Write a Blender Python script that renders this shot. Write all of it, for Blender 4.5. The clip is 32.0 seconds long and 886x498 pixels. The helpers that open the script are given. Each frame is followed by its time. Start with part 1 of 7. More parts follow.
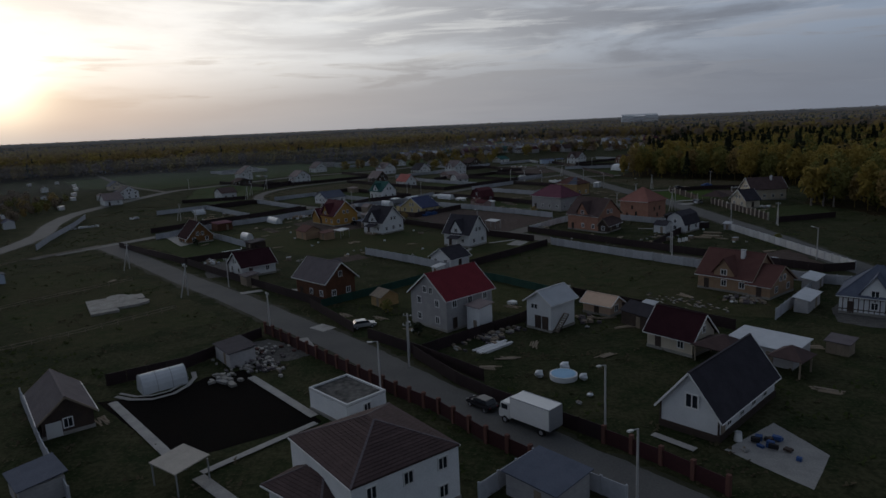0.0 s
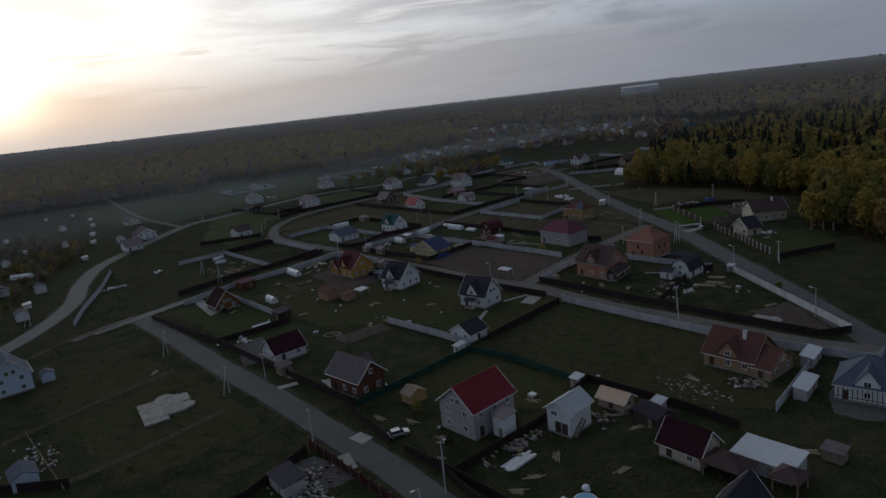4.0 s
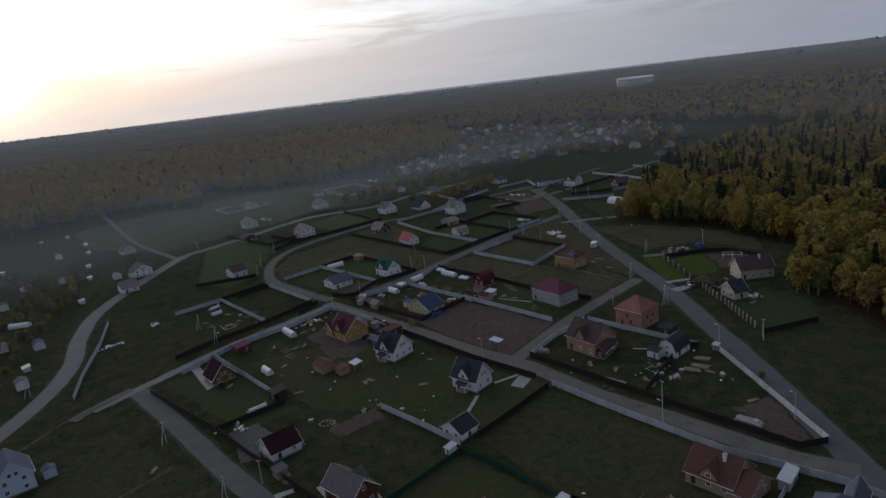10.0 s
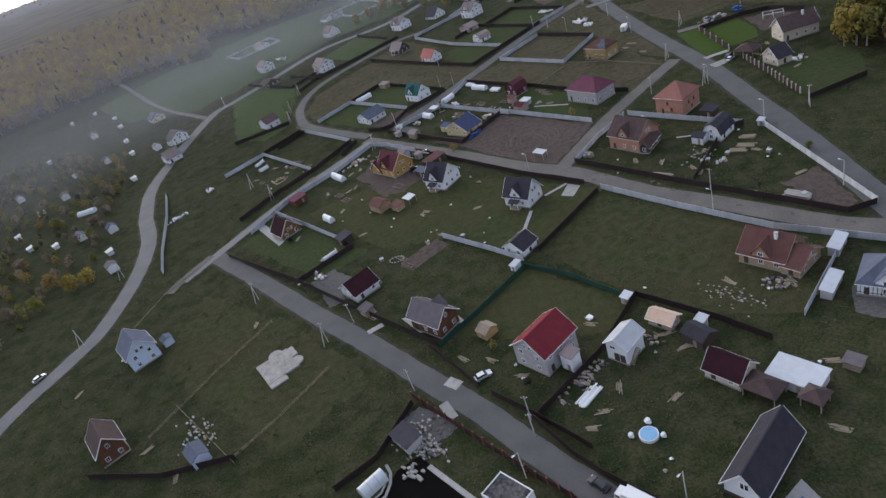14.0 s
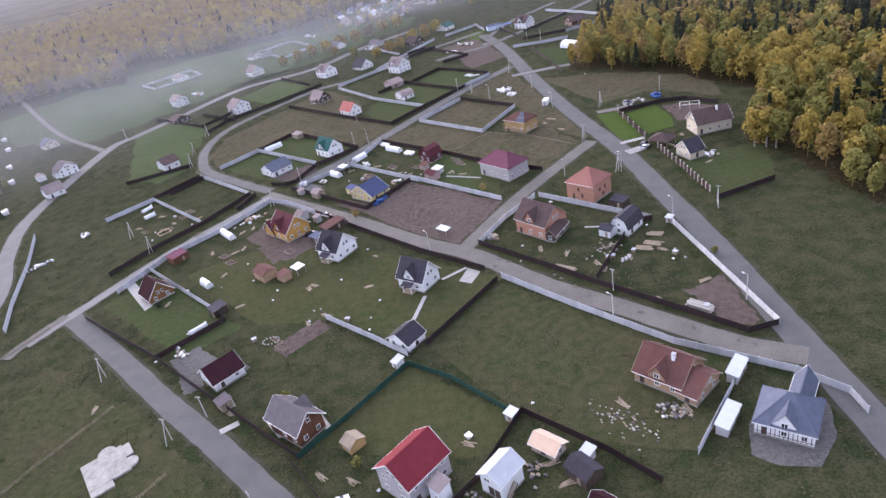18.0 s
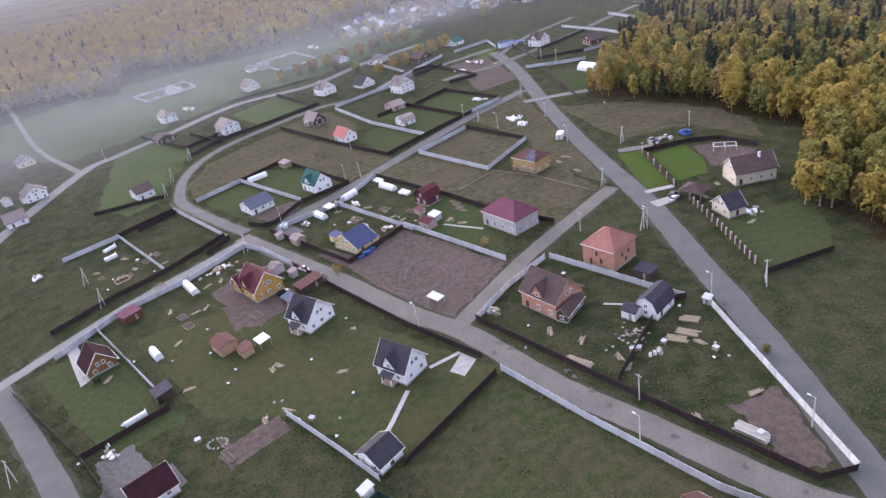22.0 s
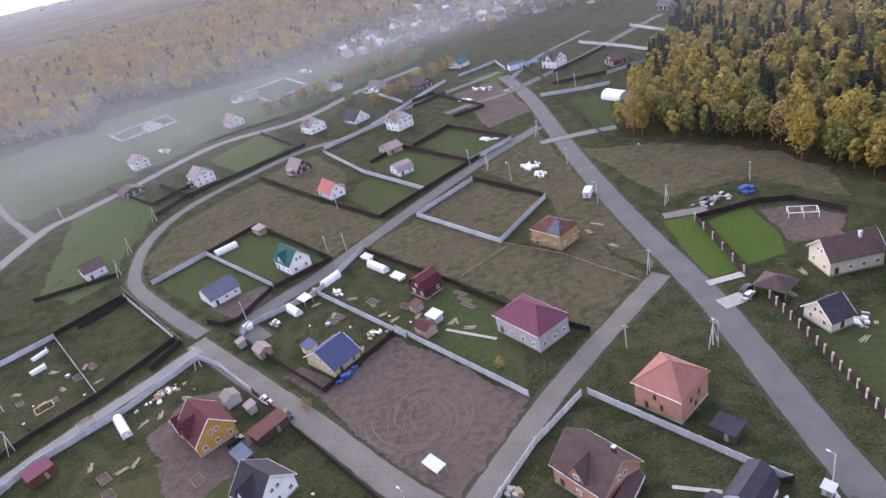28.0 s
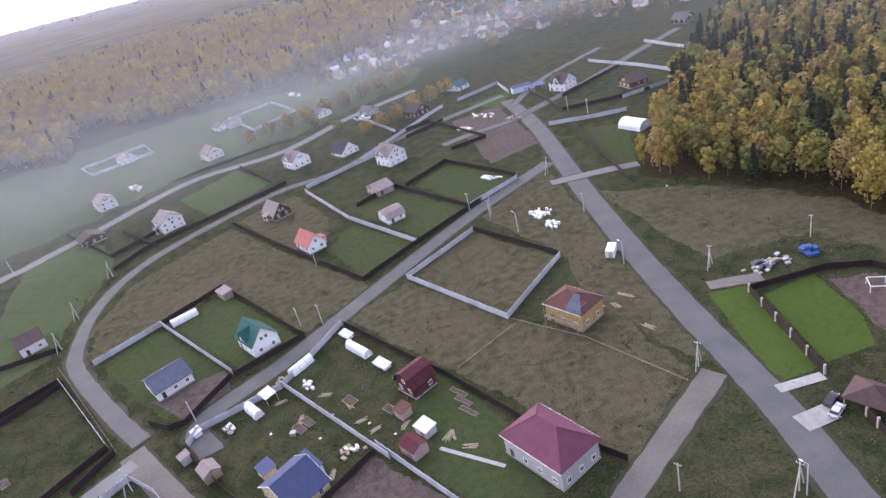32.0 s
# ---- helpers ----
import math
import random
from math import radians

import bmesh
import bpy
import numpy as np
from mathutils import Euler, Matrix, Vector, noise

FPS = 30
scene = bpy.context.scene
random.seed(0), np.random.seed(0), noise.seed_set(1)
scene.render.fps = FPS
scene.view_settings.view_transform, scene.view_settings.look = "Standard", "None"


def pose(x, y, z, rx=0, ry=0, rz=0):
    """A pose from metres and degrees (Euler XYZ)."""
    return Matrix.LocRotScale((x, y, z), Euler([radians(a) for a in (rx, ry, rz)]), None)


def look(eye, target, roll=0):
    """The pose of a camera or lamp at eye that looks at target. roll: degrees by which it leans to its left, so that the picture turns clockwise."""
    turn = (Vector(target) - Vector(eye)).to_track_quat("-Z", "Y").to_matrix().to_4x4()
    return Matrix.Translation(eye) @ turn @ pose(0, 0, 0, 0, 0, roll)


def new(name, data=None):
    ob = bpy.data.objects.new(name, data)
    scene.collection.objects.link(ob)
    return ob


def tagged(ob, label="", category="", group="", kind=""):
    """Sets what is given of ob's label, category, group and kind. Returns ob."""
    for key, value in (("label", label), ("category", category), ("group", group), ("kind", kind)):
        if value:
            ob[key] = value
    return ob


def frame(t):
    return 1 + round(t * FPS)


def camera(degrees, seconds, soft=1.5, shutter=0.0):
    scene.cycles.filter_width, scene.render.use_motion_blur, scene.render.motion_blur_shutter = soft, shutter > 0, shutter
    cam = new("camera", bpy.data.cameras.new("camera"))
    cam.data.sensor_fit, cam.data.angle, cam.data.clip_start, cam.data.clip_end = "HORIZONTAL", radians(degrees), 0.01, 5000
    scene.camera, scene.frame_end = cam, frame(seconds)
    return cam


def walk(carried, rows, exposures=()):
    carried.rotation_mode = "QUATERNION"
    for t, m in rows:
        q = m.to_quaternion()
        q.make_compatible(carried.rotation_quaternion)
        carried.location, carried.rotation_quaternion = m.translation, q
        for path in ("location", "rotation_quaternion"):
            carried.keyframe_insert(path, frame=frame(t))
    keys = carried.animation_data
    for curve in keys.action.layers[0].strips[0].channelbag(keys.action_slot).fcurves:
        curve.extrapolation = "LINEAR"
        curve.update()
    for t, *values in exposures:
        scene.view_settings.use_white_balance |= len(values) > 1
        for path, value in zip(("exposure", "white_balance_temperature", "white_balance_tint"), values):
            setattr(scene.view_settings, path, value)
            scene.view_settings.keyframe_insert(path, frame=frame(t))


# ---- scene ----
cam = camera(68.57, 32.0, soft=1.5)
PATH = [
    (0, (1.39, -3.37, 35.09), (0.99, 45.73, 25.65), -2.57),
    (0.5, (1.13, -4.44, 39.08), (0.64, 44.64, 29.51), -3.37),
    (1, (0.84, -5.45, 42.57), (0.33, 43.62, 32.97), -3.93),
    (1.5, (0.62, -5.89, 46.06), (-0.02, 43.17, 36.39), -4.39),
    (2, (0.37, -6.22, 49.68), (-0.36, 42.80, 39.82), -4.78),
    (2.5, (0.25, -6.49, 52.84), (-0.55, 42.49, 42.81), -5.22),
    (4.5, (1.70, -7.48, 65.92), (0.56, 41.15, 54.33), -6.67),
    (5, (2.34, -7.58, 68.61), (1.32, 41.00, 56.82), -6.64),
    (5.5, (2.93, -7.76, 71.45), (2.08, 40.79, 59.50), -6.60),
    (6, (3.54, -7.88, 74.21), (2.86, 40.62, 62.10), -6.53),
    (6.5, (3.66, -8.27, 77.13), (3.19, 40.19, 64.85), -6.52),
    (7, (4.20, -8.81, 80.14), (3.81, 39.61, 67.68), -6.56),
    (7.5, (4.30, -8.13, 82.75), (3.90, 40.28, 70.27), -6.60),
    (8, (4.53, -7.38, 85.20), (4.15, 41.04, 72.71), -6.62),
    (8.5, (4.90, -6.49, 87.57), (4.52, 41.92, 75.06), -6.61),
    (9, (5.12, -5.51, 89.58), (4.73, 42.90, 77.08), -6.55),
    (9.5, (5.58, -4.33, 92.22), (4.98, 44.05, 79.62), -6.64),
    (10, (6.29, -3.28, 94.51), (5.28, 45.09, 81.88), -6.85),
    (10.5, (6.96, -1.83, 96.72), (5.52, 46.53, 84.12), -7.27),
    (11, (7.32, 0.02, 98.98), (5.45, 48.37, 86.36), -7.53),
    (11.5, (7.42, 1.87, 99.67), (5.17, 50.25, 87.24), -7.75),
    (12, (7.29, 3.77, 100.02), (4.66, 52.20, 87.87), -7.91),
    (12.5, (6.95, 4.98, 100.84), (3.90, 53.29, 88.31), -8.56),
    (13, (5.50, 2.99, 104.40), (-0.76, 47.90, 83.34), -16.08),
    (13.5, (1.75, -6.98, 106.83), (-5.42, 35.28, 81.08), -20.47),
    (14, (4.10, -5.15, 105.25), (-2.31, 37.30, 79.63), -19.95),
    (14.5, (6.26, -0.95, 103.78), (1.10, 42.24, 79.12), -18.24),
    (16.5, (12.93, 6.83, 102.37), (11.03, 50.52, 78.13), -14.08),
    (17, (14.44, 9.58, 102.79), (13.11, 53.29, 78.54), -13.37),
    (17.5, (16.22, 12.69, 103.06), (15.35, 56.41, 78.81), -12.67),
    (18, (17.62, 16.44, 102.96), (17.09, 60.23, 78.83), -11.99),
    (18.5, (18.94, 20.45, 103.06), (18.58, 64.28, 79.00), -11.56),
    (19, (20.21, 24.35, 103.23), (19.89, 68.21, 79.22), -11.21),
    (19.5, (21.15, 29.50, 103.00), (20.68, 73.42, 79.12), -11.09),
    (20, (21.91, 34.69, 102.74), (21.33, 78.64, 78.91), -11.09),
    (20.5, (22.61, 39.49, 102.71), (21.91, 83.47, 78.94), -11.01),
    (21, (23.76, 44.54, 102.67), (22.88, 88.53, 78.93), -11.05),
    (21.5, (24.93, 49.85, 102.48), (23.85, 93.85, 78.75), -11.04),
    (22, (26.07, 54.99, 102.46), (24.81, 98.99, 78.74), -11.05),
    (22.5, (26.90, 60.65, 101.61), (25.51, 104.68, 77.96), -10.95),
    (23, (27.92, 66.17, 101.51), (26.43, 110.16, 77.78), -10.90),
    (23.5, (28.63, 70.27, 101.88), (27.14, 114.21, 78.07), -10.82),
    (24, (29.83, 74.48, 102.53), (28.22, 118.35, 78.59), -10.88),
    (24.5, (30.88, 78.48, 103.41), (29.15, 122.28, 79.36), -11.02),
    (25, (31.59, 82.53, 104.19), (29.82, 126.29, 80.06), -11.19),
    (25.5, (31.96, 87.72, 103.97), (30.05, 131.57, 80.02), -11.45),
    (27.5, (34.14, 109.13, 104.59), (31.81, 153.14, 80.97), -13.32),
    (28, (34.44, 114.43, 104.14), (32.07, 158.52, 80.68), -13.45),
    (28.5, (35.35, 120.48, 103.01), (32.91, 164.69, 79.79), -13.57),
    (29, (36.21, 125.37, 103.21), (33.71, 169.61, 80.05), -13.78),
    (29.5, (36.92, 130.08, 103.60), (34.41, 174.33, 80.46), -13.97),
    (30, (37.39, 134.99, 104.06), (34.90, 179.20, 80.84), -14.15),
    (30.5, (38.44, 139.19, 103.74), (35.91, 183.44, 80.60), -14.29),
    (31, (38.56, 143.93, 103.71), (36.21, 188.21, 80.60), -14.20),
    (31.5, (38.37, 149.90, 103.30), (36.04, 194.27, 80.37), -14.28),
    (32, (39.52, 157.28, 101.20), (36.96, 201.74, 78.48), -14.39),
]
walk(cam, [(t, look(eye, target, roll)) for t, eye, target, roll in PATH], [(0, -1.65, 5850, 12), (5, -1.4, 5850, 12), (8, -1.2, 5900, 13), (10, -0.97, 5950, 13), (12.4, -0.62, 5950, 14), (13, -0.35, 6000, 15), (13.5, 0.1, 6050, 16), (14, 0.55, 6050, 17), (14.5, 0.95, 6100, 19), (16.5, 1.56, 6050, 26), (19, 1.62, 6080, 28), (32, 1.62, 6100, 29)])

# ---- sky and sun ----
SUN_AZ, SUN_EL = radians(-34), radians(5)
to_sun = Vector((math.sin(SUN_AZ) * math.cos(SUN_EL), math.cos(SUN_AZ) * math.cos(SUN_EL), math.sin(SUN_EL)))
world = bpy.data.worlds.new("evening_sky")
scene.world = world
world.use_nodes = True
wt = world.node_tree
back = wt.nodes["Background"]


def wnode(kind, operation=""):
    n = wt.nodes.new("ShaderNode" + kind)
    if operation:
        n.operation = operation
    return n


def wmath(op, a, b=0.0, c=0.0):
    n = wnode("Math", operation=op)
    for i, v in enumerate((a, b, c)):
        if isinstance(v, (int, float)):
            n.inputs[i].default_value = v
        else:
            wt.links.new(v, n.inputs[i])
    return n.outputs[0]


def wmix(fac, a, b, blend="MIX"):
    n = wnode("Mix")
    n.data_type, n.blend_type = "RGBA", blend
    for key, v in (("Factor", fac), ("A", a), ("B", b)):
        if isinstance(v, (int, float)):
            n.inputs[key].default_value = v
        elif isinstance(v, tuple):
            n.inputs[key].default_value = (*v, 1)
        else:
            wt.links.new(v, n.inputs[key])
    return n.outputs["Result"]


sky = wnode("TexSky")
sky.sky_type, sky.sun_disc = "NISHITA", False
sky.sun_elevation, sky.sun_rotation, sky.dust_density = SUN_EL, SUN_AZ, 3.0
way = wnode("TexCoord").outputs["Generated"]
sep = wnode("SeparateXYZ")
wt.links.new(way, sep.inputs[0])
up = wmath("MAXIMUM", sep.outputs["Z"], 0.0)
dot = wnode("VectorMath", operation="DOT_PRODUCT")
wt.links.new(way, dot.inputs[0])
dot.inputs[1].default_value = to_sun
toward = wmath("MAXIMUM", dot.outputs["Value"], 0.0)
glow = wmath("POWER", toward, 6.5)
wide = wmath("POWER", toward, 3.0)


def wnoise(stretch, scale, detail, lo, hi, warp=0.3):
    """Cloud cover from 0 to 1, drawn out along the horizon."""
    m = wnode("Mapping")
    m.inputs["Scale"].default_value = stretch
    wt.links.new(way, m.inputs["Vector"])
    n = wnode("TexNoise")
    n.inputs["Scale"].default_value, n.inputs["Detail"].default_value, n.inputs["Roughness"].default_value = scale, detail, 0.58
    n.inputs["Distortion"].default_value = warp
    wt.links.new(m.outputs[0], n.inputs["Vector"])
    r = wnode("MapRange")
    r.interpolation_type = "SMOOTHSTEP"
    r.inputs["From Min"].default_value, r.inputs["From Max"].default_value = lo, hi
    wt.links.new(n.outputs["Fac"], r.inputs["Value"])
    return r.outputs[0]


def wband(value, lo, hi):
    r = wnode("MapRange")
    r.interpolation_type = "SMOOTHSTEP"
    r.inputs["From Min"].default_value, r.inputs["From Max"].default_value = lo, hi
    r.inputs["To Min"].default_value, r.inputs["To Max"].default_value = 1.0, 0.0
    wt.links.new(value, r.inputs["Value"])
    return r.outputs[0]


# broad banks and thin streaks
cover = wnoise((1.5, 1.5, 8.0), 1.6, 8, 0.40, 0.60)
streak = wnoise((2.6, 2.6, 26.0), 1.9, 7, 0.50, 0.66, 0.5)
base = wmix(wide, (0.74, 0.86, 1.02), (1.9, 1.87, 1.74))
shade = wmix(wide, (0.45, 0.49, 0.57), (1.12, 1.08, 1.04))
clouds = wmix(cover, base, shade)
clouds = wmix(wmath("MULTIPLY", streak, 0.7), clouds, wmix(wide, (0.98, 1.02, 1.10), (2.7, 2.55, 2.15)))
lit = wmix(wmath("MULTIPLY", glow, wmath("MULTIPLY_ADD", cover, -0.3, 1.0)), clouds, (3.1, 2.95, 2.6))
# one dark cloud high beside the glow
aside_ = wnode("VectorMath", operation="SUBTRACT")
wt.links.new(way, aside_.inputs[0])
aside_.inputs[1].default_value = (-0.225, 0.953, 0.205)
flat_ = wnode("VectorMath", operation="MULTIPLY")
wt.links.new(aside_.outputs[0], flat_.inputs[0])
flat_.inputs[1].default_value = (8.0, 8.0, 30.0)
size_ = wnode("VectorMath", operation="LENGTH")
wt.links.new(flat_.outputs[0], size_.inputs[0])
blot = wband(wmath("ADD", size_.outputs["Value"], wmath("MULTIPLY", cover, 0.5)), 0.75, 1.25)
lit = wmix(wmath("MULTIPLY", blot, 0.8), lit, (0.95, 0.97, 1.02))
# the long bank of cloud that lies on the horizon, thinner where the sun shines through
edge_ = wmath("ADD", sep.outputs["Z"], wmath("MULTIPLY", wmath("SUBTRACT", cover, streak), 0.028))
bank = wband(edge_, 0.05, 0.115)
lit = wmix(wmath("MULTIPLY", bank, 0.88), lit, wmix(wide, (0.56, 0.60, 0.67), (1.30, 1.20, 1.08)))
spot = wmath("POWER", toward, 700.0)
lit = wmix(spot, lit, (6.0, 5.2, 3.6))
# the sky darkens overhead and away from the sunset
away = wband(dot.outputs["Value"], -0.5, 0.32)
high = wband(sep.outputs["Z"], 0.30, 0.75)
dim = wnode("VectorMath", operation="SCALE")
wt.links.new(lit, dim.inputs[0])
wt.links.new(wmath("MULTIPLY", wmath("MULTIPLY_ADD", away, -0.35, 1.0), wmath("MULTIPLY_ADD", high, 0.25, 0.75)), dim.inputs["Scale"])
lit = dim.outputs[0]
tint = wmix(0.02, lit, sky.outputs[0])
wt.links.new(tint, back.inputs[0])
back.inputs[1].default_value = 1.0
sun = new("sun", bpy.data.lights.new("sun", "SUN"))
sun.data.energy, sun.data.angle, sun.data.color = 0.3, radians(14), (1.0, 0.87, 0.72)
sun.matrix_world = look(to_sun * 100, (0, 0, 0))

# ---- materials ----
DESC = {}


def material(name, rgb, rgb2=None, scale=1.0, rough=0.85, metal=0.0, bump=0.2, fine=12.0, desc="", rows=0.0, spec=0.3):
    """Two tones mixed by coarse and fine noise, with a little relief; rows: metres between raised courses."""
    m = bpy.data.materials.new(name)
    m.use_nodes = True
    nt = m.node_tree
    b = nt.nodes["Principled BSDF"]
    tc = nt.nodes.new("ShaderNodeTexCoord")
    coarse, grain = nt.nodes.new("ShaderNodeTexNoise"), nt.nodes.new("ShaderNodeTexNoise")
    info = nt.nodes.new("ShaderNodeObjectInfo")
    coarse.inputs["Scale"].default_value, coarse.inputs["Detail"].default_value = scale, 5
    grain.inputs["Scale"].default_value, grain.inputs["Detail"].default_value = scale * fine, 4
    for n in (coarse, grain):
        nt.links.new(tc.outputs["Object"], n.inputs["Vector"])
    mix1, mix2 = nt.nodes.new("ShaderNodeMath"), nt.nodes.new("ShaderNodeMapRange")
    mix1.operation = "ADD"
    nt.links.new(coarse.outputs["Fac"], mix1.inputs[0])
    nt.links.new(grain.outputs["Fac"], mix1.inputs[1])
    mix2.inputs["From Min"].default_value, mix2.inputs["From Max"].default_value = 0.75, 1.25
    nt.links.new(mix1.outputs[0], mix2.inputs["Value"])
    ramp = nt.nodes.new("ShaderNodeMix")
    ramp.data_type = "RGBA"
    ramp.inputs["A"].default_value = (*rgb, 1)
    ramp.inputs["B"].default_value = (*(rgb2 or [c * 0.72 for c in rgb]), 1)
    nt.links.new(mix2.outputs[0], ramp.inputs["Factor"])
    hsv = nt.nodes.new("ShaderNodeHueSaturation")
    vary = nt.nodes.new("ShaderNodeMapRange")
    vary.inputs["To Min"].default_value, vary.inputs["To Max"].default_value = 0.88, 1.12
    nt.links.new(info.outputs["Random"], vary.inputs["Value"])
    nt.links.new(vary.outputs[0], hsv.inputs["Value"])
    nt.links.new(ramp.outputs["Result"], hsv.inputs["Color"])
    nt.links.new(hsv.outputs[0], b.inputs["Base Color"])
    b.inputs["Roughness"].default_value, b.inputs["Metallic"].default_value = rough, metal
    b.inputs["Specular IOR Level"].default_value = spec
    bp = nt.nodes.new("ShaderNodeBump")
    bp.inputs["Strength"].default_value, bp.inputs["Distance"].default_value = bump, 0.05
    nt.links.new(grain.outputs["Fac"], bp.inputs["Height"])
    if rows:
        wv = nt.nodes.new("ShaderNodeTexWave")
        wv.wave_profile, wv.bands_direction = "SAW", "Z"
        wv.inputs["Scale"].default_value = 0.314 / rows
        nt.links.new(tc.outputs["Object"], wv.inputs["Vector"])
        b2 = nt.nodes.new("ShaderNodeBump")
        b2.inputs["Strength"].default_value, b2.inputs["Distance"].default_value = 0.6, 0.05
        nt.links.new(wv.outputs["Fac"], b2.inputs["Height"])
        nt.links.new(bp.outputs[0], b2.inputs["Normal"])
        bp = b2
    nt.links.new(bp.outputs[0], b.inputs["Normal"])
    DESC[name] = desc
    return m


def ground_material(name, tones, scale=0.02, bump=0.5):
    """Rough ground: four tones blended by noise at three sizes."""
    m = bpy.data.materials.new(name)
    m.use_nodes = True
    nt = m.node_tree
    b = nt.nodes["Principled BSDF"]
    geo = nt.nodes.new("ShaderNodeNewGeometry")
    noises = []
    for s, d in ((scale, 6), (scale * 9, 6), (scale * 70, 5)):
        n = nt.nodes.new("ShaderNodeTexNoise")
        n.inputs["Scale"].default_value, n.inputs["Detail"].default_value, n.inputs["Roughness"].default_value = s, d, 0.62
        nt.links.new(geo.outputs["Position"], n.inputs["Vector"])
        noises.append(n)
    prev = None
    for k, n in enumerate(noises):
        mr = nt.nodes.new("ShaderNodeMapRange")
        mr.inputs["From Min"].default_value, mr.inputs["From Max"].default_value = (0.40, 0.60) if k < 2 else (0.44, 0.58)
        nt.links.new(n.outputs["Fac"], mr.inputs["Value"])
        mx = nt.nodes.new("ShaderNodeMix")
        mx.data_type = "RGBA"
        if k == 2:
            fac = nt.nodes.new("ShaderNodeMath")
            fac.operation, fac.inputs[1].default_value = "MULTIPLY", 0.46
            nt.links.new(mr.outputs[0], fac.inputs[0])
            nt.links.new(fac.outputs[0], mx.inputs["Factor"])
        elif k == 1:
            fac = nt.nodes.new("ShaderNodeMath")
            fac.operation, fac.inputs[1].default_value = "MULTIPLY", 0.8
            nt.links.new(mr.outputs[0], fac.inputs[0])
            nt.links.new(fac.outputs[0], mx.inputs["Factor"])
        else:
            nt.links.new(mr.outputs[0], mx.inputs["Factor"])
        if prev is None:
            mx.inputs["A"].default_value = (*tones[0], 1)
        else:
            nt.links.new(prev.outputs["Result"], mx.inputs["A"])
        mx.inputs["B"].default_value = (*tones[k + 1], 1)
        prev = mx
    speck = nt.nodes.new("ShaderNodeTexNoise")
    speck.inputs["Scale"].default_value, speck.inputs["Detail"].default_value, speck.inputs["Roughness"].default_value = 2.6, 4, 0.7
    nt.links.new(geo.outputs["Position"], speck.inputs["Vector"])
    dry = nt.nodes.new("ShaderNodeMapRange")
    dry.inputs["From Min"].default_value, dry.inputs["From Max"].default_value, dry.inputs["To Max"].default_value = 0.54, 0.66, 0.75
    nt.links.new(speck.outputs["Fac"], dry.inputs["Value"])
    straw = nt.nodes.new("ShaderNodeMix")
    straw.data_type = "RGBA"
    straw.inputs["B"].default_value = (*(min(1.0, c * 1.25) for c in tones[2]), 1)
    nt.links.new(prev.outputs["Result"], straw.inputs["A"])
    nt.links.new(dry.outputs[0], straw.inputs["Factor"])
    nt.links.new(straw.outputs["Result"], b.inputs["Base Color"])
    b.inputs["Roughness"].default_value = 0.95
    b.inputs["Specular IOR Level"].default_value = 0.03
    bp = nt.nodes.new("ShaderNodeBump")
    bp.inputs["Strength"].default_value, bp.inputs["Distance"].default_value = bump, 0.3
    nt.links.new(noises[2].outputs["Fac"], bp.inputs["Height"])
    nt.links.new(bp.outputs[0], b.inputs["Normal"])
    return m


def leaf_material(name, rgb, rgb2):
    """Foliage: tone changes from tree to tree and from leaf clump to leaf clump."""
    m = bpy.data.materials.new(name)
    m.use_nodes = True
    nt = m.node_tree
    b = nt.nodes["Principled BSDF"]
    geo = nt.nodes.new("ShaderNodeNewGeometry")
    squash = nt.nodes.new("ShaderNodeVectorMath")
    squash.operation = "MULTIPLY"
    squash.inputs[1].default_value = (1, 1, 0.12)
    nt.links.new(geo.outputs["Position"], squash.inputs[0])
    cell = nt.nodes.new("ShaderNodeTexVoronoi")
    cell.inputs["Scale"].default_value = 0.13
    nt.links.new(squash.outputs[0], cell.inputs["Vector"])
    chan = nt.nodes.new("ShaderNodeSeparateColor")
    nt.links.new(cell.outputs["Color"], chan.inputs[0])
    own = nt.nodes.new("ShaderNodeMath")
    own.operation = "MULTIPLY"
    own.inputs[1].default_value = 0.7
    nt.links.new(chan.outputs[0], own.inputs[0])
    add = nt.nodes.new("ShaderNodeMath")
    add.operation = "MULTIPLY_ADD"
    add.inputs[1].default_value = 0.2
    nt.links.new(geo.outputs["Random Per Island"], add.inputs[0])
    nt.links.new(own.outputs[0], add.inputs[2])
    mx = nt.nodes.new("ShaderNodeMix")
    mx.data_type = "RGBA"
    mx.inputs["A"].default_value, mx.inputs["B"].default_value = (*rgb, 1), (*rgb2, 1)
    nt.links.new(add.outputs[0], mx.inputs["Factor"])
    nt.links.new(mx.outputs["Result"], b.inputs["Base Color"])
    b.inputs["Roughness"].default_value = 0.9
    b.inputs["Specular IOR Level"].default_value = 0.1
    thin, both = nt.nodes.new("ShaderNodeBsdfTranslucent"), nt.nodes.new("ShaderNodeMixShader")
    nt.links.new(mx.outputs["Result"], thin.inputs["Color"])
    both.inputs[0].default_value = 0.32
    nt.links.new(b.outputs[0], both.inputs[1])
    nt.links.new(thin.outputs[0], both.inputs[2])
    nt.links.new(both.outputs[0], nt.nodes["Material Output"].inputs["Surface"])
    return m


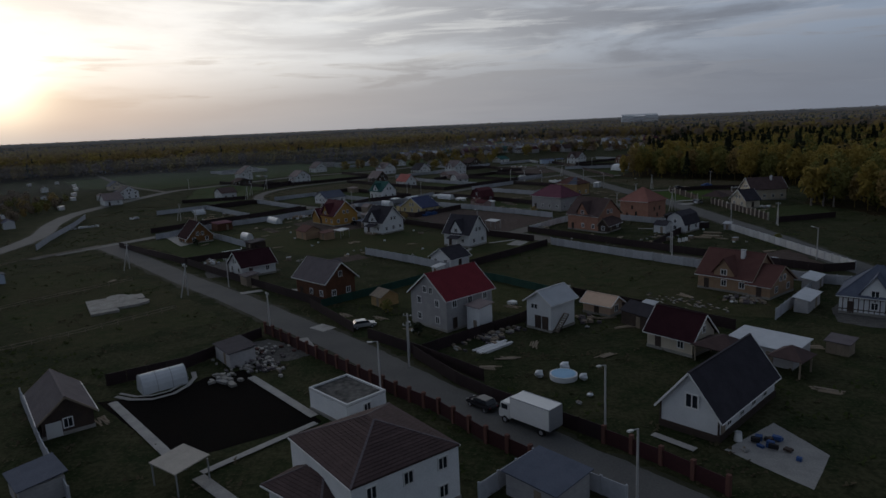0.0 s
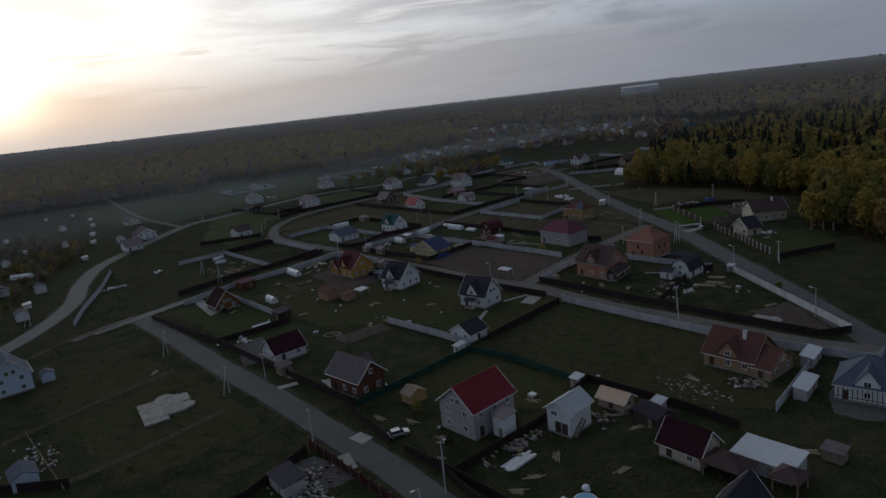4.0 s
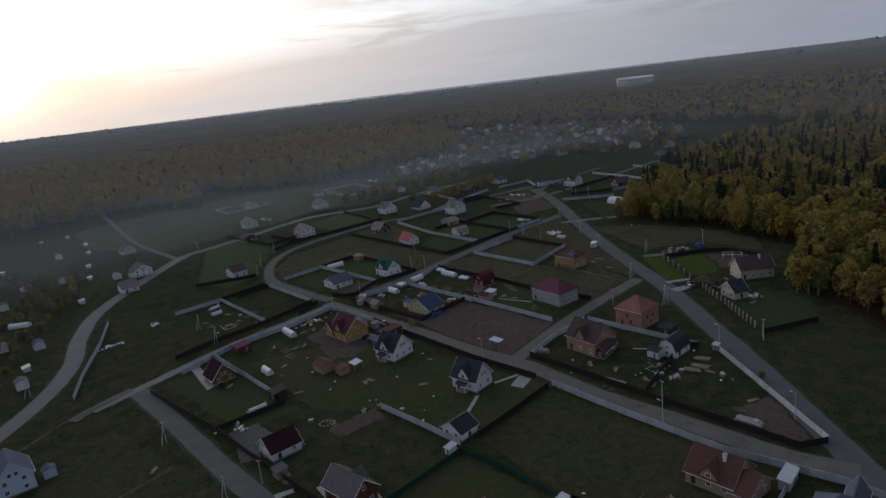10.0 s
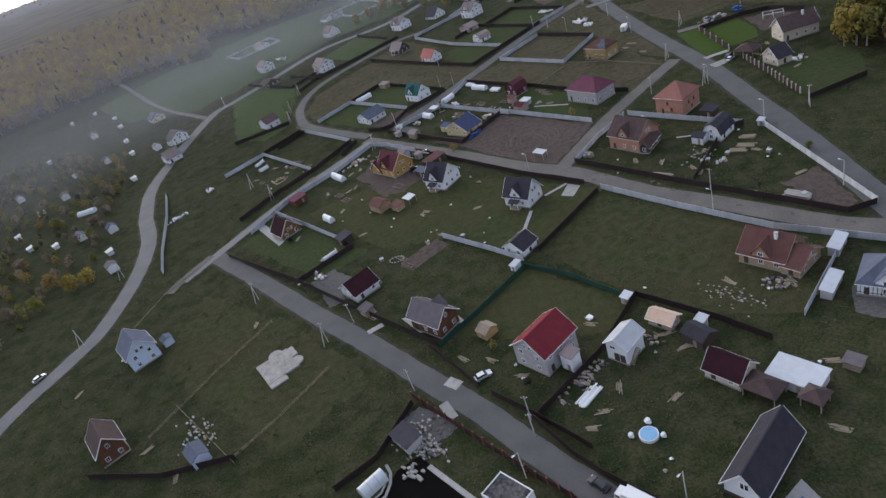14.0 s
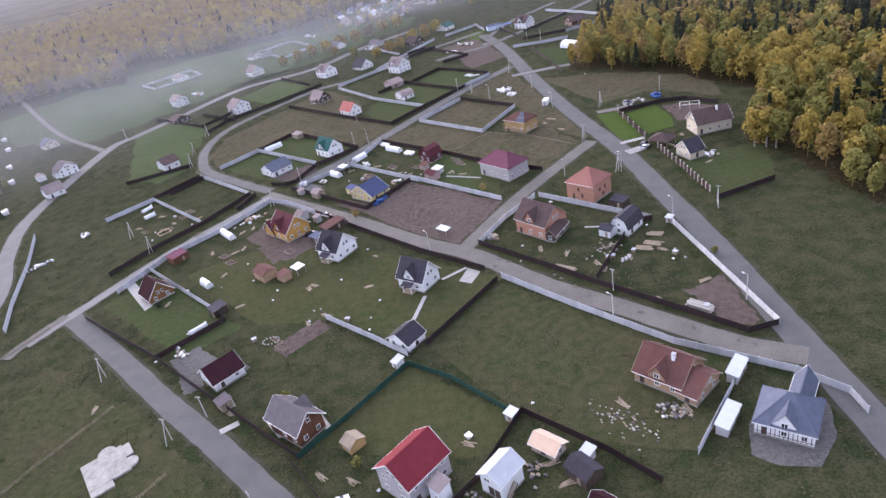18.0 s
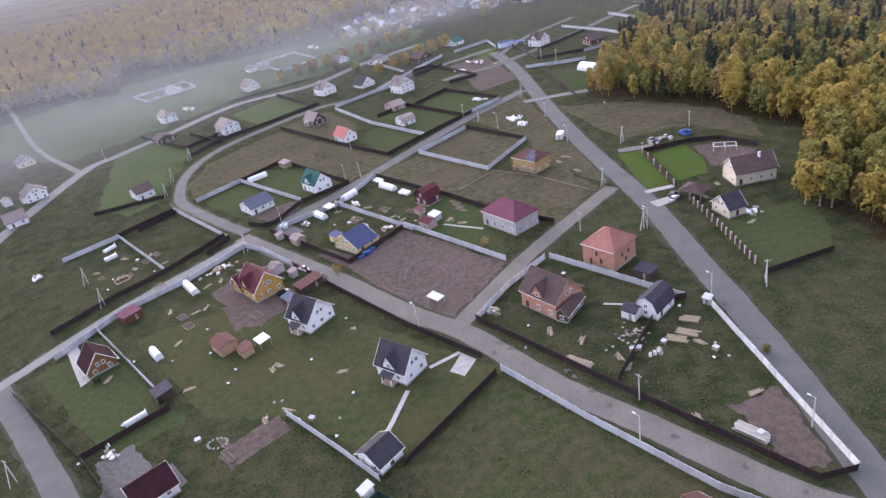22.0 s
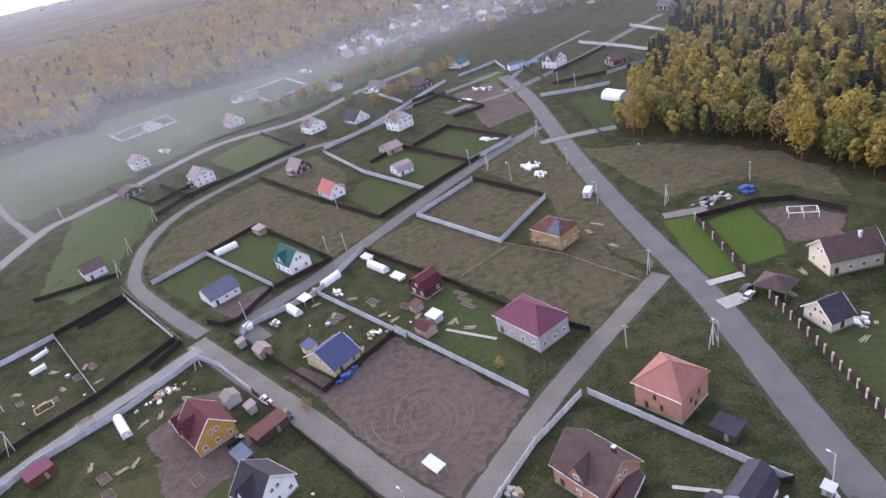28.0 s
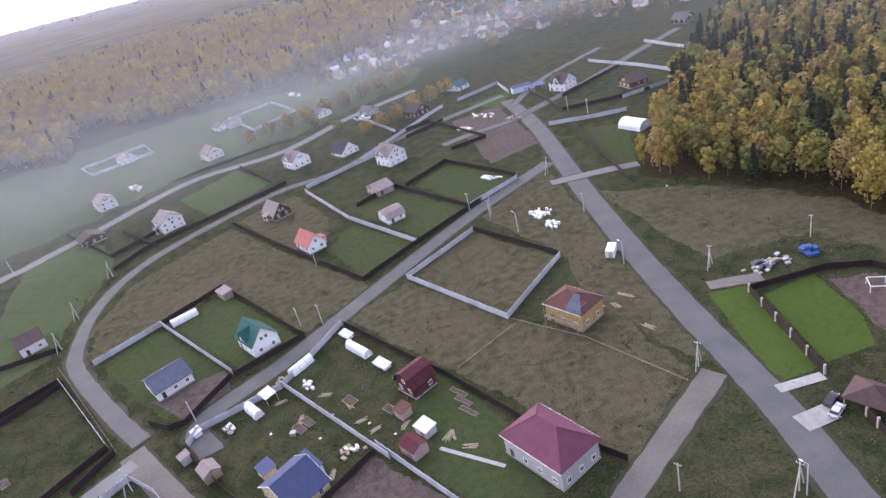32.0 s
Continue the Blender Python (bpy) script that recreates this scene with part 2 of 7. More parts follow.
asphalt = material("asphalt", (0.080, 0.080, 0.080), (0.112, 0.110, 0.107), 0.15, 0.9, fine=30, bump=0.3)
dirt_road = material("packed_dirt", (0.102, 0.094, 0.085), (0.145, 0.133, 0.120), 0.12, 0.95, fine=20, bump=0.4)
pale_asphalt = material("pale_asphalt", (0.130, 0.130, 0.130), (0.170, 0.168, 0.165), 0.15, 0.85, fine=25)
shoulder = material("gravel_shoulder", (0.050, 0.047, 0.030), (0.027, 0.031, 0.013), 0.25, 0.95, fine=18, bump=0.6)
dark_paving = material("wet_paving", (0.15, 0.15, 0.155), (0.09, 0.09, 0.095), 0.5, 0.6, fine=8)
paving = material("paving", (0.36, 0.35, 0.33), (0.24, 0.235, 0.23), 0.6, 0.85, fine=10)
grass = ground_material("field_grass", [(0.034, 0.043, 0.019), (0.020, 0.030, 0.012), (0.066, 0.062, 0.034), (0.009, 0.013, 0.006)])
rough_field = ground_material("rough_field", [(0.033, 0.049, 0.018), (0.052, 0.051, 0.026), (0.078, 0.070, 0.038), (0.012, 0.019, 0.008)], 0.045, 0.6)
gravel = ground_material("grey_gravel", [(0.122, 0.119, 0.115), (0.086, 0.083, 0.079), (0.158, 0.151, 0.144), (0.058, 0.056, 0.052)], 0.12, 0.5)
lawn = ground_material("green_lawn", [(0.036, 0.062, 0.021), (0.046, 0.058, 0.024), (0.068, 0.072, 0.034), (0.015, 0.026, 0.010)], 0.06, 0.4)
olive_lawn = ground_material("olive_lawn", [(0.036, 0.053, 0.019), (0.058, 0.056, 0.026), (0.074, 0.070, 0.034), (0.014, 0.023, 0.009)], 0.05, 0.4)
bright_lawn = ground_material("bright_lawn", [(0.052, 0.088, 0.018), (0.040, 0.070, 0.016), (0.066, 0.090, 0.024), (0.030, 0.050, 0.012)], 0.06, 0.2)
dry_field = ground_material("dry_field", [(0.078, 0.068, 0.043), (0.048, 0.051, 0.026), (0.108, 0.092, 0.060), (0.026, 0.027, 0.015)], 0.04, 0.6)
bare_soil = ground_material("bare_soil", [(0.098, 0.075, 0.067), (0.074, 0.056, 0.050), (0.130, 0.104, 0.092), (0.050, 0.038, 0.034)], 0.06, 0.7)
black_soil = ground_material("black_soil", [(0.006, 0.005, 0.005), (0.009, 0.007, 0.006), (0.006, 0.005, 0.005), (0.011, 0.009, 0.008)], 0.1, 0.7)
mist_field = ground_material("pale_meadow", [(0.048, 0.082, 0.030), (0.062, 0.083, 0.036), (0.080, 0.090, 0.045), (0.032, 0.052, 0.020)], 0.02, 0.4)

white_wall = material("white_plaster", (0.74, 0.75, 0.76), (0.64, 0.65, 0.66), 0.5, 0.8, desc="white plastered")
grey_block = material("grey_block", (0.46, 0.45, 0.45), (0.36, 0.35, 0.36), 0.8, 0.9, rows=0.3, desc="grey block-walled")
cream_wall = material("cream_siding", (0.62, 0.56, 0.45), (0.52, 0.46, 0.36), 0.5, 0.8, rows=0.25, desc="cream-sided")
brick_wall = material("tan_brick", (0.40, 0.27, 0.17), (0.30, 0.20, 0.13), 1.2, 0.9, rows=0.2, desc="tan brick")
log_wall = material("brown_logs", (0.143, 0.063, 0.034), (0.084, 0.038, 0.021), 0.8, 0.75, rows=0.3, desc="dark brown log")
ochre_wall = material("ochre_timber", (0.46, 0.27, 0.075), (0.36, 0.20, 0.05), 0.8, 0.75, rows=0.25, desc="ochre timber")
amber_wall = material("amber_timber", (0.25, 0.125, 0.045), (0.18, 0.088, 0.032), 0.8, 0.8, rows=0.25, desc="amber timber")
yellow_wall = material("pale_yellow_siding", (0.66, 0.56, 0.31), (0.58, 0.47, 0.25), 0.5, 0.8, rows=0.25, desc="pale yellow")
orange_brick = material("orange_brick", (0.42, 0.225, 0.16), (0.33, 0.17, 0.12), 1.0, 0.9, rows=0.2, desc="orange brick")
raw_timber = material("raw_timber", (0.48, 0.33, 0.15), (0.33, 0.22, 0.10), 0.9, 0.85, rows=0.25, desc="raw timber")
pink_wall = material("pinkish_brick", (0.42, 0.31, 0.29), (0.33, 0.24, 0.23), 1.0, 0.9, desc="pinkish brick")
maroon_wall = material("maroon_siding", (0.11, 0.03, 0.04), (0.08, 0.022, 0.03), 0.6, 0.7, rows=0.25, desc="maroon sided")
blue_wall = material("pale_blue_siding", (0.55, 0.64, 0.76), (0.47, 0.56, 0.68), 0.5, 0.8, rows=0.3, desc="pale blue sided")
dark_wall = material("dark_timber", (0.084, 0.059, 0.046), (0.050, 0.038, 0.034), 0.8, 0.85, rows=0.2, desc="dark timber")
red_roof = material("red_metal_roof", (0.185, 0.030, 0.040), (0.145, 0.024, 0.032), 0.5, 0.8, fine=8, desc="red metal", rows=0.18, spec=0.1)
white_metal = material("white_sheet_metal", (0.502, 0.524, 0.555), (0.410, 0.433, 0.464), 0.6, 0.45, desc="white sheet-metal", rows=0.25)
wine_roof = material("dark_wine_tile", (0.044, 0.017, 0.022), (0.030, 0.012, 0.016), 0.6, 0.85, desc="dark wine red tiled", rows=0.2, spec=0.06)
bitumen = material("bitumen_felt", (0.020, 0.020, 0.022), (0.130, 0.127, 0.122), 0.22, 0.85, fine=6, desc="black bitumen")
board_roof = material("pale_board_roof", (0.46, 0.42, 0.37), (0.36, 0.33, 0.29), 0.7, 0.8, desc="pale board")
maroon_roof = material("maroon_tile", (0.105, 0.032, 0.039), (0.071, 0.022, 0.028), 0.6, 0.8, desc="maroon tiled", rows=0.2, spec=0.12)
dark_roof = material("dark_shingle", (0.055, 0.050, 0.063), (0.035, 0.034, 0.042), 0.6, 0.8, desc="dark shingled", rows=0.2, spec=0.12)
brown_roof = material("brown_tile", (0.130, 0.063, 0.055), (0.099, 0.047, 0.042), 0.6, 0.8, desc="brown tiled", rows=0.2, spec=0.12)
umber_roof = material("dark_brown_tile", (0.097, 0.066, 0.064), (0.067, 0.046, 0.045), 0.6, 0.8, desc="dark brown tiled", rows=0.2, spec=0.12)
slate_roof = material("slate_blue_tile", (0.115, 0.13, 0.175), (0.085, 0.098, 0.135), 0.6, 0.8, desc="slate blue tiled", rows=0.2, spec=0.12)
grey_roof = material("grey_shingle", (0.139, 0.122, 0.130), (0.101, 0.088, 0.097), 0.6, 0.8, desc="grey shingled", rows=0.2, spec=0.12)
blue_roof = material("blue_metal_tile", (0.071, 0.084, 0.160), (0.050, 0.063, 0.126), 0.6, 0.8, desc="blue metal", rows=0.2, spec=0.12)
purple_roof = material("wine_metal_tile", (0.155, 0.058, 0.086), (0.122, 0.046, 0.069), 0.6, 0.8, desc="wine red metal", rows=0.2, spec=0.12)
orange_roof = material("terracotta_tile", (0.30, 0.14, 0.115), (0.24, 0.11, 0.09), 0.6, 0.8, desc="terracotta tiled", rows=0.2, spec=0.12)
green_roof = material("dark_green_metal", (0.035, 0.11, 0.10), (0.025, 0.08, 0.075), 0.6, 0.8, desc="dark green metal", rows=0.2, spec=0.12)
pink_roof = material("faded_red_tile", (0.40, 0.15, 0.13), (0.32, 0.11, 0.10), 0.6, 0.8, desc="faded red tiled", rows=0.2, spec=0.12)
pale_roof = material("greyish_pink_tile", (0.27, 0.22, 0.215), (0.21, 0.17, 0.165), 0.6, 0.8, desc="greyish pink tiled", rows=0.2, spec=0.12)
tan_metal = material("tan_sheet", (0.58, 0.42, 0.31), (0.48, 0.34, 0.25), 0.6, 0.6, desc="tan sheet")
dark_board = material("dark_profiled_sheet", (0.038, 0.022, 0.023), (0.024, 0.015, 0.017), 0.7, 0.6, rows=0.0)
maroon_board = material("maroon_profiled_sheet", (0.060, 0.020, 0.022), (0.040, 0.015, 0.017), 0.7, 0.6)
green_board = material("dark_green_mesh", (0.02, 0.07, 0.05), (0.015, 0.05, 0.04), 0.7, 0.6)
brick_post = material("red_brick_post", (0.150, 0.070, 0.055), (0.105, 0.050, 0.040), 2, 0.9)
concrete = material("grey_concrete", (0.46, 0.475, 0.51), (0.37, 0.38, 0.41), 0.5, 0.9, fine=9)
pale_panel = material("pale_concrete_panel", (0.60, 0.61, 0.63), (0.46, 0.47, 0.48), 0.5, 0.9, fine=8)
old_concrete = material("weathered_concrete", (0.40, 0.38, 0.35), (0.22, 0.21, 0.19), 0.7, 0.95, fine=9, bump=0.6)
white_frame = material("white_frame", (0.78, 0.78, 0.77), (0.7, 0.7, 0.69), 1, 0.5)
glass = material("window_glass", (0.03, 0.035, 0.045), (0.022, 0.027, 0.034), 0.4, 0.08, spec=0.6, bump=0.0)
poly = material("milky_polycarbonate", (0.70, 0.73, 0.76), (0.58, 0.61, 0.64), 0.7, 0.35, spec=0.5)
steel = material("galvanised_steel", (0.45, 0.46, 0.48), (0.36, 0.37, 0.39), 1, 0.5, metal=0.5)
pole_concrete = material("pole_concrete", (0.52, 0.51, 0.50), (0.42, 0.41, 0.40), 1, 0.9)
wood = material("weathered_boards", (0.33, 0.27, 0.20), (0.22, 0.18, 0.14), 1, 0.9)
fresh_wood = material("fresh_boards", (0.30, 0.24, 0.165), (0.20, 0.16, 0.11), 1, 0.85)
rubber = material("black_rubber", (0.02, 0.02, 0.021), (0.015, 0.015, 0.016), 2, 0.8)
car_silver = material("silver_paint", (0.55, 0.56, 0.58), (0.5, 0.51, 0.53), 0.5, 0.25, metal=0.4, spec=0.5, bump=0.0)
car_black = material("black_paint", (0.02, 0.02, 0.025), (0.016, 0.016, 0.02), 0.5, 0.2, spec=0.5, bump=0.0)
car_white = material("white_paint", (0.78, 0.78, 0.77), (0.72, 0.72, 0.71), 0.5, 0.4, spec=0.5, bump=0.0)
blue_tarp = material("blue_tarpaulin", (0.045, 0.10, 0.27), (0.03, 0.07, 0.2), 0.8, 0.6)
pool_blue = material("pool_blue", (0.22, 0.42, 0.62), (0.18, 0.34, 0.52), 0.8, 0.4)
bark = material("bark", (0.13, 0.105, 0.085), (0.30, 0.28, 0.25), 1.2, 0.95)
gold_leaf = leaf_material("golden_leaves", (0.235, 0.176, 0.042), (0.37, 0.290, 0.080))
amber_leaf = leaf_material("amber_leaves", (0.215, 0.152, 0.056), (0.32, 0.236, 0.092))
lime_leaf = leaf_material("yellow_green_leaves", (0.140, 0.140, 0.040), (0.245, 0.225, 0.072))
fir_leaf = leaf_material("fir_needles", (0.022, 0.033, 0.021), (0.058, 0.066, 0.040))
bare_twig = leaf_material("bare_twigs", (0.165, 0.130, 0.095), (0.285, 0.225, 0.160))
dry_stalk = leaf_material("dry_stalks", (0.070, 0.060, 0.036), (0.125, 0.102, 0.062))
weed_leaf = leaf_material("green_weeds", (0.045, 0.062, 0.018), (0.085, 0.096, 0.034))
mulch = ground_material("forest_floor", [(0.035, 0.027, 0.016), (0.022, 0.020, 0.010), (0.055, 0.042, 0.022), (0.012, 0.011, 0.006)], 0.05, 0.6)


# ---- builders ----
def part(name, bm, mat, parent=None, label=""):
    me = bpy.data.meshes.new(name)
    bm.to_mesh(me)
    bm.free()
    me.materials.append(mat)
    ob = new(name, me)
    ob.parent = parent
    if label:
        ob["label"] = label
    return ob


UNIT = {}


def unit(kind, mat):
    """A shared mesh of size one: box (bevelled), ring (window frame), tube, barrel (half a cylinder)."""
    key = (kind, mat.name)
    if key in UNIT:
        return UNIT[key]
    bm = bmesh.new()
    if kind == "box":
        bmesh.ops.create_cube(bm, size=1)
    elif kind == "ring":
        for x0, x1, z0, z1 in ((-0.5, -0.38, -0.5, 0.5), (0.38, 0.5, -0.5, 0.5), (-0.38, 0.38, 0.4, 0.5), (-0.38, 0.38, -0.5, -0.4), (-0.04, 0.04, -0.4, 0.4)):
            bmesh.ops.create_cube(bm, size=1, matrix=Matrix.Translation(((x0 + x1) / 2, 0, (z0 + z1) / 2)) @ Matrix.Diagonal((x1 - x0, 1, z1 - z0, 1)))
    elif kind == "tube":
        bmesh.ops.create_cone(bm, cap_ends=True, segments=10, radius1=0.5, radius2=0.4, depth=1)
    elif kind == "wheel":
        bmesh.ops.create_cone(bm, cap_ends=True, segments=14, radius1=0.5, radius2=0.5, depth=1, matrix=Matrix.Rotation(math.pi / 2, 4, "X"))
    elif kind == "lump":
        bmesh.ops.create_icosphere(bm, subdivisions=2, radius=0.5)
        for v in bm.verts:
            v.co *= 0.8 + 0.4 * noise.noise(v.co * 3)
    me = bpy.data.meshes.new(kind)
    bm.to_mesh(me)
    bm.free()
    me.materials.append(mat)
    UNIT[key] = me
    return me


def piece(name, kind, mat, parent, at, size, rz=0.0, rx=0.0, ry=0.0, label=""):
    ob = new(name, unit(kind, mat))
    ob.parent = parent
    ob.matrix_local = pose(*at, rx, ry, rz) @ Matrix.Diagonal((*size, 1))
    if label:
        ob["label"] = label
    return ob


def thing(name, x, y, rot, label, category, group="", z=0.0):
    e = new(name)
    e.matrix_world = pose(x, y, z, 0, 0, rot)
    return tagged(e, label, category, group)


def smooth(pts, n=6):
    """Points along a soft curve through pts."""
    P = [Vector((x, y, 0)) for x, y in pts]
    P = [P[0] * 2 - P[1]] + P + [P[-1] * 2 - P[-2]]
    out = []
    for a, b, c, d in zip(P, P[1:], P[2:], P[3:]):
        for k in range(n):
            t = k / n
            out.append(0.5 * (2 * b + (c - a) * t + (2 * a - 5 * b + 4 * c - d) * t * t + (3 * b - a - 3 * c + d) * t ** 3))
    return out + [P[-2]]


def ribbon(name, width, mat, pts, z, ragged=0.0):
    bm = bmesh.new()
    vs = []
    for i, p in enumerate(pts):
        d = (pts[min(i + 1, len(pts) - 1)] - pts[max(i - 1, 0)]).normalized()
        n = Vector((-d.y, d.x, 0))
        a, b = (width / 2 + ragged * (noise.noise(p * 0.21 + Vector((s, 0, 0))) + 0.7 * noise.noise(p * 0.9 + Vector((s, 3, 0)))) for s in (0, 9))
        vs.append([bm.verts.new(p + n * k + Vector((0, 0, h))) for k, h in ((a, z - 0.03), (a - 0.2, z), (-b + 0.2, z), (-b, z - 0.03))])
    for a, b in zip(vs, vs[1:]):
        for k in range(3):
            bm.faces.new((a[k], a[k + 1], b[k + 1], b[k]))
    return part(name, bm, mat)


LAYER = [0.05]
LANES = []


def road(name, width, mat, pts, edge=0.9):
    LAYER[0] += 0.008
    line = smooth(pts, 24)
    LANES.append((np.array([(p.x, p.y) for p in line]), width / 2 + 0.8))
    tagged(ribbon(name, width, mat, line, LAYER[0] + 0.07, 0.25), kind="structure")
    if edge:
        tagged(ribbon("verge", width + 2 * edge, shoulder, line, LAYER[0], 1.2), kind="structure")


PATCH = [0.006]
SKIP = []


def patch(name, mat, pts, ragged=1.6):
    """A plot of ground of its own cover, with a slightly wavering edge."""
    PATCH[0] += 0.0004
    if mat in (lawn, olive_lawn, paving, dark_paving, gravel, black_soil, bright_lawn, bare_soil):
        SKIP.append(pts)
    bm = bmesh.new()
    ring = []
    for (x0, y0), (x1, y1) in zip(pts, pts[1:] + pts[:1]):
        n = max(1, int(math.hypot(x1 - x0, y1 - y0) / 0.9))
        for k in range(n):
            p = Vector((x0 + (x1 - x0) * k / n, y0 + (y1 - y0) * k / n, PATCH[0]))
            ring.append(bm.verts.new(p + Vector((noise.noise(p * 0.09), noise.noise(p * 0.09 + Vector((7, 0, 0))), 0)) * ragged + Vector((noise.noise(p * 0.5), noise.noise(p * 0.5 + Vector((7, 0, 0))), 0)) * ragged * 0.55 + Vector((noise.noise(p * 1.7), noise.noise(p * 1.7 + Vector((7, 0, 0))), 0)) * min(ragged, 1.6) * 0.45))
    bm.faces.new(ring)
    bmesh.ops.recalc_face_normals(bm, faces=bm.faces)
    if bm.faces[:][0].normal.z < 0:
        bmesh.ops.reverse_faces(bm, faces=bm.faces[:])
    return tagged(part(name, bm, mat), kind="structure")


def slab_path(pts, width=1.4, mat=None):
    """A narrow paved path."""
    LAYER[0] += 0.001
    return tagged(ribbon("pavement", width, mat or paving, [Vector((x, y, 0)) for x, y in pts], LAYER[0] + 0.02), kind="structure")


def window_at(e, x, y, z, w, h, rz):
    f = piece("window", "ring", white_frame, e, (x, y, z), (w, 0.12, h), rz)
    g = new("pane", unit("box", glass))
    g.parent = f
    g.matrix_local = Matrix.Diagonal((0.8, 0.5, 0.84, 1))


def slope(e, corners, thick, mat, name="roof_slope"):
    """A roof slope: a slab over the given corners, listed round."""
    bm = bmesh.new()
    lo = [bm.verts.new(c) for c in corners]
    hi = [bm.verts.new(Vector(c) + Vector((0, 0, thick))) for c in corners]
    n = len(corners)
    bm.faces.new(hi)
    bm.faces.new(lo[::-1])
    for i in range(n):
        j = (i + 1) % n
        bm.faces.new((lo[i], lo[j], hi[j], hi[i]))
    bmesh.ops.recalc_face_normals(bm, faces=bm.faces)
    return part(name, bm, mat, e)


def tile_courses(e, quad, step, mat):
    """Lapped courses of tiles up a roof slope, each with a raised lower lip."""
    e0, e1, t1, t0 = (Vector(q) for q in quad)
    n = int(((t0 + t1) / 2 - (e0 + e1) / 2).length / step)
    for k in range(n):
        bm = bmesh.new()
        rows = []
        for f, lift in ((k / n, 0.20), (min(1, (k + 1.02) / n), 0.155)):
            a, b = e0.lerp(t0, f), e1.lerp(t1, f)
            m = max(2, int((b - a).length / 0.3))
            row = [(a.lerp(b, i / m) + Vector((0, 0, lift + 0.025 * (i % 2)))) for i in range(m + 1)]
            rows.append(row)
        m = min(len(rows[0]), len(rows[1])) - 1
        lo = [bm.verts.new(rows[0][round(i * (len(rows[0]) - 1) / m)]) for i in range(m + 1)]
        hi = [bm.verts.new(rows[1][i]) for i in range(m + 1)]
        lip = [bm.verts.new(v.co - Vector((0, 0, 0.07))) for v in lo]
        for i in range(m):
            bm.faces.new((lo[i], lo[i + 1], hi[i + 1], hi[i]))
            bm.faces.new((lip[i], lip[i + 1], lo[i + 1], lo[i]))
        part("tile_course", bm, mat, e)


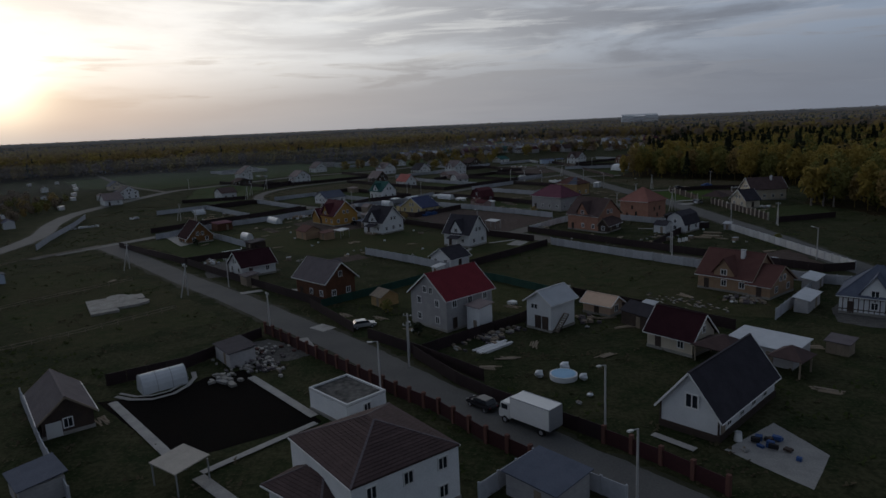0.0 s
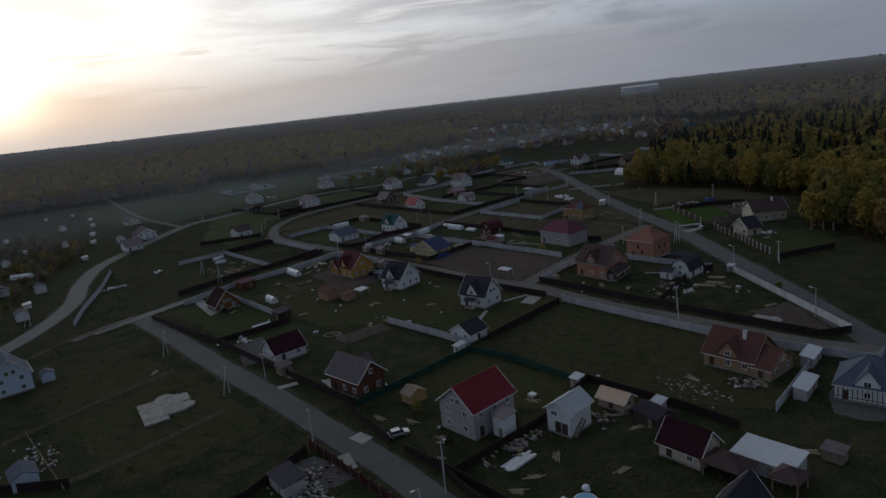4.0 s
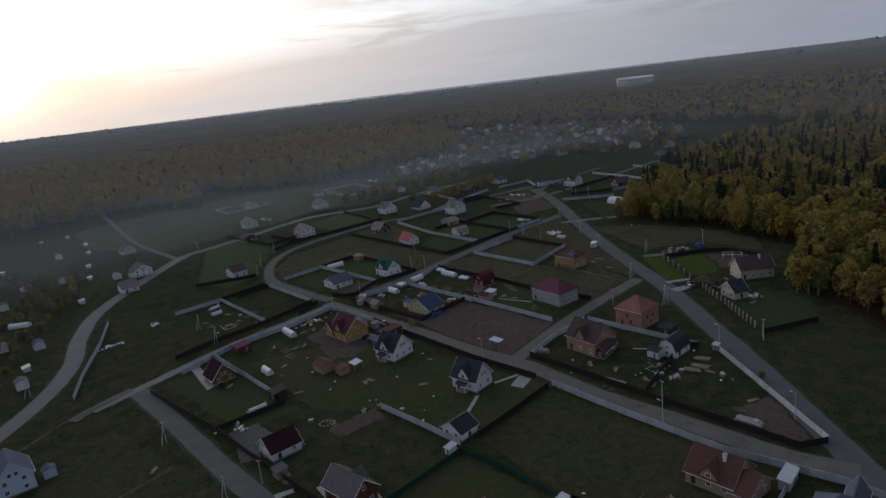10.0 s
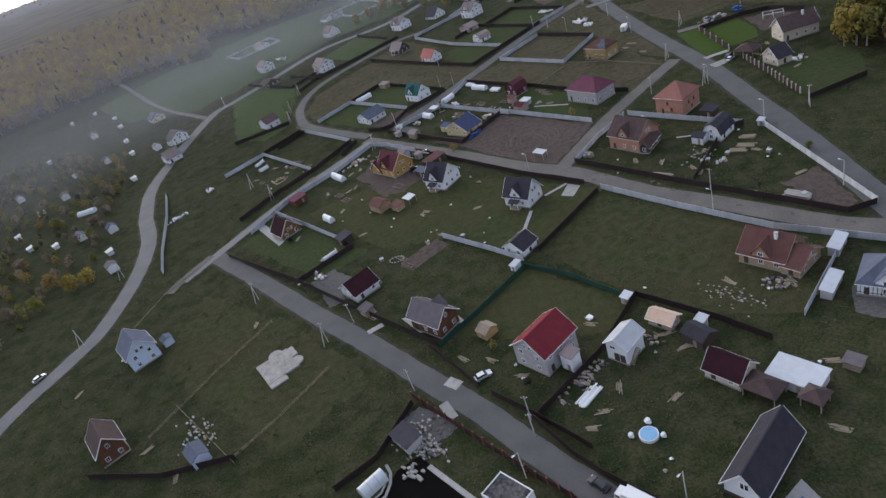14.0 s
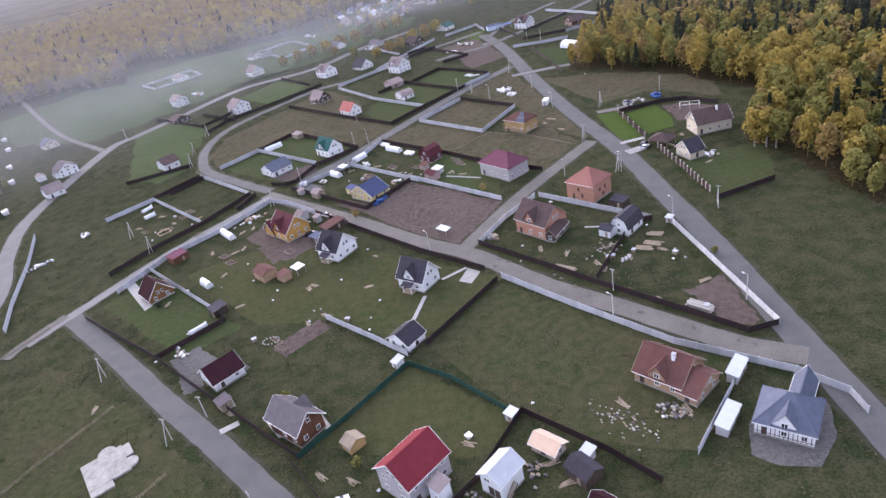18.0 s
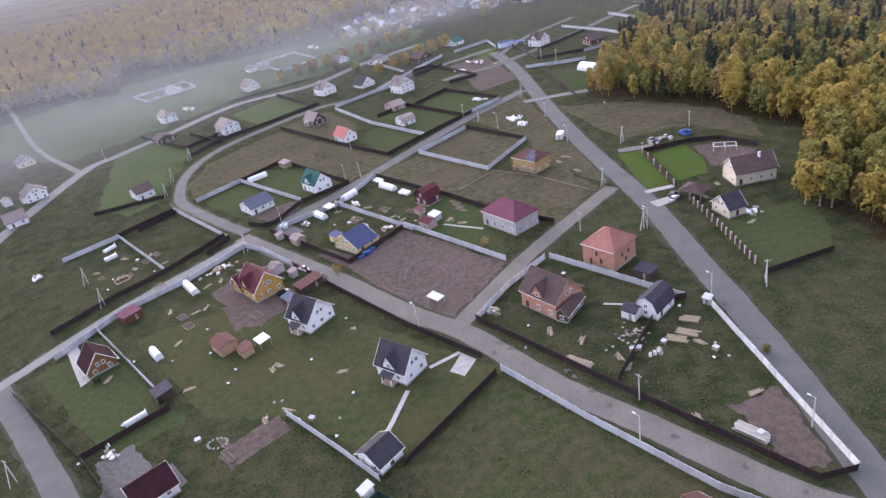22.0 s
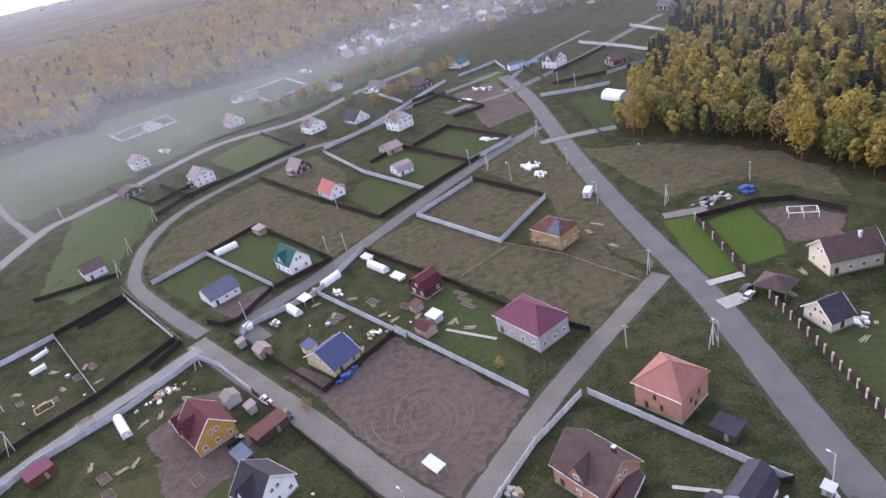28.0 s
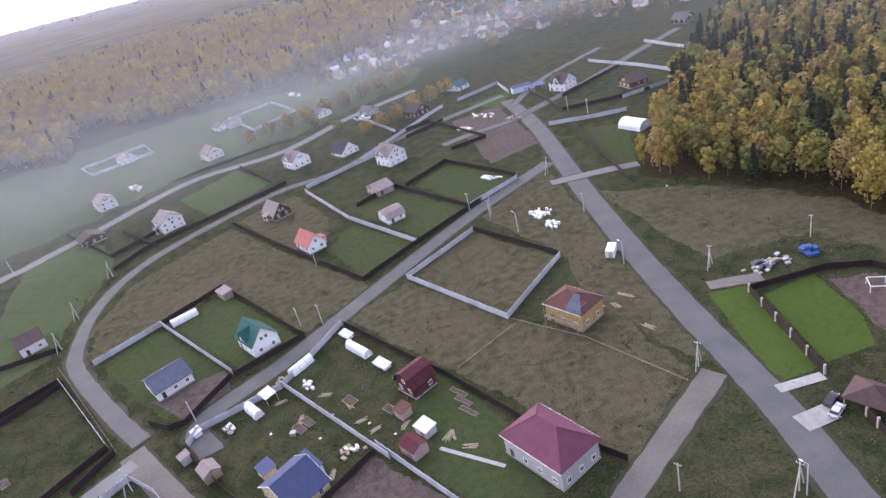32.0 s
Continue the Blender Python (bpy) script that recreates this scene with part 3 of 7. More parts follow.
def house(x, y, rot, w, d, eave, ridge, ax, wall, roof, kind="gable", storeys=1, chimney=False, porch="", dormer="", label="", lit=True, name="house", over=0.5, courses=0.0):
    """A house of w by d metres; ax: along which of its sides the ridge runs. kind: gable, hip, mansard, flat."""
    if ax == "y":
        rot, w, d = rot + 90, d, w
    size = "two-storey" if storeys > 1 else "one-storey"
    how = {"gable": "gabled", "hip": "hipped", "mansard": "gambrel", "flat": "flat"}[kind]
    e = thing(name, x, y, rot, label or f"{DESC[wall.name]} {size} house with {DESC[roof.name]} {how} roof", "house" if name == "house" else name.replace("_", " "))
    a, b = w / 2, d / 2
    piece("foundation", "box", old_concrete, e, (0, 0, 0.2), (w + 0.16, d + 0.16, 0.5))
    prof = [(-b, 0.3), (b, 0.3), (b, eave)]
    if kind == "gable":
        prof += [(0, ridge)]
    elif kind == "mansard":
        prof += [(b * 0.66, eave + (ridge - eave) * 0.68), (0, ridge), (-b * 0.66, eave + (ridge - eave) * 0.68)]
    prof += [(-b, eave)]
    bm = bmesh.new()
    ends = [[bm.verts.new((s * a, py, pz - (0.02 if pz > eave else 0))) for py, pz in prof] for s in (-1, 1)]
    bm.faces.new(ends[0][::-1])
    bm.faces.new(ends[1])
    for i in range(len(prof)):
        j = (i + 1) % len(prof)
        bm.faces.new((ends[0][i], ends[0][j], ends[1][j], ends[1][i]))
    bmesh.ops.recalc_face_normals(bm, faces=bm.faces)
    part("wall", bm, wall, e)
    o = over
    if kind == "gable":
        k = (ridge - eave) / b
        for s in (-1, 1):
            slope(e, [(-a - o, s * (b + o), eave - k * o), (a + o, s * (b + o), eave - k * o), (a + o, 0, ridge), (-a - o, 0, ridge)], 0.16, roof)
            for q in (-1, 1) if y < 270 else ():
                L = math.hypot(b + o, (ridge - eave) + k * o)
                piece("bargeboard", "box", white_frame if wall not in (brick_wall, dark_wall, orange_brick) else wood, e, (q * (a + o + 0.04), s * (b + o) / 2, (ridge + eave - k * o) / 2 + 0.08), (0.06, L, 0.22), rx=-s * math.degrees(math.atan(k)))
        if y < 220:
            for s in (-1, 1):
                piece("gutter", "box", white_frame, e, (0, s * (b + o + 0.06), eave - k * o + 0.04), (w + 2 * o, 0.1, 0.1))
        piece("ridge_cap", "box", roof, e, (0, 0, ridge + 0.15), (w + 2 * o, 0.3, 0.08))
    elif kind == "mansard":
        m, h = b * 0.66, eave + (ridge - eave) * 0.68
        for s in (-1, 1):
            slope(e, [(-a - o, s * (b + 0.25), eave - 0.3), (a + o, s * (b + 0.25), eave - 0.3), (a + o, s * m, h), (-a - o, s * m, h)], 0.14, roof)
            slope(e, [(-a - o, s * m, h), (a + o, s * m, h), (a + o, 0, ridge), (-a - o, 0, ridge)], 0.14, roof)
    elif kind == "hip":
        r = max(0.0, a - b * 0.95)
        E = [(-a - o, -b - o, eave - 0.1), (a + o, -b - o, eave - 0.1), (a + o, b + o, eave - 0.1), (-a - o, b + o, eave - 0.1)]
        R = [(-r, 0, ridge), (r, 0, ridge)] if r > 0.05 else [(0, 0, ridge)] * 2
        if r > 0.05:
            slope(e, [E[0], E[1], R[1], R[0]], 0.14, roof)
            slope(e, [E[2], E[3], R[0], R[1]], 0.14, roof)
        else:
            slope(e, [E[0], E[1], R[0]], 0.14, roof)
            slope(e, [E[2], E[3], R[0]], 0.14, roof)
        slope(e, [E[1], E[2], R[1]], 0.14, roof)
        slope(e, [E[3], E[0], R[0]], 0.14, roof)
        if courses:
            for quad in ((E[0], E[1], R[1], R[0]), (E[2], E[3], R[0], R[1]), (E[1], E[2], R[1], R[1]), (E[3], E[0], R[0], R[0])):
                tile_courses(e, quad, courses, roof)
        for c, rr in zip(E, (R[0], R[1], R[1], R[0])):
            p, q = Vector(c), Vector(rr)
            v = q - p
            # coursed roofs get lighter grey caps that paint in the sky-lit hip edges
            piece("hip_cap", "box", grey_roof if courses else roof, e, tuple((p + q) / 2 + Vector((0, 0, 0.16))), (v.length, 0.22, 0.08), rz=math.degrees(math.atan2(v.y, v.x)), ry=-math.degrees(math.asin(v.z / v.length)))
        for s, L, rz in ((-1, w, 0), (1, w, 0)):
            piece("gutter", "box", white_frame, e, (0, s * (b + o + 0.05), eave - 0.08), (w + 2 * o, 0.12, 0.12))
    else:
        slope(e, [(-a, -b, eave - 0.1), (a, -b, eave - 0.1), (a, b, eave - 0.1), (-a, b, eave - 0.1)], 0.12, roof, "roof_deck")
        for s in (-1, 1):
            piece("parapet", "box", wall, e, (0, s * (b - 0.1), eave + 0.1), (w + 0.1, 0.22, 0.3))
            piece("parapet", "box", wall, e, (s * (a - 0.1), 0, eave + 0.1), (0.22, d - 0.42, 0.3))
    # openings on the sides that look towards the village's south
    back = Matrix.Rotation(-radians(rot), 3, "Z") @ Vector((12 - x, 60 - y, 0)).normalized()
    fh = eave / storeys if storeys > 1 else min(eave, 3.0)
    if lit:
        for axis, s, L, off in (("x", -1, w, b), ("x", 1, w, b), ("y", -1, d, a), ("y", 1, d, a)):
            face = back.y * s if axis == "x" else back.x * s
            if face < 0.12:
                continue
            n = max(1, int(L / 3.3))
            for st in range(storeys):
                for i in range(n):
                    u = (i + 0.5) * L / n - L / 2
                    z = st * fh + fh * 0.56 + 0.1
                    ww, wh = (1.15, 1.35)
                    if st == 0 and i == 0 and axis == "x":
                        dr = piece("door", "box", dark_wall if wall is not dark_wall else wood, e, (u, s * (off + 0.02), 1.25), (1.0, 0.12, 2.05))
                        continue
                    if axis == "x":
                        window_at(e, u, s * (off + 0.03), z, ww, wh, 0)
                    else:
                        window_at(e, s * (off + 0.03), u, z, ww, wh, 90)
            if axis == "y" and ridge - eave > 2.4 and kind in ("gable", "mansard"):
                for u in ((-0.8, 0.8) if d > 7.5 else (0,)):
                    window_at(e, s * (a + 0.03), u, eave + 0.9, 1.0, 1.25, 90)
    if chimney:
        cx, cy = (a * 0.35, -b * 0.25) if chimney is True else chimney
        cz = ridge - abs(cy) / b * (ridge - eave)
        ch = piece("chimney", "box", white_wall if chimney is True else brick_post, e, (cx, cy, cz + 0.5), (0.7, 0.7, 2.2))
        piece("cap", "box", steel, ch, (0, 0, 0.53), (1.3, 1.3, 0.05))
    if dormer:
        s = -1 if dormer == "-" else 1
        dw, zf = min(4.0, w * 0.42), eave + (ridge - eave) * 0.72
        dh = zf + 0.0
        bm = bmesh.new()
        y0, y1 = s * (b + 0.15), 0.0
        pr = [(-dw / 2, eave - 0.2), (dw / 2, eave - 0.2), (dw / 2, eave + 0.7), (0, zf + 0.4), (-dw / 2, eave + 0.7)]
        v0 = [bm.verts.new((px, y0, pz)) for px, pz in pr]
        v1 = [bm.verts.new((px, y1, pz)) for px, pz in pr]
        bm.faces.new(v0)
        bm.faces.new(v1[::-1])
        for i in range(5):
            bm.faces.new((v0[i], v0[(i + 1) % 5], v1[(i + 1) % 5], v1[i]))
        bmesh.ops.recalc_face_normals(bm, faces=bm.faces)
        part("gable_dormer", bm, wall, e)
        for q in (-1, 1):
            slope(e, [(q * (dw / 2 + 0.4), y0 + s * 0.4, eave + 0.38), (0, y0 + s * 0.4, zf + 0.45), (0, y1, zf + 0.45), (q * (dw / 2 + 0.4), y1, eave + 0.38)], 0.14, roof, "dormer_roof")
        window_at(e, 0, y0 + s * 0.03, eave + 0.75, 1.3, 1.2, 0)
    if porch:
        s = -1 if porch == "-" else 1
        for q in (-1, 1):
            piece("porch_post", "box", white_frame, e, (q * 1.5, s * (b + 2.0), 1.4), (0.16, 0.16, 2.5))
        slope(e, [(-2.0, s * (b + 2.4), 2.6), (2.0, s * (b + 2.4), 2.6), (2.0, s * b, 3.3), (-2.0, s * b, 3.3)], 0.12, roof, "porch_roof")
        piece("porch_deck", "box", wood, e, (0, s * (b + 1.1), 0.25), (3.8, 2.3, 0.35))
    return e


def shed(x, y, rot, w, d, h, wall, roof, kind="pent", label=""):
    """A small outbuilding: pent or gable roof, plank door."""
    e = thing("shed", x, y, rot, label or f"small {DESC[wall.name]} shed with {DESC[roof.name]} roof", "shed")
    piece("wall", "box", wall, e, (0, 0, h / 2), (w, d, h))
    if kind == "pent":
        slope(e, [(-w / 2 - 0.3, -d / 2 - 0.3, h), (w / 2 + 0.3, -d / 2 - 0.3, h), (w / 2 + 0.3, d / 2 + 0.3, h + 0.45), (-w / 2 - 0.3, d / 2 + 0.3, h + 0.45)], 0.1, roof, "roof")
    else:
        for s in (-1, 1):
            slope(e, [(-w / 2 - 0.25, s * (d / 2 + 0.25), h - 0.1), (w / 2 + 0.25, s * (d / 2 + 0.25), h - 0.1), (w / 2 + 0.25, 0, h + d * 0.28), (-w / 2 - 0.25, 0, h + d * 0.28)], 0.1, roof)
        for q in (-1, 1):
            bm = bmesh.new()
            bm.faces.new([bm.verts.new(p) for p in ((q * w / 2, -d / 2, h), (q * w / 2, d / 2, h), (q * w / 2, 0, h + d * 0.27))])
            part("gable", bm, wall, e)
    piece("door", "box", wood, e, (w * 0.15, -d / 2 - 0.02, min(1.0, h * 0.45)), (0.85, 0.06, min(1.9, h * 0.85)))
    return e


def canopy(x, y, rot, w, d, h, roof, label):
    """A roof on four posts."""
    e = thing("canopy", x, y, rot, label, "canopy")
    for i in (-1, 1):
        for j in (-1, 1):
            piece("post", "box", steel, e, (i * (w / 2 - 0.2), j * (d / 2 - 0.2), h / 2), (0.12, 0.12, h))
    slope(e, [(-w / 2, -d / 2, h), (w / 2, -d / 2, h), (w / 2, d / 2, h + 0.3), (-w / 2, d / 2, h + 0.3)], 0.1, roof, "roof")
    return e


def gazebo(x, y, rot, w, d, h, ridge, roof, label="open gazebo with a hipped roof on posts"):
    e = thing("gazebo", x, y, rot, label, "gazebo")
    for i in (-1, 1):
        for j in (-1, 1):
            piece("post", "box", wood, e, (i * (w / 2 - 0.2), j * (d / 2 - 0.2), h / 2), (0.18, 0.18, h))
    c = [(-w / 2 - 0.3, -d / 2 - 0.3, h), (w / 2 + 0.3, -d / 2 - 0.3, h), (w / 2 + 0.3, d / 2 + 0.3, h), (-w / 2 - 0.3, d / 2 + 0.3, h)]
    for i in range(4):
        slope(e, [c[i], c[(i + 1) % 4], (0, 0, ridge)], 0.1, roof)
    return e


def greenhouse(x, y, rot, w, d, h=2.2, label="arched greenhouse of milky polycarbonate"):
    """An arched tunnel, long side w."""
    e = thing("greenhouse", x, y, rot, label, "greenhouse")
    bm = bmesh.new()
    n = 10
    rows = []
    for s in (-1, 1):
        rows.append([bm.verts.new((s * w / 2, -d / 2 * math.cos(math.pi * i / n), h * math.sin(math.pi * i / n) ** 0.8)) for i in range(n + 1)])
    for i in range(n):
        bm.faces.new((rows[0][i], rows[0][i + 1], rows[1][i + 1], rows[1][i]))
    bm.faces.new(rows[0])
    bm.faces.new(rows[1][::-1])
    bmesh.ops.recalc_face_normals(bm, faces=bm.faces)
    part("cover", bm, poly, e)
    for k in range(max(2, int(w / 2)) + 1):
        u = -w / 2 + k * w / max(2, int(w / 2))
        bm = bmesh.new()
        for i in range(n):
            a, b = math.pi * i / n, math.pi * (i + 1) / n
            q = [bm.verts.new((u + o, -d / 2 * 1.02 * math.cos(t), 1.02 * h * math.sin(t) ** 0.8)) for t in (a, b) for o in (-0.05, 0.05)]
            bm.faces.new((q[0], q[1], q[3], q[2]))
        part("hoop", bm, steel, e)
    piece("door", "box", white_frame, e, (w / 2 + 0.02, 0, 0.95), (0.05, 0.8, 1.8))
    return e


def fence(pts, h, mat, post, step=2.5, gap=0.05, thick=0.06, pw=0.09, label="", rail=None, ph=0.1, open_at=()):
    """A fence along pts: a post at each step and a panel between two posts."""
    e = thing("fence", *pts[0], 0, label, "fence")
    x0, y0 = pts[0]
    k = 0
    for (ax, ay), (bx, by) in zip(pts, pts[1:]):
        L = math.hypot(bx - ax, by - ay)
        n = max(1, round(L / (step if ay < 270 else step * 2.2)))
        r = math.degrees(math.atan2(by - ay, bx - ax))
        for i in range(n):
            px, py = ax + (bx - ax) * i / n - x0, ay + (by - ay) * i / n - y0
            cx, cy = ax + (bx - ax) * (i + 0.5) / n - x0, ay + (by - ay) * (i + 0.5) / n - y0
            tilt = random.uniform(-0.6, 0.6)
            piece("post", "box", post, e, (px, py, (h + ph) / 2), (pw, pw, h + ph), r)
            if k not in open_at:
                piece("panel", "box", mat, e, (cx, cy, h / 2 + random.uniform(-0.03, 0.03)), (L / n - gap - pw, thick, h - 0.08), r, rx=tilt)
            k += 1
    piece("post", "box", post, e, (pts[-1][0] - x0, pts[-1][1] - y0, (h + ph) / 2), (pw, pw, h + ph), r)
    return e


def dark_fence(pts, h=1.9):
    return fence(pts, h, dark_board, dark_board, 3.0, label="dark brown profiled sheet fence round a plot")


def light_fence(pts, h=2.0):
    return fence(pts, h, concrete, concrete, 2.6, thick=0.1, pw=0.2, label="grey concrete panel fence along a plot")


def white_fence(pts, h=2.0):
    return fence(pts, h, pale_panel, concrete, 2.6, thick=0.1, pw=0.22, label="white concrete panel fence along the road")


def brick_fence(pts, h=1.8, mat=None):
    return fence(pts, h, mat or maroon_board, brick_post, 3.2, pw=0.42, ph=0.35, label="maroon sheet fence between red brick posts")


def tan_fence(pts, h=2.2):
    return fence(pts, h, dark_board, board_roof, 3.0, pw=0.4, ph=0.4, label="dark sheet fence between tan stone posts")


def mesh_fence(pts, h=1.7):
    return fence(pts, h, green_board, green_board, 2.5, label="dark green panel fence between two plots")


def picket_line(pts, h=1.0):
    """Posts with two thin rails."""
    e = thing("rail_fence", *pts[0], 0, "low weathered post-and-rail fence across a field", "fence")
    x0, y0 = pts[0]
    for (ax, ay), (bx, by) in zip(pts, pts[1:]):
        L = math.hypot(bx - ax, by - ay)
        n = max(1, round(L / 3.0))
        r = math.degrees(math.atan2(by - ay, bx - ax))
        for i in range(n):
            piece("post", "box", wood, e, (ax + (bx - ax) * i / n - x0, ay + (by - ay) * i / n - y0, h / 2), (0.12, 0.12, h), r + random.uniform(-8, 8))
            for z in (0.45, 0.92):
                piece("rail", "box", wood, e, (ax + (bx - ax) * (i + 0.5) / n - x0, ay + (by - ay) * (i + 0.5) / n - y0, h * z), (L / n, 0.05, 0.1), r, ry=random.uniform(-2, 2))
    piece("post", "box", wood, e, (pts[-1][0] - x0, pts[-1][1] - y0, h / 2), (0.12, 0.12, h), r)
    return e


def loose(kind, x, y, rot):
    """Small loose garden and building goods."""
    if kind == "bag":
        e = thing("garden_bag", x, y, rot, "pale lumpy sack of goods lying on the grass", "bag")
        piece("sack", "lump", paving if rot % 2 else poly, e, (0, 0, 0.24), (1.1, 0.8, 0.55), rot)
        piece("tie", "box", wood, e, (0.1, 0.05, 0.5), (0.25, 0.15, 0.1), rot)
    elif kind == "barrel":
        e = thing("barrel", x, y, rot, "white plastic barrel standing on the ground", "barrel")
        piece("drum", "tube", car_white, e, (0, 0, 0.5), (0.9, 0.9, 1.0))
        piece("lid", "tube", steel, e, (0, 0, 1.02), (0.8, 0.8, 0.06))
    elif kind == "box":
        e = thing("crate", x, y, rot, "pale wrapped crate standing on the ground", "crate")
        piece("body", "box", wood, e, (0, 0, 0.5), (1.3, 1.1, 0.8))
        piece("lid", "box", concrete, e, (0, 0, 0.93), (1.4, 1.2, 0.06))
        for s in (-0.5, 0.5):
            piece("skid", "box", wood, e, (0, s, 0.05), (1.5, 0.15, 0.1))
    else:
        e = thing("plank_stack", x, y, rot, "loose weathered planks lying on the grass", "planks")
        for k in range(6):
            piece("plank", "box", wood if k % 3 else fresh_wood, e, (random.uniform(-0.5, 0.5), (k % 4) * 0.34 - 0.5, 0.06 + (k // 4) * 0.08), (random.uniform(2.0, 3.6), 0.22, 0.07), random.uniform(-9, 9))
    return e


def lamp_post(x, y, rot=0.0, h=7.5):
    """A street lamp: tapered pole, arm and lamp head."""
    e = thing("street_lamp", x, y, rot, "pale concrete street lamp post beside the road", "street lamp", "street lamps")
    piece("pole", "tube", pole_concrete, e, (0, 0, h / 2), (0.26, 0.26, h))
    piece("arm", "box", steel, e, (0.5, 0, h + 0.1), (1.2, 0.08, 0.08), ry=-12)
    piece("lamp_head", "box", white_frame, e, (1.2, 0, h + 0.22), (0.7, 0.28, 0.14), ry=-8)
    return e


def power_pole(x, y, rot=0.0, h=7.0, legs=2):
    """A power pole with a cross arm and leaning stays."""
    e = thing("power_pole", x, y, rot, "pale concrete power pole with a leaning stay", "power pole", "power poles")
    piece("pole", "tube", pole_concrete, e, (0, 0, h / 2), (0.28, 0.28, h))
    for k in range(legs - 1):
        a = 18 if k == 0 else -18
        piece("stay", "tube", pole_concrete, e, (-math.sin(radians(a)) * h * 0.46, 0, h * 0.45), (0.24, 0.24, h * 0.95), ry=a)
    piece("cross_arm", "box", steel, e, (0, 0, h - 0.4), (0.1, 1.4, 0.1))
    for s in (-0.6, 0, 0.6):
        piece("insulator", "tube", white_frame, e, (0, s, h - 0.2), (0.1, 0.1, 0.25))
    return e


def car(x, y, rot, paint, label, z=0.13):
    e = thing("car", x, y, rot, label, "car", z=z)
    for name, mat, prof, half in (("body", paint, ((-2.15, 0.35), (2.15, 0.35), (2.2, 0.75), (1.2, 0.95), (-2.0, 1.0), (-2.2, 0.7)), 0.88), ("cabin", glass, ((-1.9, 0.98), (1.15, 0.94), (0.45, 1.42), (-1.5, 1.44)), 0.78)):
        bm = bmesh.new()
        L = [bm.verts.new((px, -half, pz)) for px, pz in prof]
        R = [bm.verts.new((px, half * (1 if name == "body" else 1), pz)) for px, pz in prof]
        bm.faces.new(L)
        bm.faces.new(R[::-1])
        for i in range(len(prof)):
            j = (i + 1) % len(prof)
            bm.faces.new((L[i], L[j], R[j], R[i]))
        bmesh.ops.recalc_face_normals(bm, faces=bm.faces)
        bmesh.ops.bevel(bm, geom=bm.edges[:], offset=0.07, segments=2, affect="EDGES")
        part(name, bm, mat, e)
    piece("roof_panel", "box", paint, e, (-0.5, 0, 1.45), (1.7, 1.35, 0.06))
    for i in (-1.35, 1.35):
        for j in (-0.82, 0.82):
            wh = piece("wheel", "wheel", rubber, e, (i, j, 0.32), (0.64, 0.22, 0.64))
            piece("rim", "wheel", steel, wh, (0, 0, 0), (0.6, 1.06, 0.6))
    for j in (-0.6, 0.6):
        piece("headlight", "box", white_frame, e, (2.17, j, 0.68), (0.1, 0.36, 0.14))
        piece("tail_light", "box", red_roof, e, (-2.17, j, 0.75), (0.08, 0.3, 0.16))
    return e


def truck(x, y, rot, z=0.13):
    e = thing("box_truck", x, y, rot, "white box truck parked on the asphalt road", "truck", z=z)
    box = piece("cargo_box", "box", car_white, e, (-1.0, 0, 2.25), (5.6, 2.45, 2.5))
    piece("rear_frame", "box", steel, e, (-3.83, 0, 2.25), (0.06, 2.5, 2.55))
    piece("roof_rim", "box", steel, e, (-1.0, -1.22, 3.5), (5.62, 0.08, 0.1))
    piece("roof_rim", "box", steel, e, (-1.0, 1.22, 3.5), (5.62, 0.08, 0.1))
    piece("lower_rail", "box", rubber, e, (-1.0, 0, 0.85), (5.6, 1.2, 0.3))
    bm = bmesh.new()
    prof = ((1.95, 0.6), (3.7, 0.6), (3.72, 1.5), (3.35, 2.55), (1.95, 2.6))
    L = [bm.verts.new((px, -1.1, pz)) for px, pz in prof]
    R = [bm.verts.new((px, 1.1, pz)) for px, pz in prof]
    bm.faces.new(L)
    bm.faces.new(R[::-1])
    for i in range(5):
        bm.faces.new((L[i], L[(i + 1) % 5], R[(i + 1) % 5], R[i]))
    bmesh.ops.recalc_face_normals(bm, faces=bm.faces)
    bmesh.ops.bevel(bm, geom=bm.edges[:], offset=0.08, segments=2, affect="EDGES")
    part("cab", bm, car_white, e)
    piece("windscreen", "box", glass, e, (3.56, 0, 2.05), (0.06, 1.9, 0.85), ry=-19)
    for s in (-1, 1):
        piece("side_window", "box", glass, e, (2.75, s * 1.1, 2.05), (0.9, 0.05, 0.6))
        piece("mirror", "box", rubber, e, (3.4, s * 1.3, 2.0), (0.1, 0.2, 0.4))
        piece("headlight", "box", white_frame, e, (3.74, s * 0.8, 0.9), (0.06, 0.35, 0.2))
    for i in (-2.6, 2.7):
        for j in (-1.0, 1.0):
            wh = piece("wheel", "wheel", rubber, e, (i, j, 0.45), (0.9, 0.3, 0.9))
            piece("rim", "wheel", steel, wh, (0, 0, 0), (0.55, 1.06, 0.55))
    return e


def pile(name, x, y, rx, ry, n, mats, size, label, category, rot=0.0, high=0.8):
    """A heap of loose blocks, boards or rubble: separate pieces under one thing."""
    e = thing(name, x, y, rot, label, category)
    for k in range(n):
        u, v = random.gauss(0, 0.45) * rx, random.gauss(0, 0.45) * ry
        s = [size[i] * random.uniform(0.6, 1.4) for i in range(3)]
        z = s[2] / 2 + random.random() ** 2 * high * max(0, 1 - abs(u) / rx) * max(0, 1 - abs(v) / ry)
        piece("block", "box", random.choice(mats), e, (u, v, z), s, random.uniform(-25, 25), 0, 0)
    return e


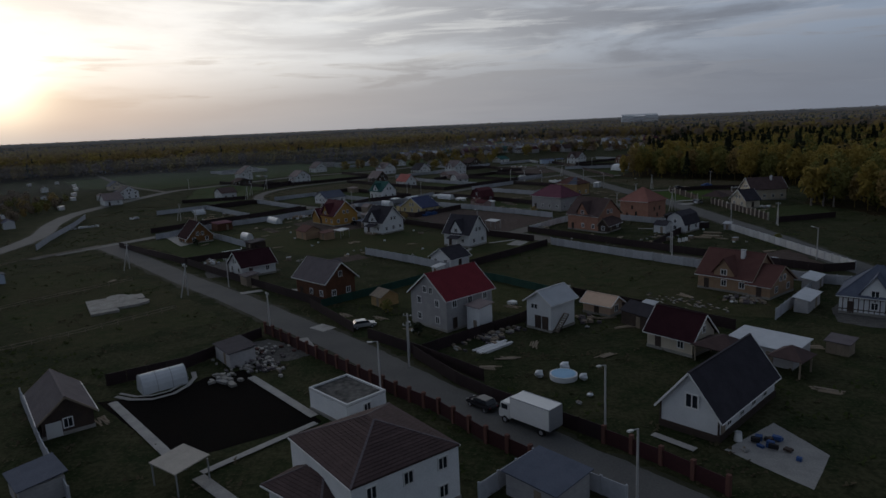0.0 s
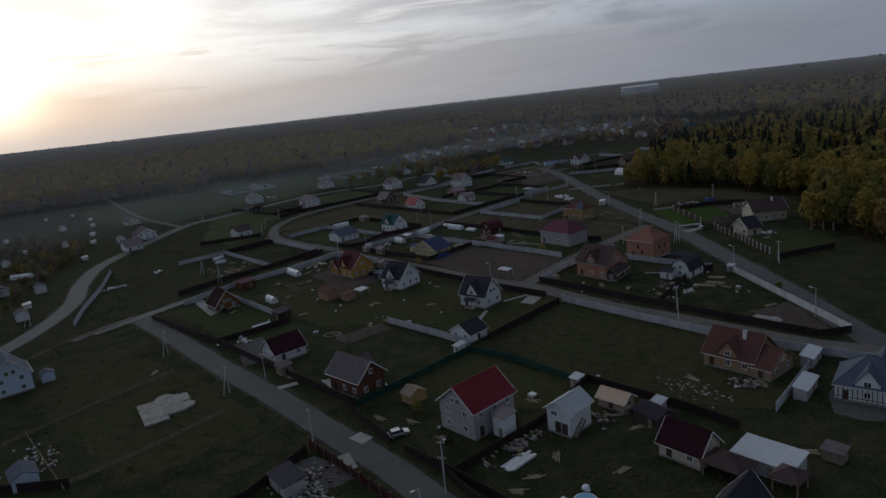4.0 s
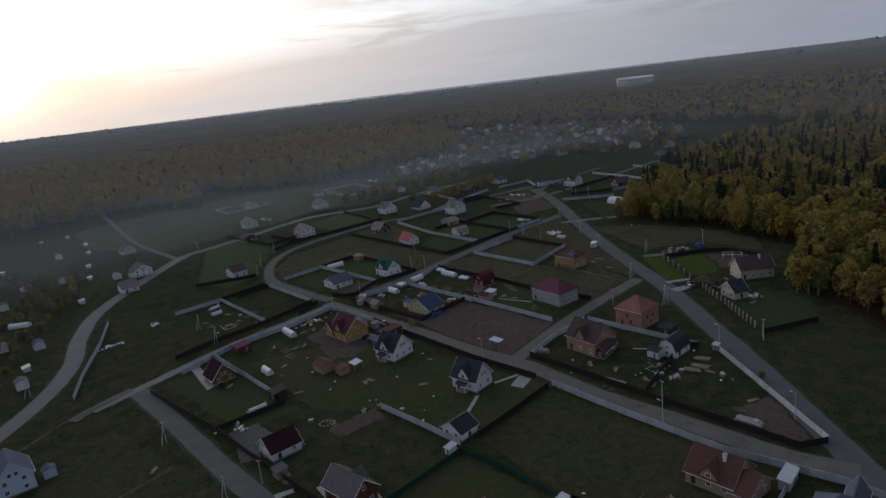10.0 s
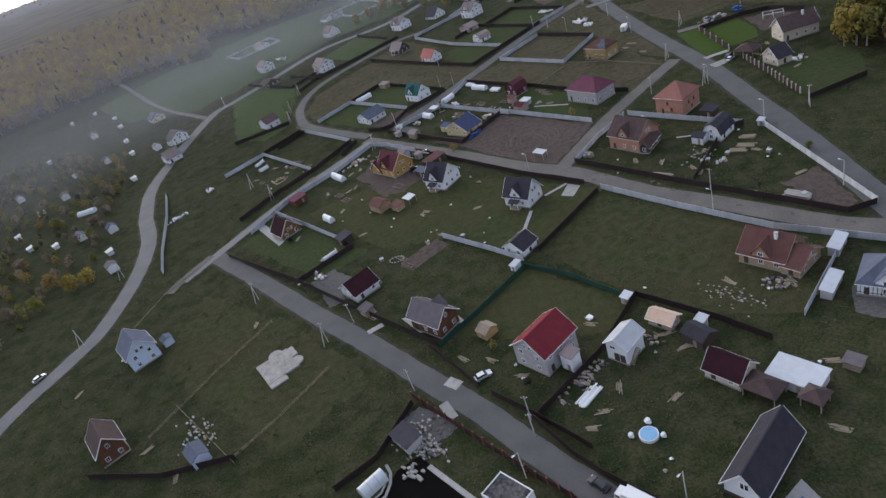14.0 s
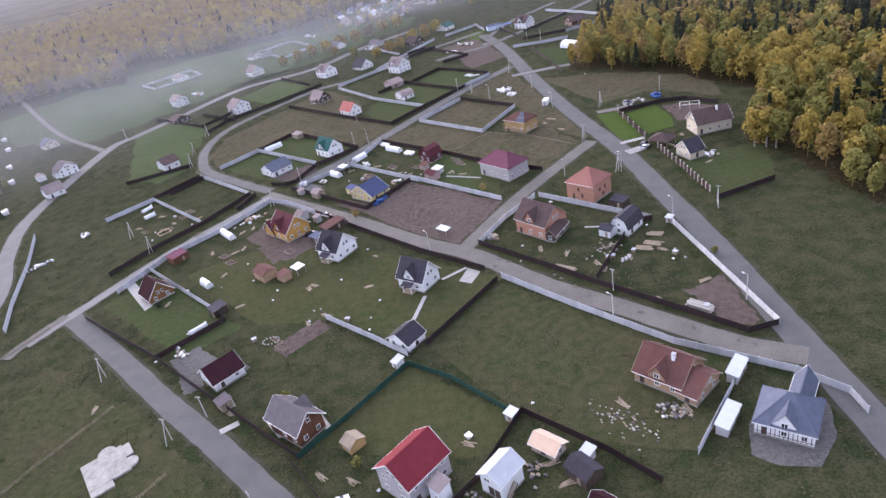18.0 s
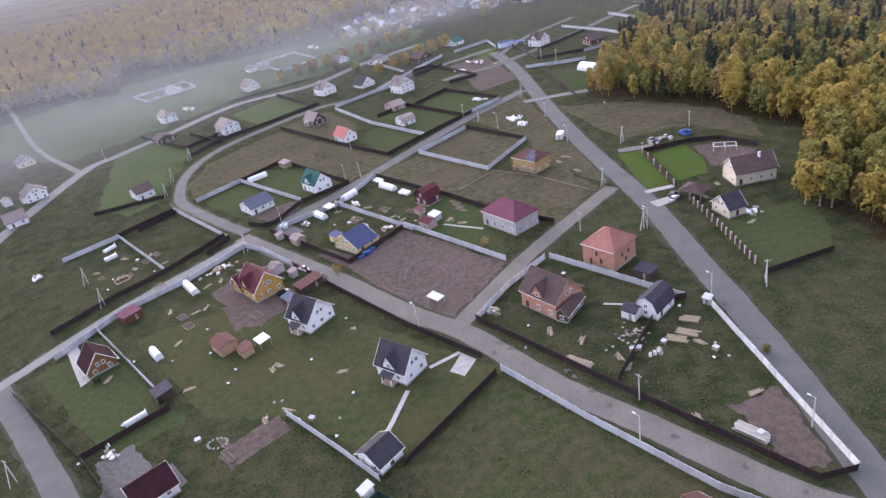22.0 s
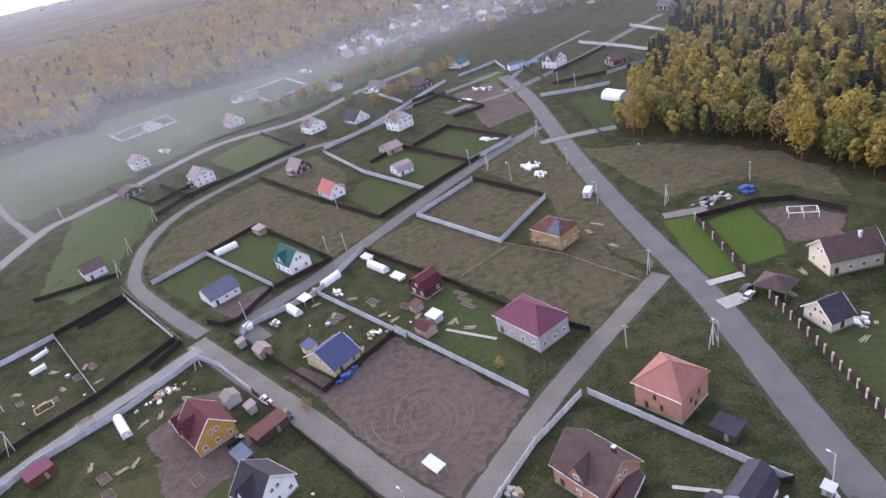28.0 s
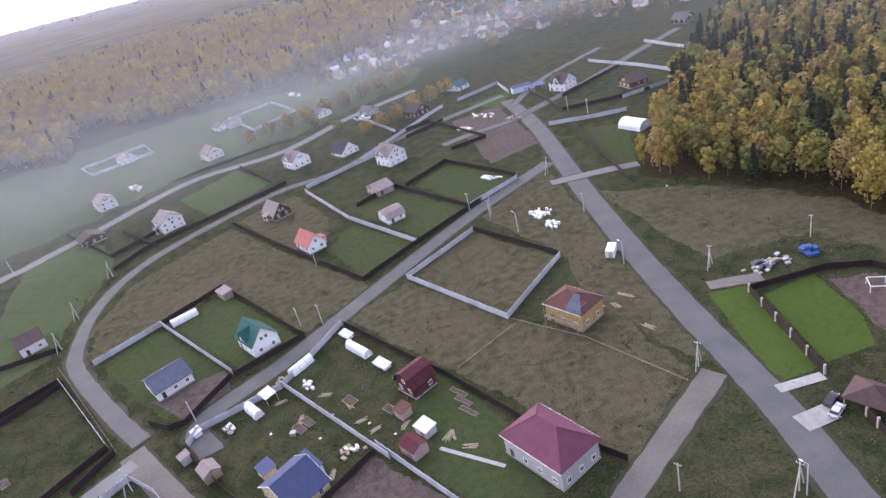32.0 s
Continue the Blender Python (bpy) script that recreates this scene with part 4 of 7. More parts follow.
def boards(x, y, rot, n, L, label="stack of pale sawn boards on the ground", mat=None):
    e = thing("board_stack", x, y, rot, label, "lumber stack")
    for k in range(n):
        piece("board", "box", mat or fresh_wood, e, (random.uniform(-0.4, 0.4), (k % 5) * 0.55 - 1.1, 0.1 + (k // 5) * 0.2), (L * random.uniform(0.8, 1), 0.45, 0.18), random.uniform(-2, 2))
    return e


def leaf_cloud(rng, x, y, z0, h, r, n, size, shape):
    """Leaf quads for one crown; shape: round or spire. Returns (n, 4, 3)."""
    if shape == "spire":
        t = rng.random(n) ** 0.7
        rad = r * (1 - t) * (0.35 + 0.65 * rng.random(n) ** 0.5) + 0.1
        zz = z0 + t * h
    else:
        # a crown of rounded clumps, leaves on the outside of each
        m = 11
        f = (np.arange(m) + rng.random(m)) / m
        turn = np.arange(m) * 2.4 + rng.random() * 6.28
        out = r * (0.30 + 0.70 * np.sin(np.pi * (0.10 + 0.72 * f))) * 0.62
        mid = np.stack([x + out * np.cos(turn), y + out * np.sin(turn), z0 + h * (0.14 + 0.74 * f)], 1)
        mid[-1, :2] = x, y
        big = r * rng.uniform(0.38, 0.58, m)
        k = rng.integers(0, m, n)
        d = rng.normal(size=(n, 3))
        d[:, 2] = d[:, 2] * 0.9 + 0.35
        d /= np.linalg.norm(d, axis=1)[:, None]
        c = mid[k] + d * (big[k] * rng.uniform(0.72, 1.08, n))[:, None] * (1, 1, 1.25)
        c[:, 2] = np.maximum(c[:, 2], 0.1)
        nrm = d + 0.35 * rng.normal(size=(n, 3))
        u = np.cross(nrm, rng.normal(size=(n, 3)))
        u /= np.linalg.norm(u, axis=1)[:, None] + 1e-6
        v = np.cross(nrm, u)
        v /= np.linalg.norm(v, axis=1)[:, None] + 1e-6
        s = size * (0.6 + 0.8 * rng.random(n))[:, None]
        return np.stack([c - (u + v) * s / 2, c + (u - v) * s / 2, c + (u + v) * s / 2, c - (u - v) * s / 2], 1)
    a = rng.random(n) * 2 * np.pi
    lump = 1 + 0.28 * np.sin(3 * a + 7 * t + x) + 0.18 * np.sin(5 * a - 9 * t + y)
    c = np.stack([x + rad * lump * np.cos(a), y + rad * lump * np.sin(a), zz], 1)
    s = size * (0.6 + 0.8 * rng.random(n))[:, None]
    u = rng.normal(size=(n, 3))
    u[:, 2] *= 0.6
    u /= np.linalg.norm(u, axis=1)[:, None]
    out = c - np.array([x, y, z0 + h * 0.4])
    out /= np.linalg.norm(out, axis=1)[:, None] + 1e-6
    v = np.cross(u, out + 0.5 * rng.normal(size=(n, 3)))
    v /= np.linalg.norm(v, axis=1)[:, None] + 1e-6
    return np.stack([c - (u + v) * s / 2, c + (u - v) * s / 2, c + (u + v) * s / 2, c - (u - v) * s / 2], 1)


def quads_mesh(name, quads, mat):
    me = bpy.data.meshes.new(name)
    n = len(quads)
    me.vertices.add(4 * n)
    me.vertices.foreach_set("co", quads.reshape(-1).astype(np.float32))
    me.loops.add(4 * n)
    me.loops.foreach_set("vertex_index", np.arange(4 * n, dtype=np.int32))
    me.polygons.add(n)
    me.polygons.foreach_set("loop_start", np.arange(0, 4 * n, 4, dtype=np.int32))
    me.update(calc_edges=True)
    me.materials.append(mat)
    return new(name, me)


def tree(x, y, h, r, mat, label, shape="round", n=700, size=0.55):
    e = thing("tree", x, y, 0, label, "tree")
    rng = np.random.default_rng(int(abs(x * 31 + y * 17)))
    bm = bmesh.new()
    bmesh.ops.create_cone(bm, cap_ends=True, segments=8, radius1=h * 0.022 + 0.05, radius2=0.03, depth=h * 0.9, matrix=Matrix.Translation((0, 0, h * 0.45)))
    for k in range(7):
        z, a = h * (0.25 + 0.08 * k), k * 2.4
        L = r * 0.75 * (1 - 0.08 * k)
        m = Matrix.Translation((0, 0, z)) @ Matrix.Rotation(a, 4, "Z") @ Matrix.Rotation(radians(55), 4, "Y") @ Matrix.Translation((0, 0, L / 2))
        bmesh.ops.create_cone(bm, cap_ends=True, segments=5, radius1=h * 0.008 + 0.02, radius2=0.015, depth=L, matrix=m)
    part("trunk", bm, bark, e)
    base = h * (0.08 if shape == "spire" else 0.16)
    q = leaf_cloud(rng, 0, 0, base, h - base, r, n, size, shape)
    cr = quads_mesh("crown", q, mat)
    cr.parent = e
    return e


def woods(name, label, spots, mat, shape, n, size, seed, hr=(12, 18), rr=0.2, trunks=True):
    """Many trees of one kind in one mesh; spots: array of x, y."""
    rng = np.random.default_rng(seed)
    qs = []
    for x, y in spots:
        h = rng.uniform(*hr)
        r = h * rr * rng.uniform(0.75, 1.3)
        z0 = h * (0.06 if shape == "spire" else 0.14)
        qs.append(leaf_cloud(rng, x, y, z0, h - z0, r, n, size, shape))
        if trunks:
            t = 0.14
            for dx, dy in ((t, 0), (0, t)):
                qs.append(np.array([[[x - dx, y - dy, 0], [x + dx, y + dy, 0], [x + dx * 0.3, y + dy * 0.3, h * 0.8], [x - dx * 0.3, y - dy * 0.3, h * 0.8]]]))
    ob = quads_mesh(name, np.concatenate(qs), mat)
    return tagged(ob, label, "woods", kind="stuff")


def inside(pts, poly):
    """Which of the points lie in the polygon."""
    x, y = pts[:, 0], pts[:, 1]
    c = np.zeros(len(pts), bool)
    for (x0, y0), (x1, y1) in zip(poly, poly[1:] + poly[:1]):
        if y0 != y1:
            c ^= ((y0 > y) != (y1 > y)) & (x < (x1 - x0) * (y - y0) / (y1 - y0) + x0)
    return c


def off_road(pts):
    """Which of the points lie clear of all roads."""
    ok = np.ones(len(pts), bool)
    for line, half in LANES:
        a, b = line[:-1], line[1:]
        d = b - a
        for k in range(len(a)):
            box = (np.abs(pts[:, 0] - (a[k, 0] + b[k, 0]) / 2) < abs(d[k, 0]) / 2 + half) & (np.abs(pts[:, 1] - (a[k, 1] + b[k, 1]) / 2) < abs(d[k, 1]) / 2 + half)
            i = np.where(box)[0]
            if len(i):
                t = np.clip(((pts[i] - a[k]) @ d[k]) / max(d[k] @ d[k], 1e-6), 0, 1)
                ok[i[np.hypot(*(pts[i] - a[k] - t[:, None] * d[k]).T) < half]] = False
    return ok


def scatter(poly, step, seed, jitter=0.45):
    """Jittered points on a grid in the polygon."""
    rng = np.random.default_rng(seed)
    P = np.array(poly)
    gx, gy = np.meshgrid(np.arange(P[:, 0].min(), P[:, 0].max(), step), np.arange(P[:, 1].min(), P[:, 1].max(), step))
    pts = np.stack([gx.ravel(), gy.ravel()], 1) + rng.uniform(-jitter, jitter, (gx.size, 2)) * step
    return pts[inside(pts, poly)]


def raised_bed(x, y, rot, w, d, label="timber-edged vegetable bed of dark soil"):
    e = thing("garden_bed", x, y, rot, label, "garden bed", "garden beds")
    piece("soil", "box", bare_soil, e, (0, 0, 0.1), (w - 0.1, d - 0.1, 0.2))
    for q in (-1, 1):
        piece("edge_board", "box", wood, e, (0, q * d / 2, 0.14), (w + 0.08, 0.07, 0.28))
        piece("edge_board", "box", wood, e, (q * w / 2, 0, 0.14), (0.07, d - 0.08, 0.28))
    return e


def play_frame(x, y, rot, mat, label):
    """A low open timber frame."""
    e = thing("timber_frame", x, y, rot, label, "frame")
    for q in (-1, 1):
        piece("beam", "box", mat, e, (0, q * 2, 0.25), (5, 0.18, 0.3))
        piece("beam", "box", mat, e, (q * 2.5, 0, 0.25), (0.18, 4, 0.3))
        piece("post", "box", mat, e, (q * 1.2, 0.6, 0.7), (0.15, 0.15, 1.4))
    piece("beam", "box", mat, e, (0, 0.6, 1.4), (2.6, 0.15, 0.15))
    return e


# ground to the horizon
bm = bmesh.new()
bmesh.ops.create_grid(bm, x_segments=60, y_segments=60, size=4900)
tagged(part("ground", bm, grass), kind="structure")

# roads
road("road_main", 7.5, asphalt, [(74.0, 515.4), (80.4, 459.8), (82.3, 384.1), (84.6, 330.5), (87.8, 290.3), (90.2, 268.8), (91.8, 247.2), (92.0, 214.0), (92.4, 189.6), (92.3, 170.9), (91.9, 156.7), (91.0, 125.5), (89.1, 57.3)])
road("road_diagonal", 5.5, dirt_road, [(84.2, 268.3), (55.5, 240.0), (39.7, 222.4), (22.2, 200.2)])
road("road_middle", 6.5, dirt_road, [(-56.2, 283.2), (-15.1, 238.3), (8.5, 210.9), (24.5, 195.4), (42.7, 170.0), (58.8, 152.4), (77.2, 131.6), (89.4, 122.4)])
road("road_inner", 6, asphalt, [(-33.5, 276.8), (-39.5, 289.9), (-19.9, 309.1), (7.2, 340.3), (39.6, 376.4), (76.4, 410.7)])
road("road_ring", 5, asphalt, [(-55.0, 286.8), (-72.2, 305.2), (-91.6, 328.2), (-98.5, 342.1), (-103.5, 366.3), (-101.5, 389.2), (-91.3, 410.8), (-66.0, 437.5), (-45.3, 454.2), (-18.9, 462.4), (5.2, 487.6), (35.3, 506.2), (73.3, 527.1)])
road("road_outer", 7.2, pale_asphalt, [(-168.1, 122.8), (-161.3, 144.9), (-152.7, 162.9), (-147.5, 179.0), (-147.6, 211.3), (-153.8, 240.8), (-168.6, 275.3), (-179.0, 320.3), (-175.5, 409.7), (-163.6, 430.5), (-143.6, 456.5), (-107.2, 503.8), (-56.5, 519.9), (-20.1, 560.4), (22.2, 591.2)])
road("road_near", 6.2, asphalt, [(-113.0, 209.5), (-88.0, 181.5), (-62.5, 151.5), (-44.0, 131.0), (-28.0, 112.0), (-15.5, 97.5), (-5.0, 83.0), (8.4, 66.0), (19.5, 52.5), (34.0, 35.0), (48.0, 18.0), (70.0, -8.0)])
road("road_left", 4.6, pale_asphalt, [(-122.0, 196.0), (-109.0, 214.5), (-88.5, 243.0), (-69.0, 263.5), (-54.0, 279.5)])
road("track", 3.5, dirt_road, [(-178.2, 411.9), (-244.2, 492.0), (-369.8, 682.2), (-551.5, 942.8)], edge=0.8)
road("lane", 4, dirt_road, [(-114.6, 210.2), (-123.3, 196.1), (-125.4, 189.9)], edge=0.8)
road("lane", 4, dirt_road, [(96.2, 300.4), (109.9, 299.3)], edge=0.8)
road("lane", 5, pale_asphalt, [(72.9, 389.1), (91.7, 389.2), (106.8, 388.5)], edge=0.8)
road("lane", 5, asphalt, [(70.8, 476.7), (104.4, 503.2), (126.4, 521.4), (161.2, 554.2), (197.7, 586.6)], edge=0.8)
road("lane", 5, asphalt, [(70.8, 476.7), (48.2, 470.3), (34.5, 464.1)], edge=0.8)
road("lane", 4, asphalt, [(74.5, 500.8), (99.8, 542.6), (145.4, 584.9)], edge=0.5)
# plots
patch("lawn", lawn, [(-102.9, 211.9), (-88.5, 229.2), (-60.2, 194.0), (-47.8, 181.4), (-63.7, 170.5)])
patch("lawn", olive_lawn, [(1.4, 147.6), (23.8, 123.3), (18.6, 112.7), (-11.2, 121.2), (-21.2, 125.1)])
patch("lawn", olive_lawn, [(-76.5, 222.9), (-34.1, 234.7), (31.6, 179.1), (4.5, 155.4), (-20.6, 175.5), (-42.5, 179.7)])
patch("lawn", lawn, [(104.4, 232.8), (105.2, 201.1), (127.1, 205.0), (139.7, 236.3)])
patch("lawn", lawn, [(10.2, 420.6), (39.9, 384.7), (19.5, 369.5), (-6.7, 406.4)])
patch("lawn", lawn, [(19.6, 420.6), (35.6, 437.0), (61.4, 405.0), (41.1, 387.7)])
patch("lawn", lawn, [(-15.7, 375.7), (-6.0, 393.3), (17.8, 366.1), (1.8, 347.3)])
patch("lawn", mist_field, [(-105.1, 476.1), (-80.8, 506.4), (-54.0, 469.8), (-78.6, 441.0)])
patch("lawn", lawn, [(-84.8, 328.8), (-69.3, 343.3), (-38.2, 310.0), (-51.5, 294.1)])
patch("lawn", lawn, [(-67.1, 345.9), (-52.0, 360.5), (-18.0, 320.7), (-34.9, 310.1)])
patch("lawn", lawn, [(12.7, 273.2), (22.2, 292.2), (42.4, 259.6), (39.9, 232.4), (18.7, 257.3)])
patch("lawn", mist_field, [(-137.7, 339.5), (-166.1, 436.7), (-138.6, 446.0), (-117.0, 420.0), (-110.5, 389.0), (-111.5, 366.0), (-107.0, 341.0), (-118.0, 330.0)])
patch("lawn", lawn, [(94.9, 440.4), (117.4, 436.6), (104.1, 380.4), (99.4, 380.2)])
patch("bare_plot", bare_soil, [(-12.1, 244.3), (7.9, 265.4), (40.3, 229.4), (23.2, 201.9), (8.4, 216.5)])
patch("bare_plot", bare_soil, [(-52.3, 232.7), (-40.9, 233.5), (-30.0, 237.1), (-24.3, 232.8), (-36.8, 216.9), (-46.6, 221.6)])
patch("bare_plot", bare_soil, [(75.3, 154.3), (90.8, 159.5), (89.7, 135.9), (79.8, 136.9)])
patch("field", dry_field, [(-87.5, 332.6), (-98.4, 352.7), (-95.6, 382.6), (-78.8, 403.2), (-63.2, 419.8), (-33.9, 383.9), (2.9, 341.7), (-16.3, 321.5), (-52.6, 363.2), (-69.1, 345.6)])
patch("field", dry_field, [(-2.2, 322.6), (15.5, 338.6), (43.4, 305.9), (51.1, 299.9), (64.9, 315.2), (79.7, 270.7), (60.0, 248.3), (30.6, 284.0)])
patch("field", dry_field, [(16.5, 340.3), (39.3, 362.5), (63.2, 333.6), (43.3, 307.4)])
patch("field", dry_field, [(43.9, 373.9), (74.0, 404.7), (80.6, 332.7), (86.8, 304.9), (89.1, 283.8), (82.3, 273.7), (67.3, 303.1), (64.3, 334.4)])
patch("field", dry_field, [(-62.3, 426.9), (-37.8, 443.1), (-17.1, 405.9), (-17.0, 376.3), (-26.7, 377.5)])
patch("field", rough_field, [(7.0, 153.5), (30.4, 176.6), (45.9, 157.9), (64.6, 134.9), (76.1, 124.4), (57.2, 103.6), (34.1, 111.8), (25.1, 123.8)], 0.6)
patch("field", dry_field, [(85.0, 373.3), (117.6, 358.6), (160.3, 325.5), (148.8, 289.0), (129.5, 315.2), (101.9, 312.9)])
patch("verge", bright_lawn, [(95.1, 297.4), (104.4, 297.2), (103.3, 262.9), (94.3, 261.4)], 0.4)
patch("lawn", bright_lawn, [(106.7, 292.0), (121.3, 295.6), (121.5, 275.8), (118.1, 266.0), (106.1, 264.3)], 0.4)
patch("lawn", bright_lawn, [(53.5, 526.0), (78.2, 535.7), (69.6, 499.4)])
patch("garden_bed", black_soil, [(-47.2, 79.4), (-41.5, 80.6), (-37.0, 83.6), (-35.2, 87.0), (-30.4, 89.4), (-15.0, 70.6), (-29.6, 62.2)], 0.2)
patch("meadow", mist_field, [(-330, 560), (-262, 470), (-196, 440), (-150, 478), (-112, 522), (-62, 540), (-20, 580), (20, 612), (30, 660), (-30, 690), (-100, 690), (-190, 680), (-270, 640)], 4)
# houses
house(1.6, 110.4, -48, 9.5, 11.1, 5.9, 9.6, "y", grey_block, red_roof, storeys=2)
barn = house(18.6, 104.7, -47, 5.2, 6.5, 5.0, 6.8, "y", white_wall, white_metal, lit=False, label="tall white barn with dark double doors and metal roof")
house(36.2, 91.5, -51, 7.5, 6.0, 2.8, 5.8, "x", cream_wall, wine_roof)
chalet = house(33.0, 69.4, -46, 6.7, 16.0, 3.0, 7.2, "y", white_wall, dark_roof, lit=False, label="white one-storey house with a dark plinth and shingled roof")
house(59.6, 125.2, -49, 10.7, 10.5, 3.2, 7.4, "x", brick_wall, brown_roof, chimney=True, dormer="-", label="wide tan plastered house with a red-brown tiled roof")
house(63.6, 119.0, -52, 4.2, 9.5, 2.6, 5.6, "x", brick_wall, brown_roof, label="low tan side wing with a red-brown tiled roof")
timbered = house(75.6, 105.9, -38, 10.3, 10.0, 3.2, 7.8, "x", white_wall, slate_roof, "hip", dormer="-", label="white half-timbered house with a slate blue hipped roof")
house(81.0, 110.6, -40, 3.5, 9.0, 2.8, 5.4, "y", white_wall, slate_roof, lit=False, label="white rear wing with a slate blue gabled roof")
house(-25.2, 132.1, -44, 10.8, 7.4, 4.6, 7.9, "x", log_wall, grey_roof, dormer="+", over=0.7, storeys=1)
house(-48.6, 158.2, -51, 8.6, 8.7, 2.8, 5.8, "y", white_wall, wine_roof)
house(1.7, 157.0, -45, 7.1, 6.5, 2.6, 4.8, "y", white_wall, dark_roof, label="small white plastered guest house with a dark shingled roof")
house(6.6, 185.3, -40, 9.4, 8.2, 4, 8.6, "x", white_wall, dark_roof, dormer="-", porch="-", storeys=1)
house(-20.2, 215.5, -39, 8.9, 10.0, 4, 8.6, "x", white_wall, dark_roof, dormer="-", porch="-")
house(-39.6, 239.2, -50, 11.5, 10.0, 4, 8.8, "x", ochre_wall, maroon_roof, dormer="-")
house(-45.5, 243.5, -50, 5.5, 7.0, 2.8, 5.6, "y", ochre_wall, maroon_roof, lit=False, label="low ochre timber side wing with a maroon roof")
house(-9.3, 258.9, -45, 12.3, 9.1, 3, 6.6, "y", yellow_wall, blue_roof)
house(45.1, 254.5, -54, 15.8, 10.8, 5.3, 9.4, "x", grey_block, purple_roof, "hip")
brick_house = house(69.4, 220.5, -50, 10.8, 10.8, 6.4, 10.6, "x", orange_brick, orange_roof, "hip", storeys=2, lit=False, label="unfinished orange brick house with terracotta hipped roof")
house(48.5, 203.0, -53, 12.4, 10.7, 5.2, 9.9, "x", orange_brick, umber_roof, dormer="-", chimney=(3.2, 2.0), storeys=1)
house(52.1, 197.4, -38, 3.1, 9.7, 2.6, 4.4, "y", dark_wall, umber_roof, label="dark timber annex with a brown tiled roof")
house(72.9, 192.3, -48, 6.4, 8.6, 2.6, 6.2, "y", white_wall, dark_roof, "mansard", label="white gambrel-roofed guest house on a plot")
house(-54.7, 310.0, -50, 10.5, 10.5, 3.2, 5.8, "y", white_wall, slate_roof)
house(-29.9, 320.3, -50, 10.5, 8.4, 4.2, 8.4, "x", white_wall, green_roof, dormer="-")
house(17.6, 285.4, -50, 7.0, 6.9, 3.2, 6.6, "y", maroon_wall, maroon_roof, "mansard", label="wine red gambrel-roofed summer cottage on a garden plot")
timber_house = house(60.8, 299.8, -50, 11.5, 9.0, 5.4, 8.2, "x", raw_timber, brown_roof, "hip", label="unfinished raw timber house with scaffolding and brown roof")
house(128.3, 256.6, -88, 9.2, 13.9, 4.6, 8.6, "y", cream_wall, umber_roof, dormer="+", chimney=True)
house(111.7, 235.6, -75, 8.0, 6.0, 3.2, 6.6, "y", cream_wall, dark_roof)
house(-121.6, 154.3, -50, 10.5, 9.1, 5.2, 9.6, "x", blue_wall, slate_roof, storeys=2)
house(-115.3, 115.5, -50, 10.5, 7.0, 4.4, 8.2, "x", log_wall, umber_roof)
house(-119.1, 351.7, -50, 10.5, 8.2, 3.8, 6.2, "y", white_wall, umber_roof)
house(-83.2, 212.0, -50, 8.6, 8.4, 2.2, 6.8, "x", amber_wall, wine_roof, label="ochre A-frame timber cottage with steep maroon roof")
house(-97.2, 438.8, -50, 10.5, 10.5, 5, 8.5, "x", white_wall, pale_roof, storeys=2, porch="-")
house(-151.6, 492.9, -50, 10.5, 9.6, 5, 8, "x", white_wall, pale_roof, storeys=2)
house(-175.8, 584.3, -50, 10.5, 10.3, 3.4, 6, "x", white_wall, pale_roof)
house(-104.6, 543.4, -50, 10.5, 10.5, 4, 8, "x", white_wall, pale_roof)
house(-42.9, 487.9, -50, 10.5, 10.5, 4.6, 8.4, "x", white_wall, pale_roof, dormer="-")
house(9.0, 457.4, -50, 10.5, 10.5, 5.6, 9.5, "x", white_wall, pale_roof, dormer="-", storeys=2)
house(-16.9, 489.3, -50, 10.5, 10.5, 2.5, 7, "x", white_wall, dark_roof)
house(-42.5, 422.4, -50, 10.5, 8.2, 3, 6.8, "x", dark_wall, pale_roof, porch="-")
house(-21.6, 381.0, -54, 10.5, 7.3, 3.4, 7, "x", white_wall, pink_roof, porch="+")
house(9.9, 390.4, -60, 8.5, 7.4, 2.4, 5.0, "y", white_wall, pale_roof, "mansard", label="small white gambrel-roofed cottage on a lawn")
house(4.2, 422.6, -58, 10.5, 7.8, 2.8, 4.6, "y", pink_wall, pale_roof)
house(-139.2, 445.8, -50, 10.5, 10.5, 2.6, 4.6, "x", dark_wall, umber_roof)
house(23.3, 530.0, -50, 10.5, 10.5, 3.5, 7, "x", dark_wall, umber_roof)
house(105.5, 512.7, -50, 10.5, 10.5, 5, 9, "x", white_wall, umber_roof, storeys=2, dormer="-")
house(137.2, 489.5, -75, 10.5, 10.5, 3.2, 6.4, "y", log_wall, umber_roof)
house(50.5, 566.3, -50, 10.5, 9.6, 3, 5.5, "y", white_wall, green_roof)
house(206.4, 600.6, -50, 10.5, 10.5, 3, 6.5, "x", dark_wall, grey_roof)
house(216.6, 554.0, -50, 10.5, 10.5, 3.4, 7, "x", white_wall, dark_roof)
house(-40.7, 581.6, -50, 10.5, 10.5, 3, 6, "x", white_wall, grey_roof)
house(-6.9, 558.6, -50, 10.5, 7.4, 3, 5, "x", grey_block, grey_roof)
house(-117.3, 613.4, -50, 10.5, 9.6, 3, 5.5, "x", white_wall, grey_roof)
house(-186.9, 379.8, -50, 10.5, 10.5, 4.2, 7.4, "x", white_wall, grey_roof, storeys=2)
house(-179.1, 345.9, -50, 10.5, 8.8, 3.2, 6.4, "y", white_wall, pale_roof)
house(-108.8, 614.3, -50, 10.5, 10.5, 4.2, 6.0, "x", grey_block, grey_roof, "flat", label="unfinished grey block house without a roof")
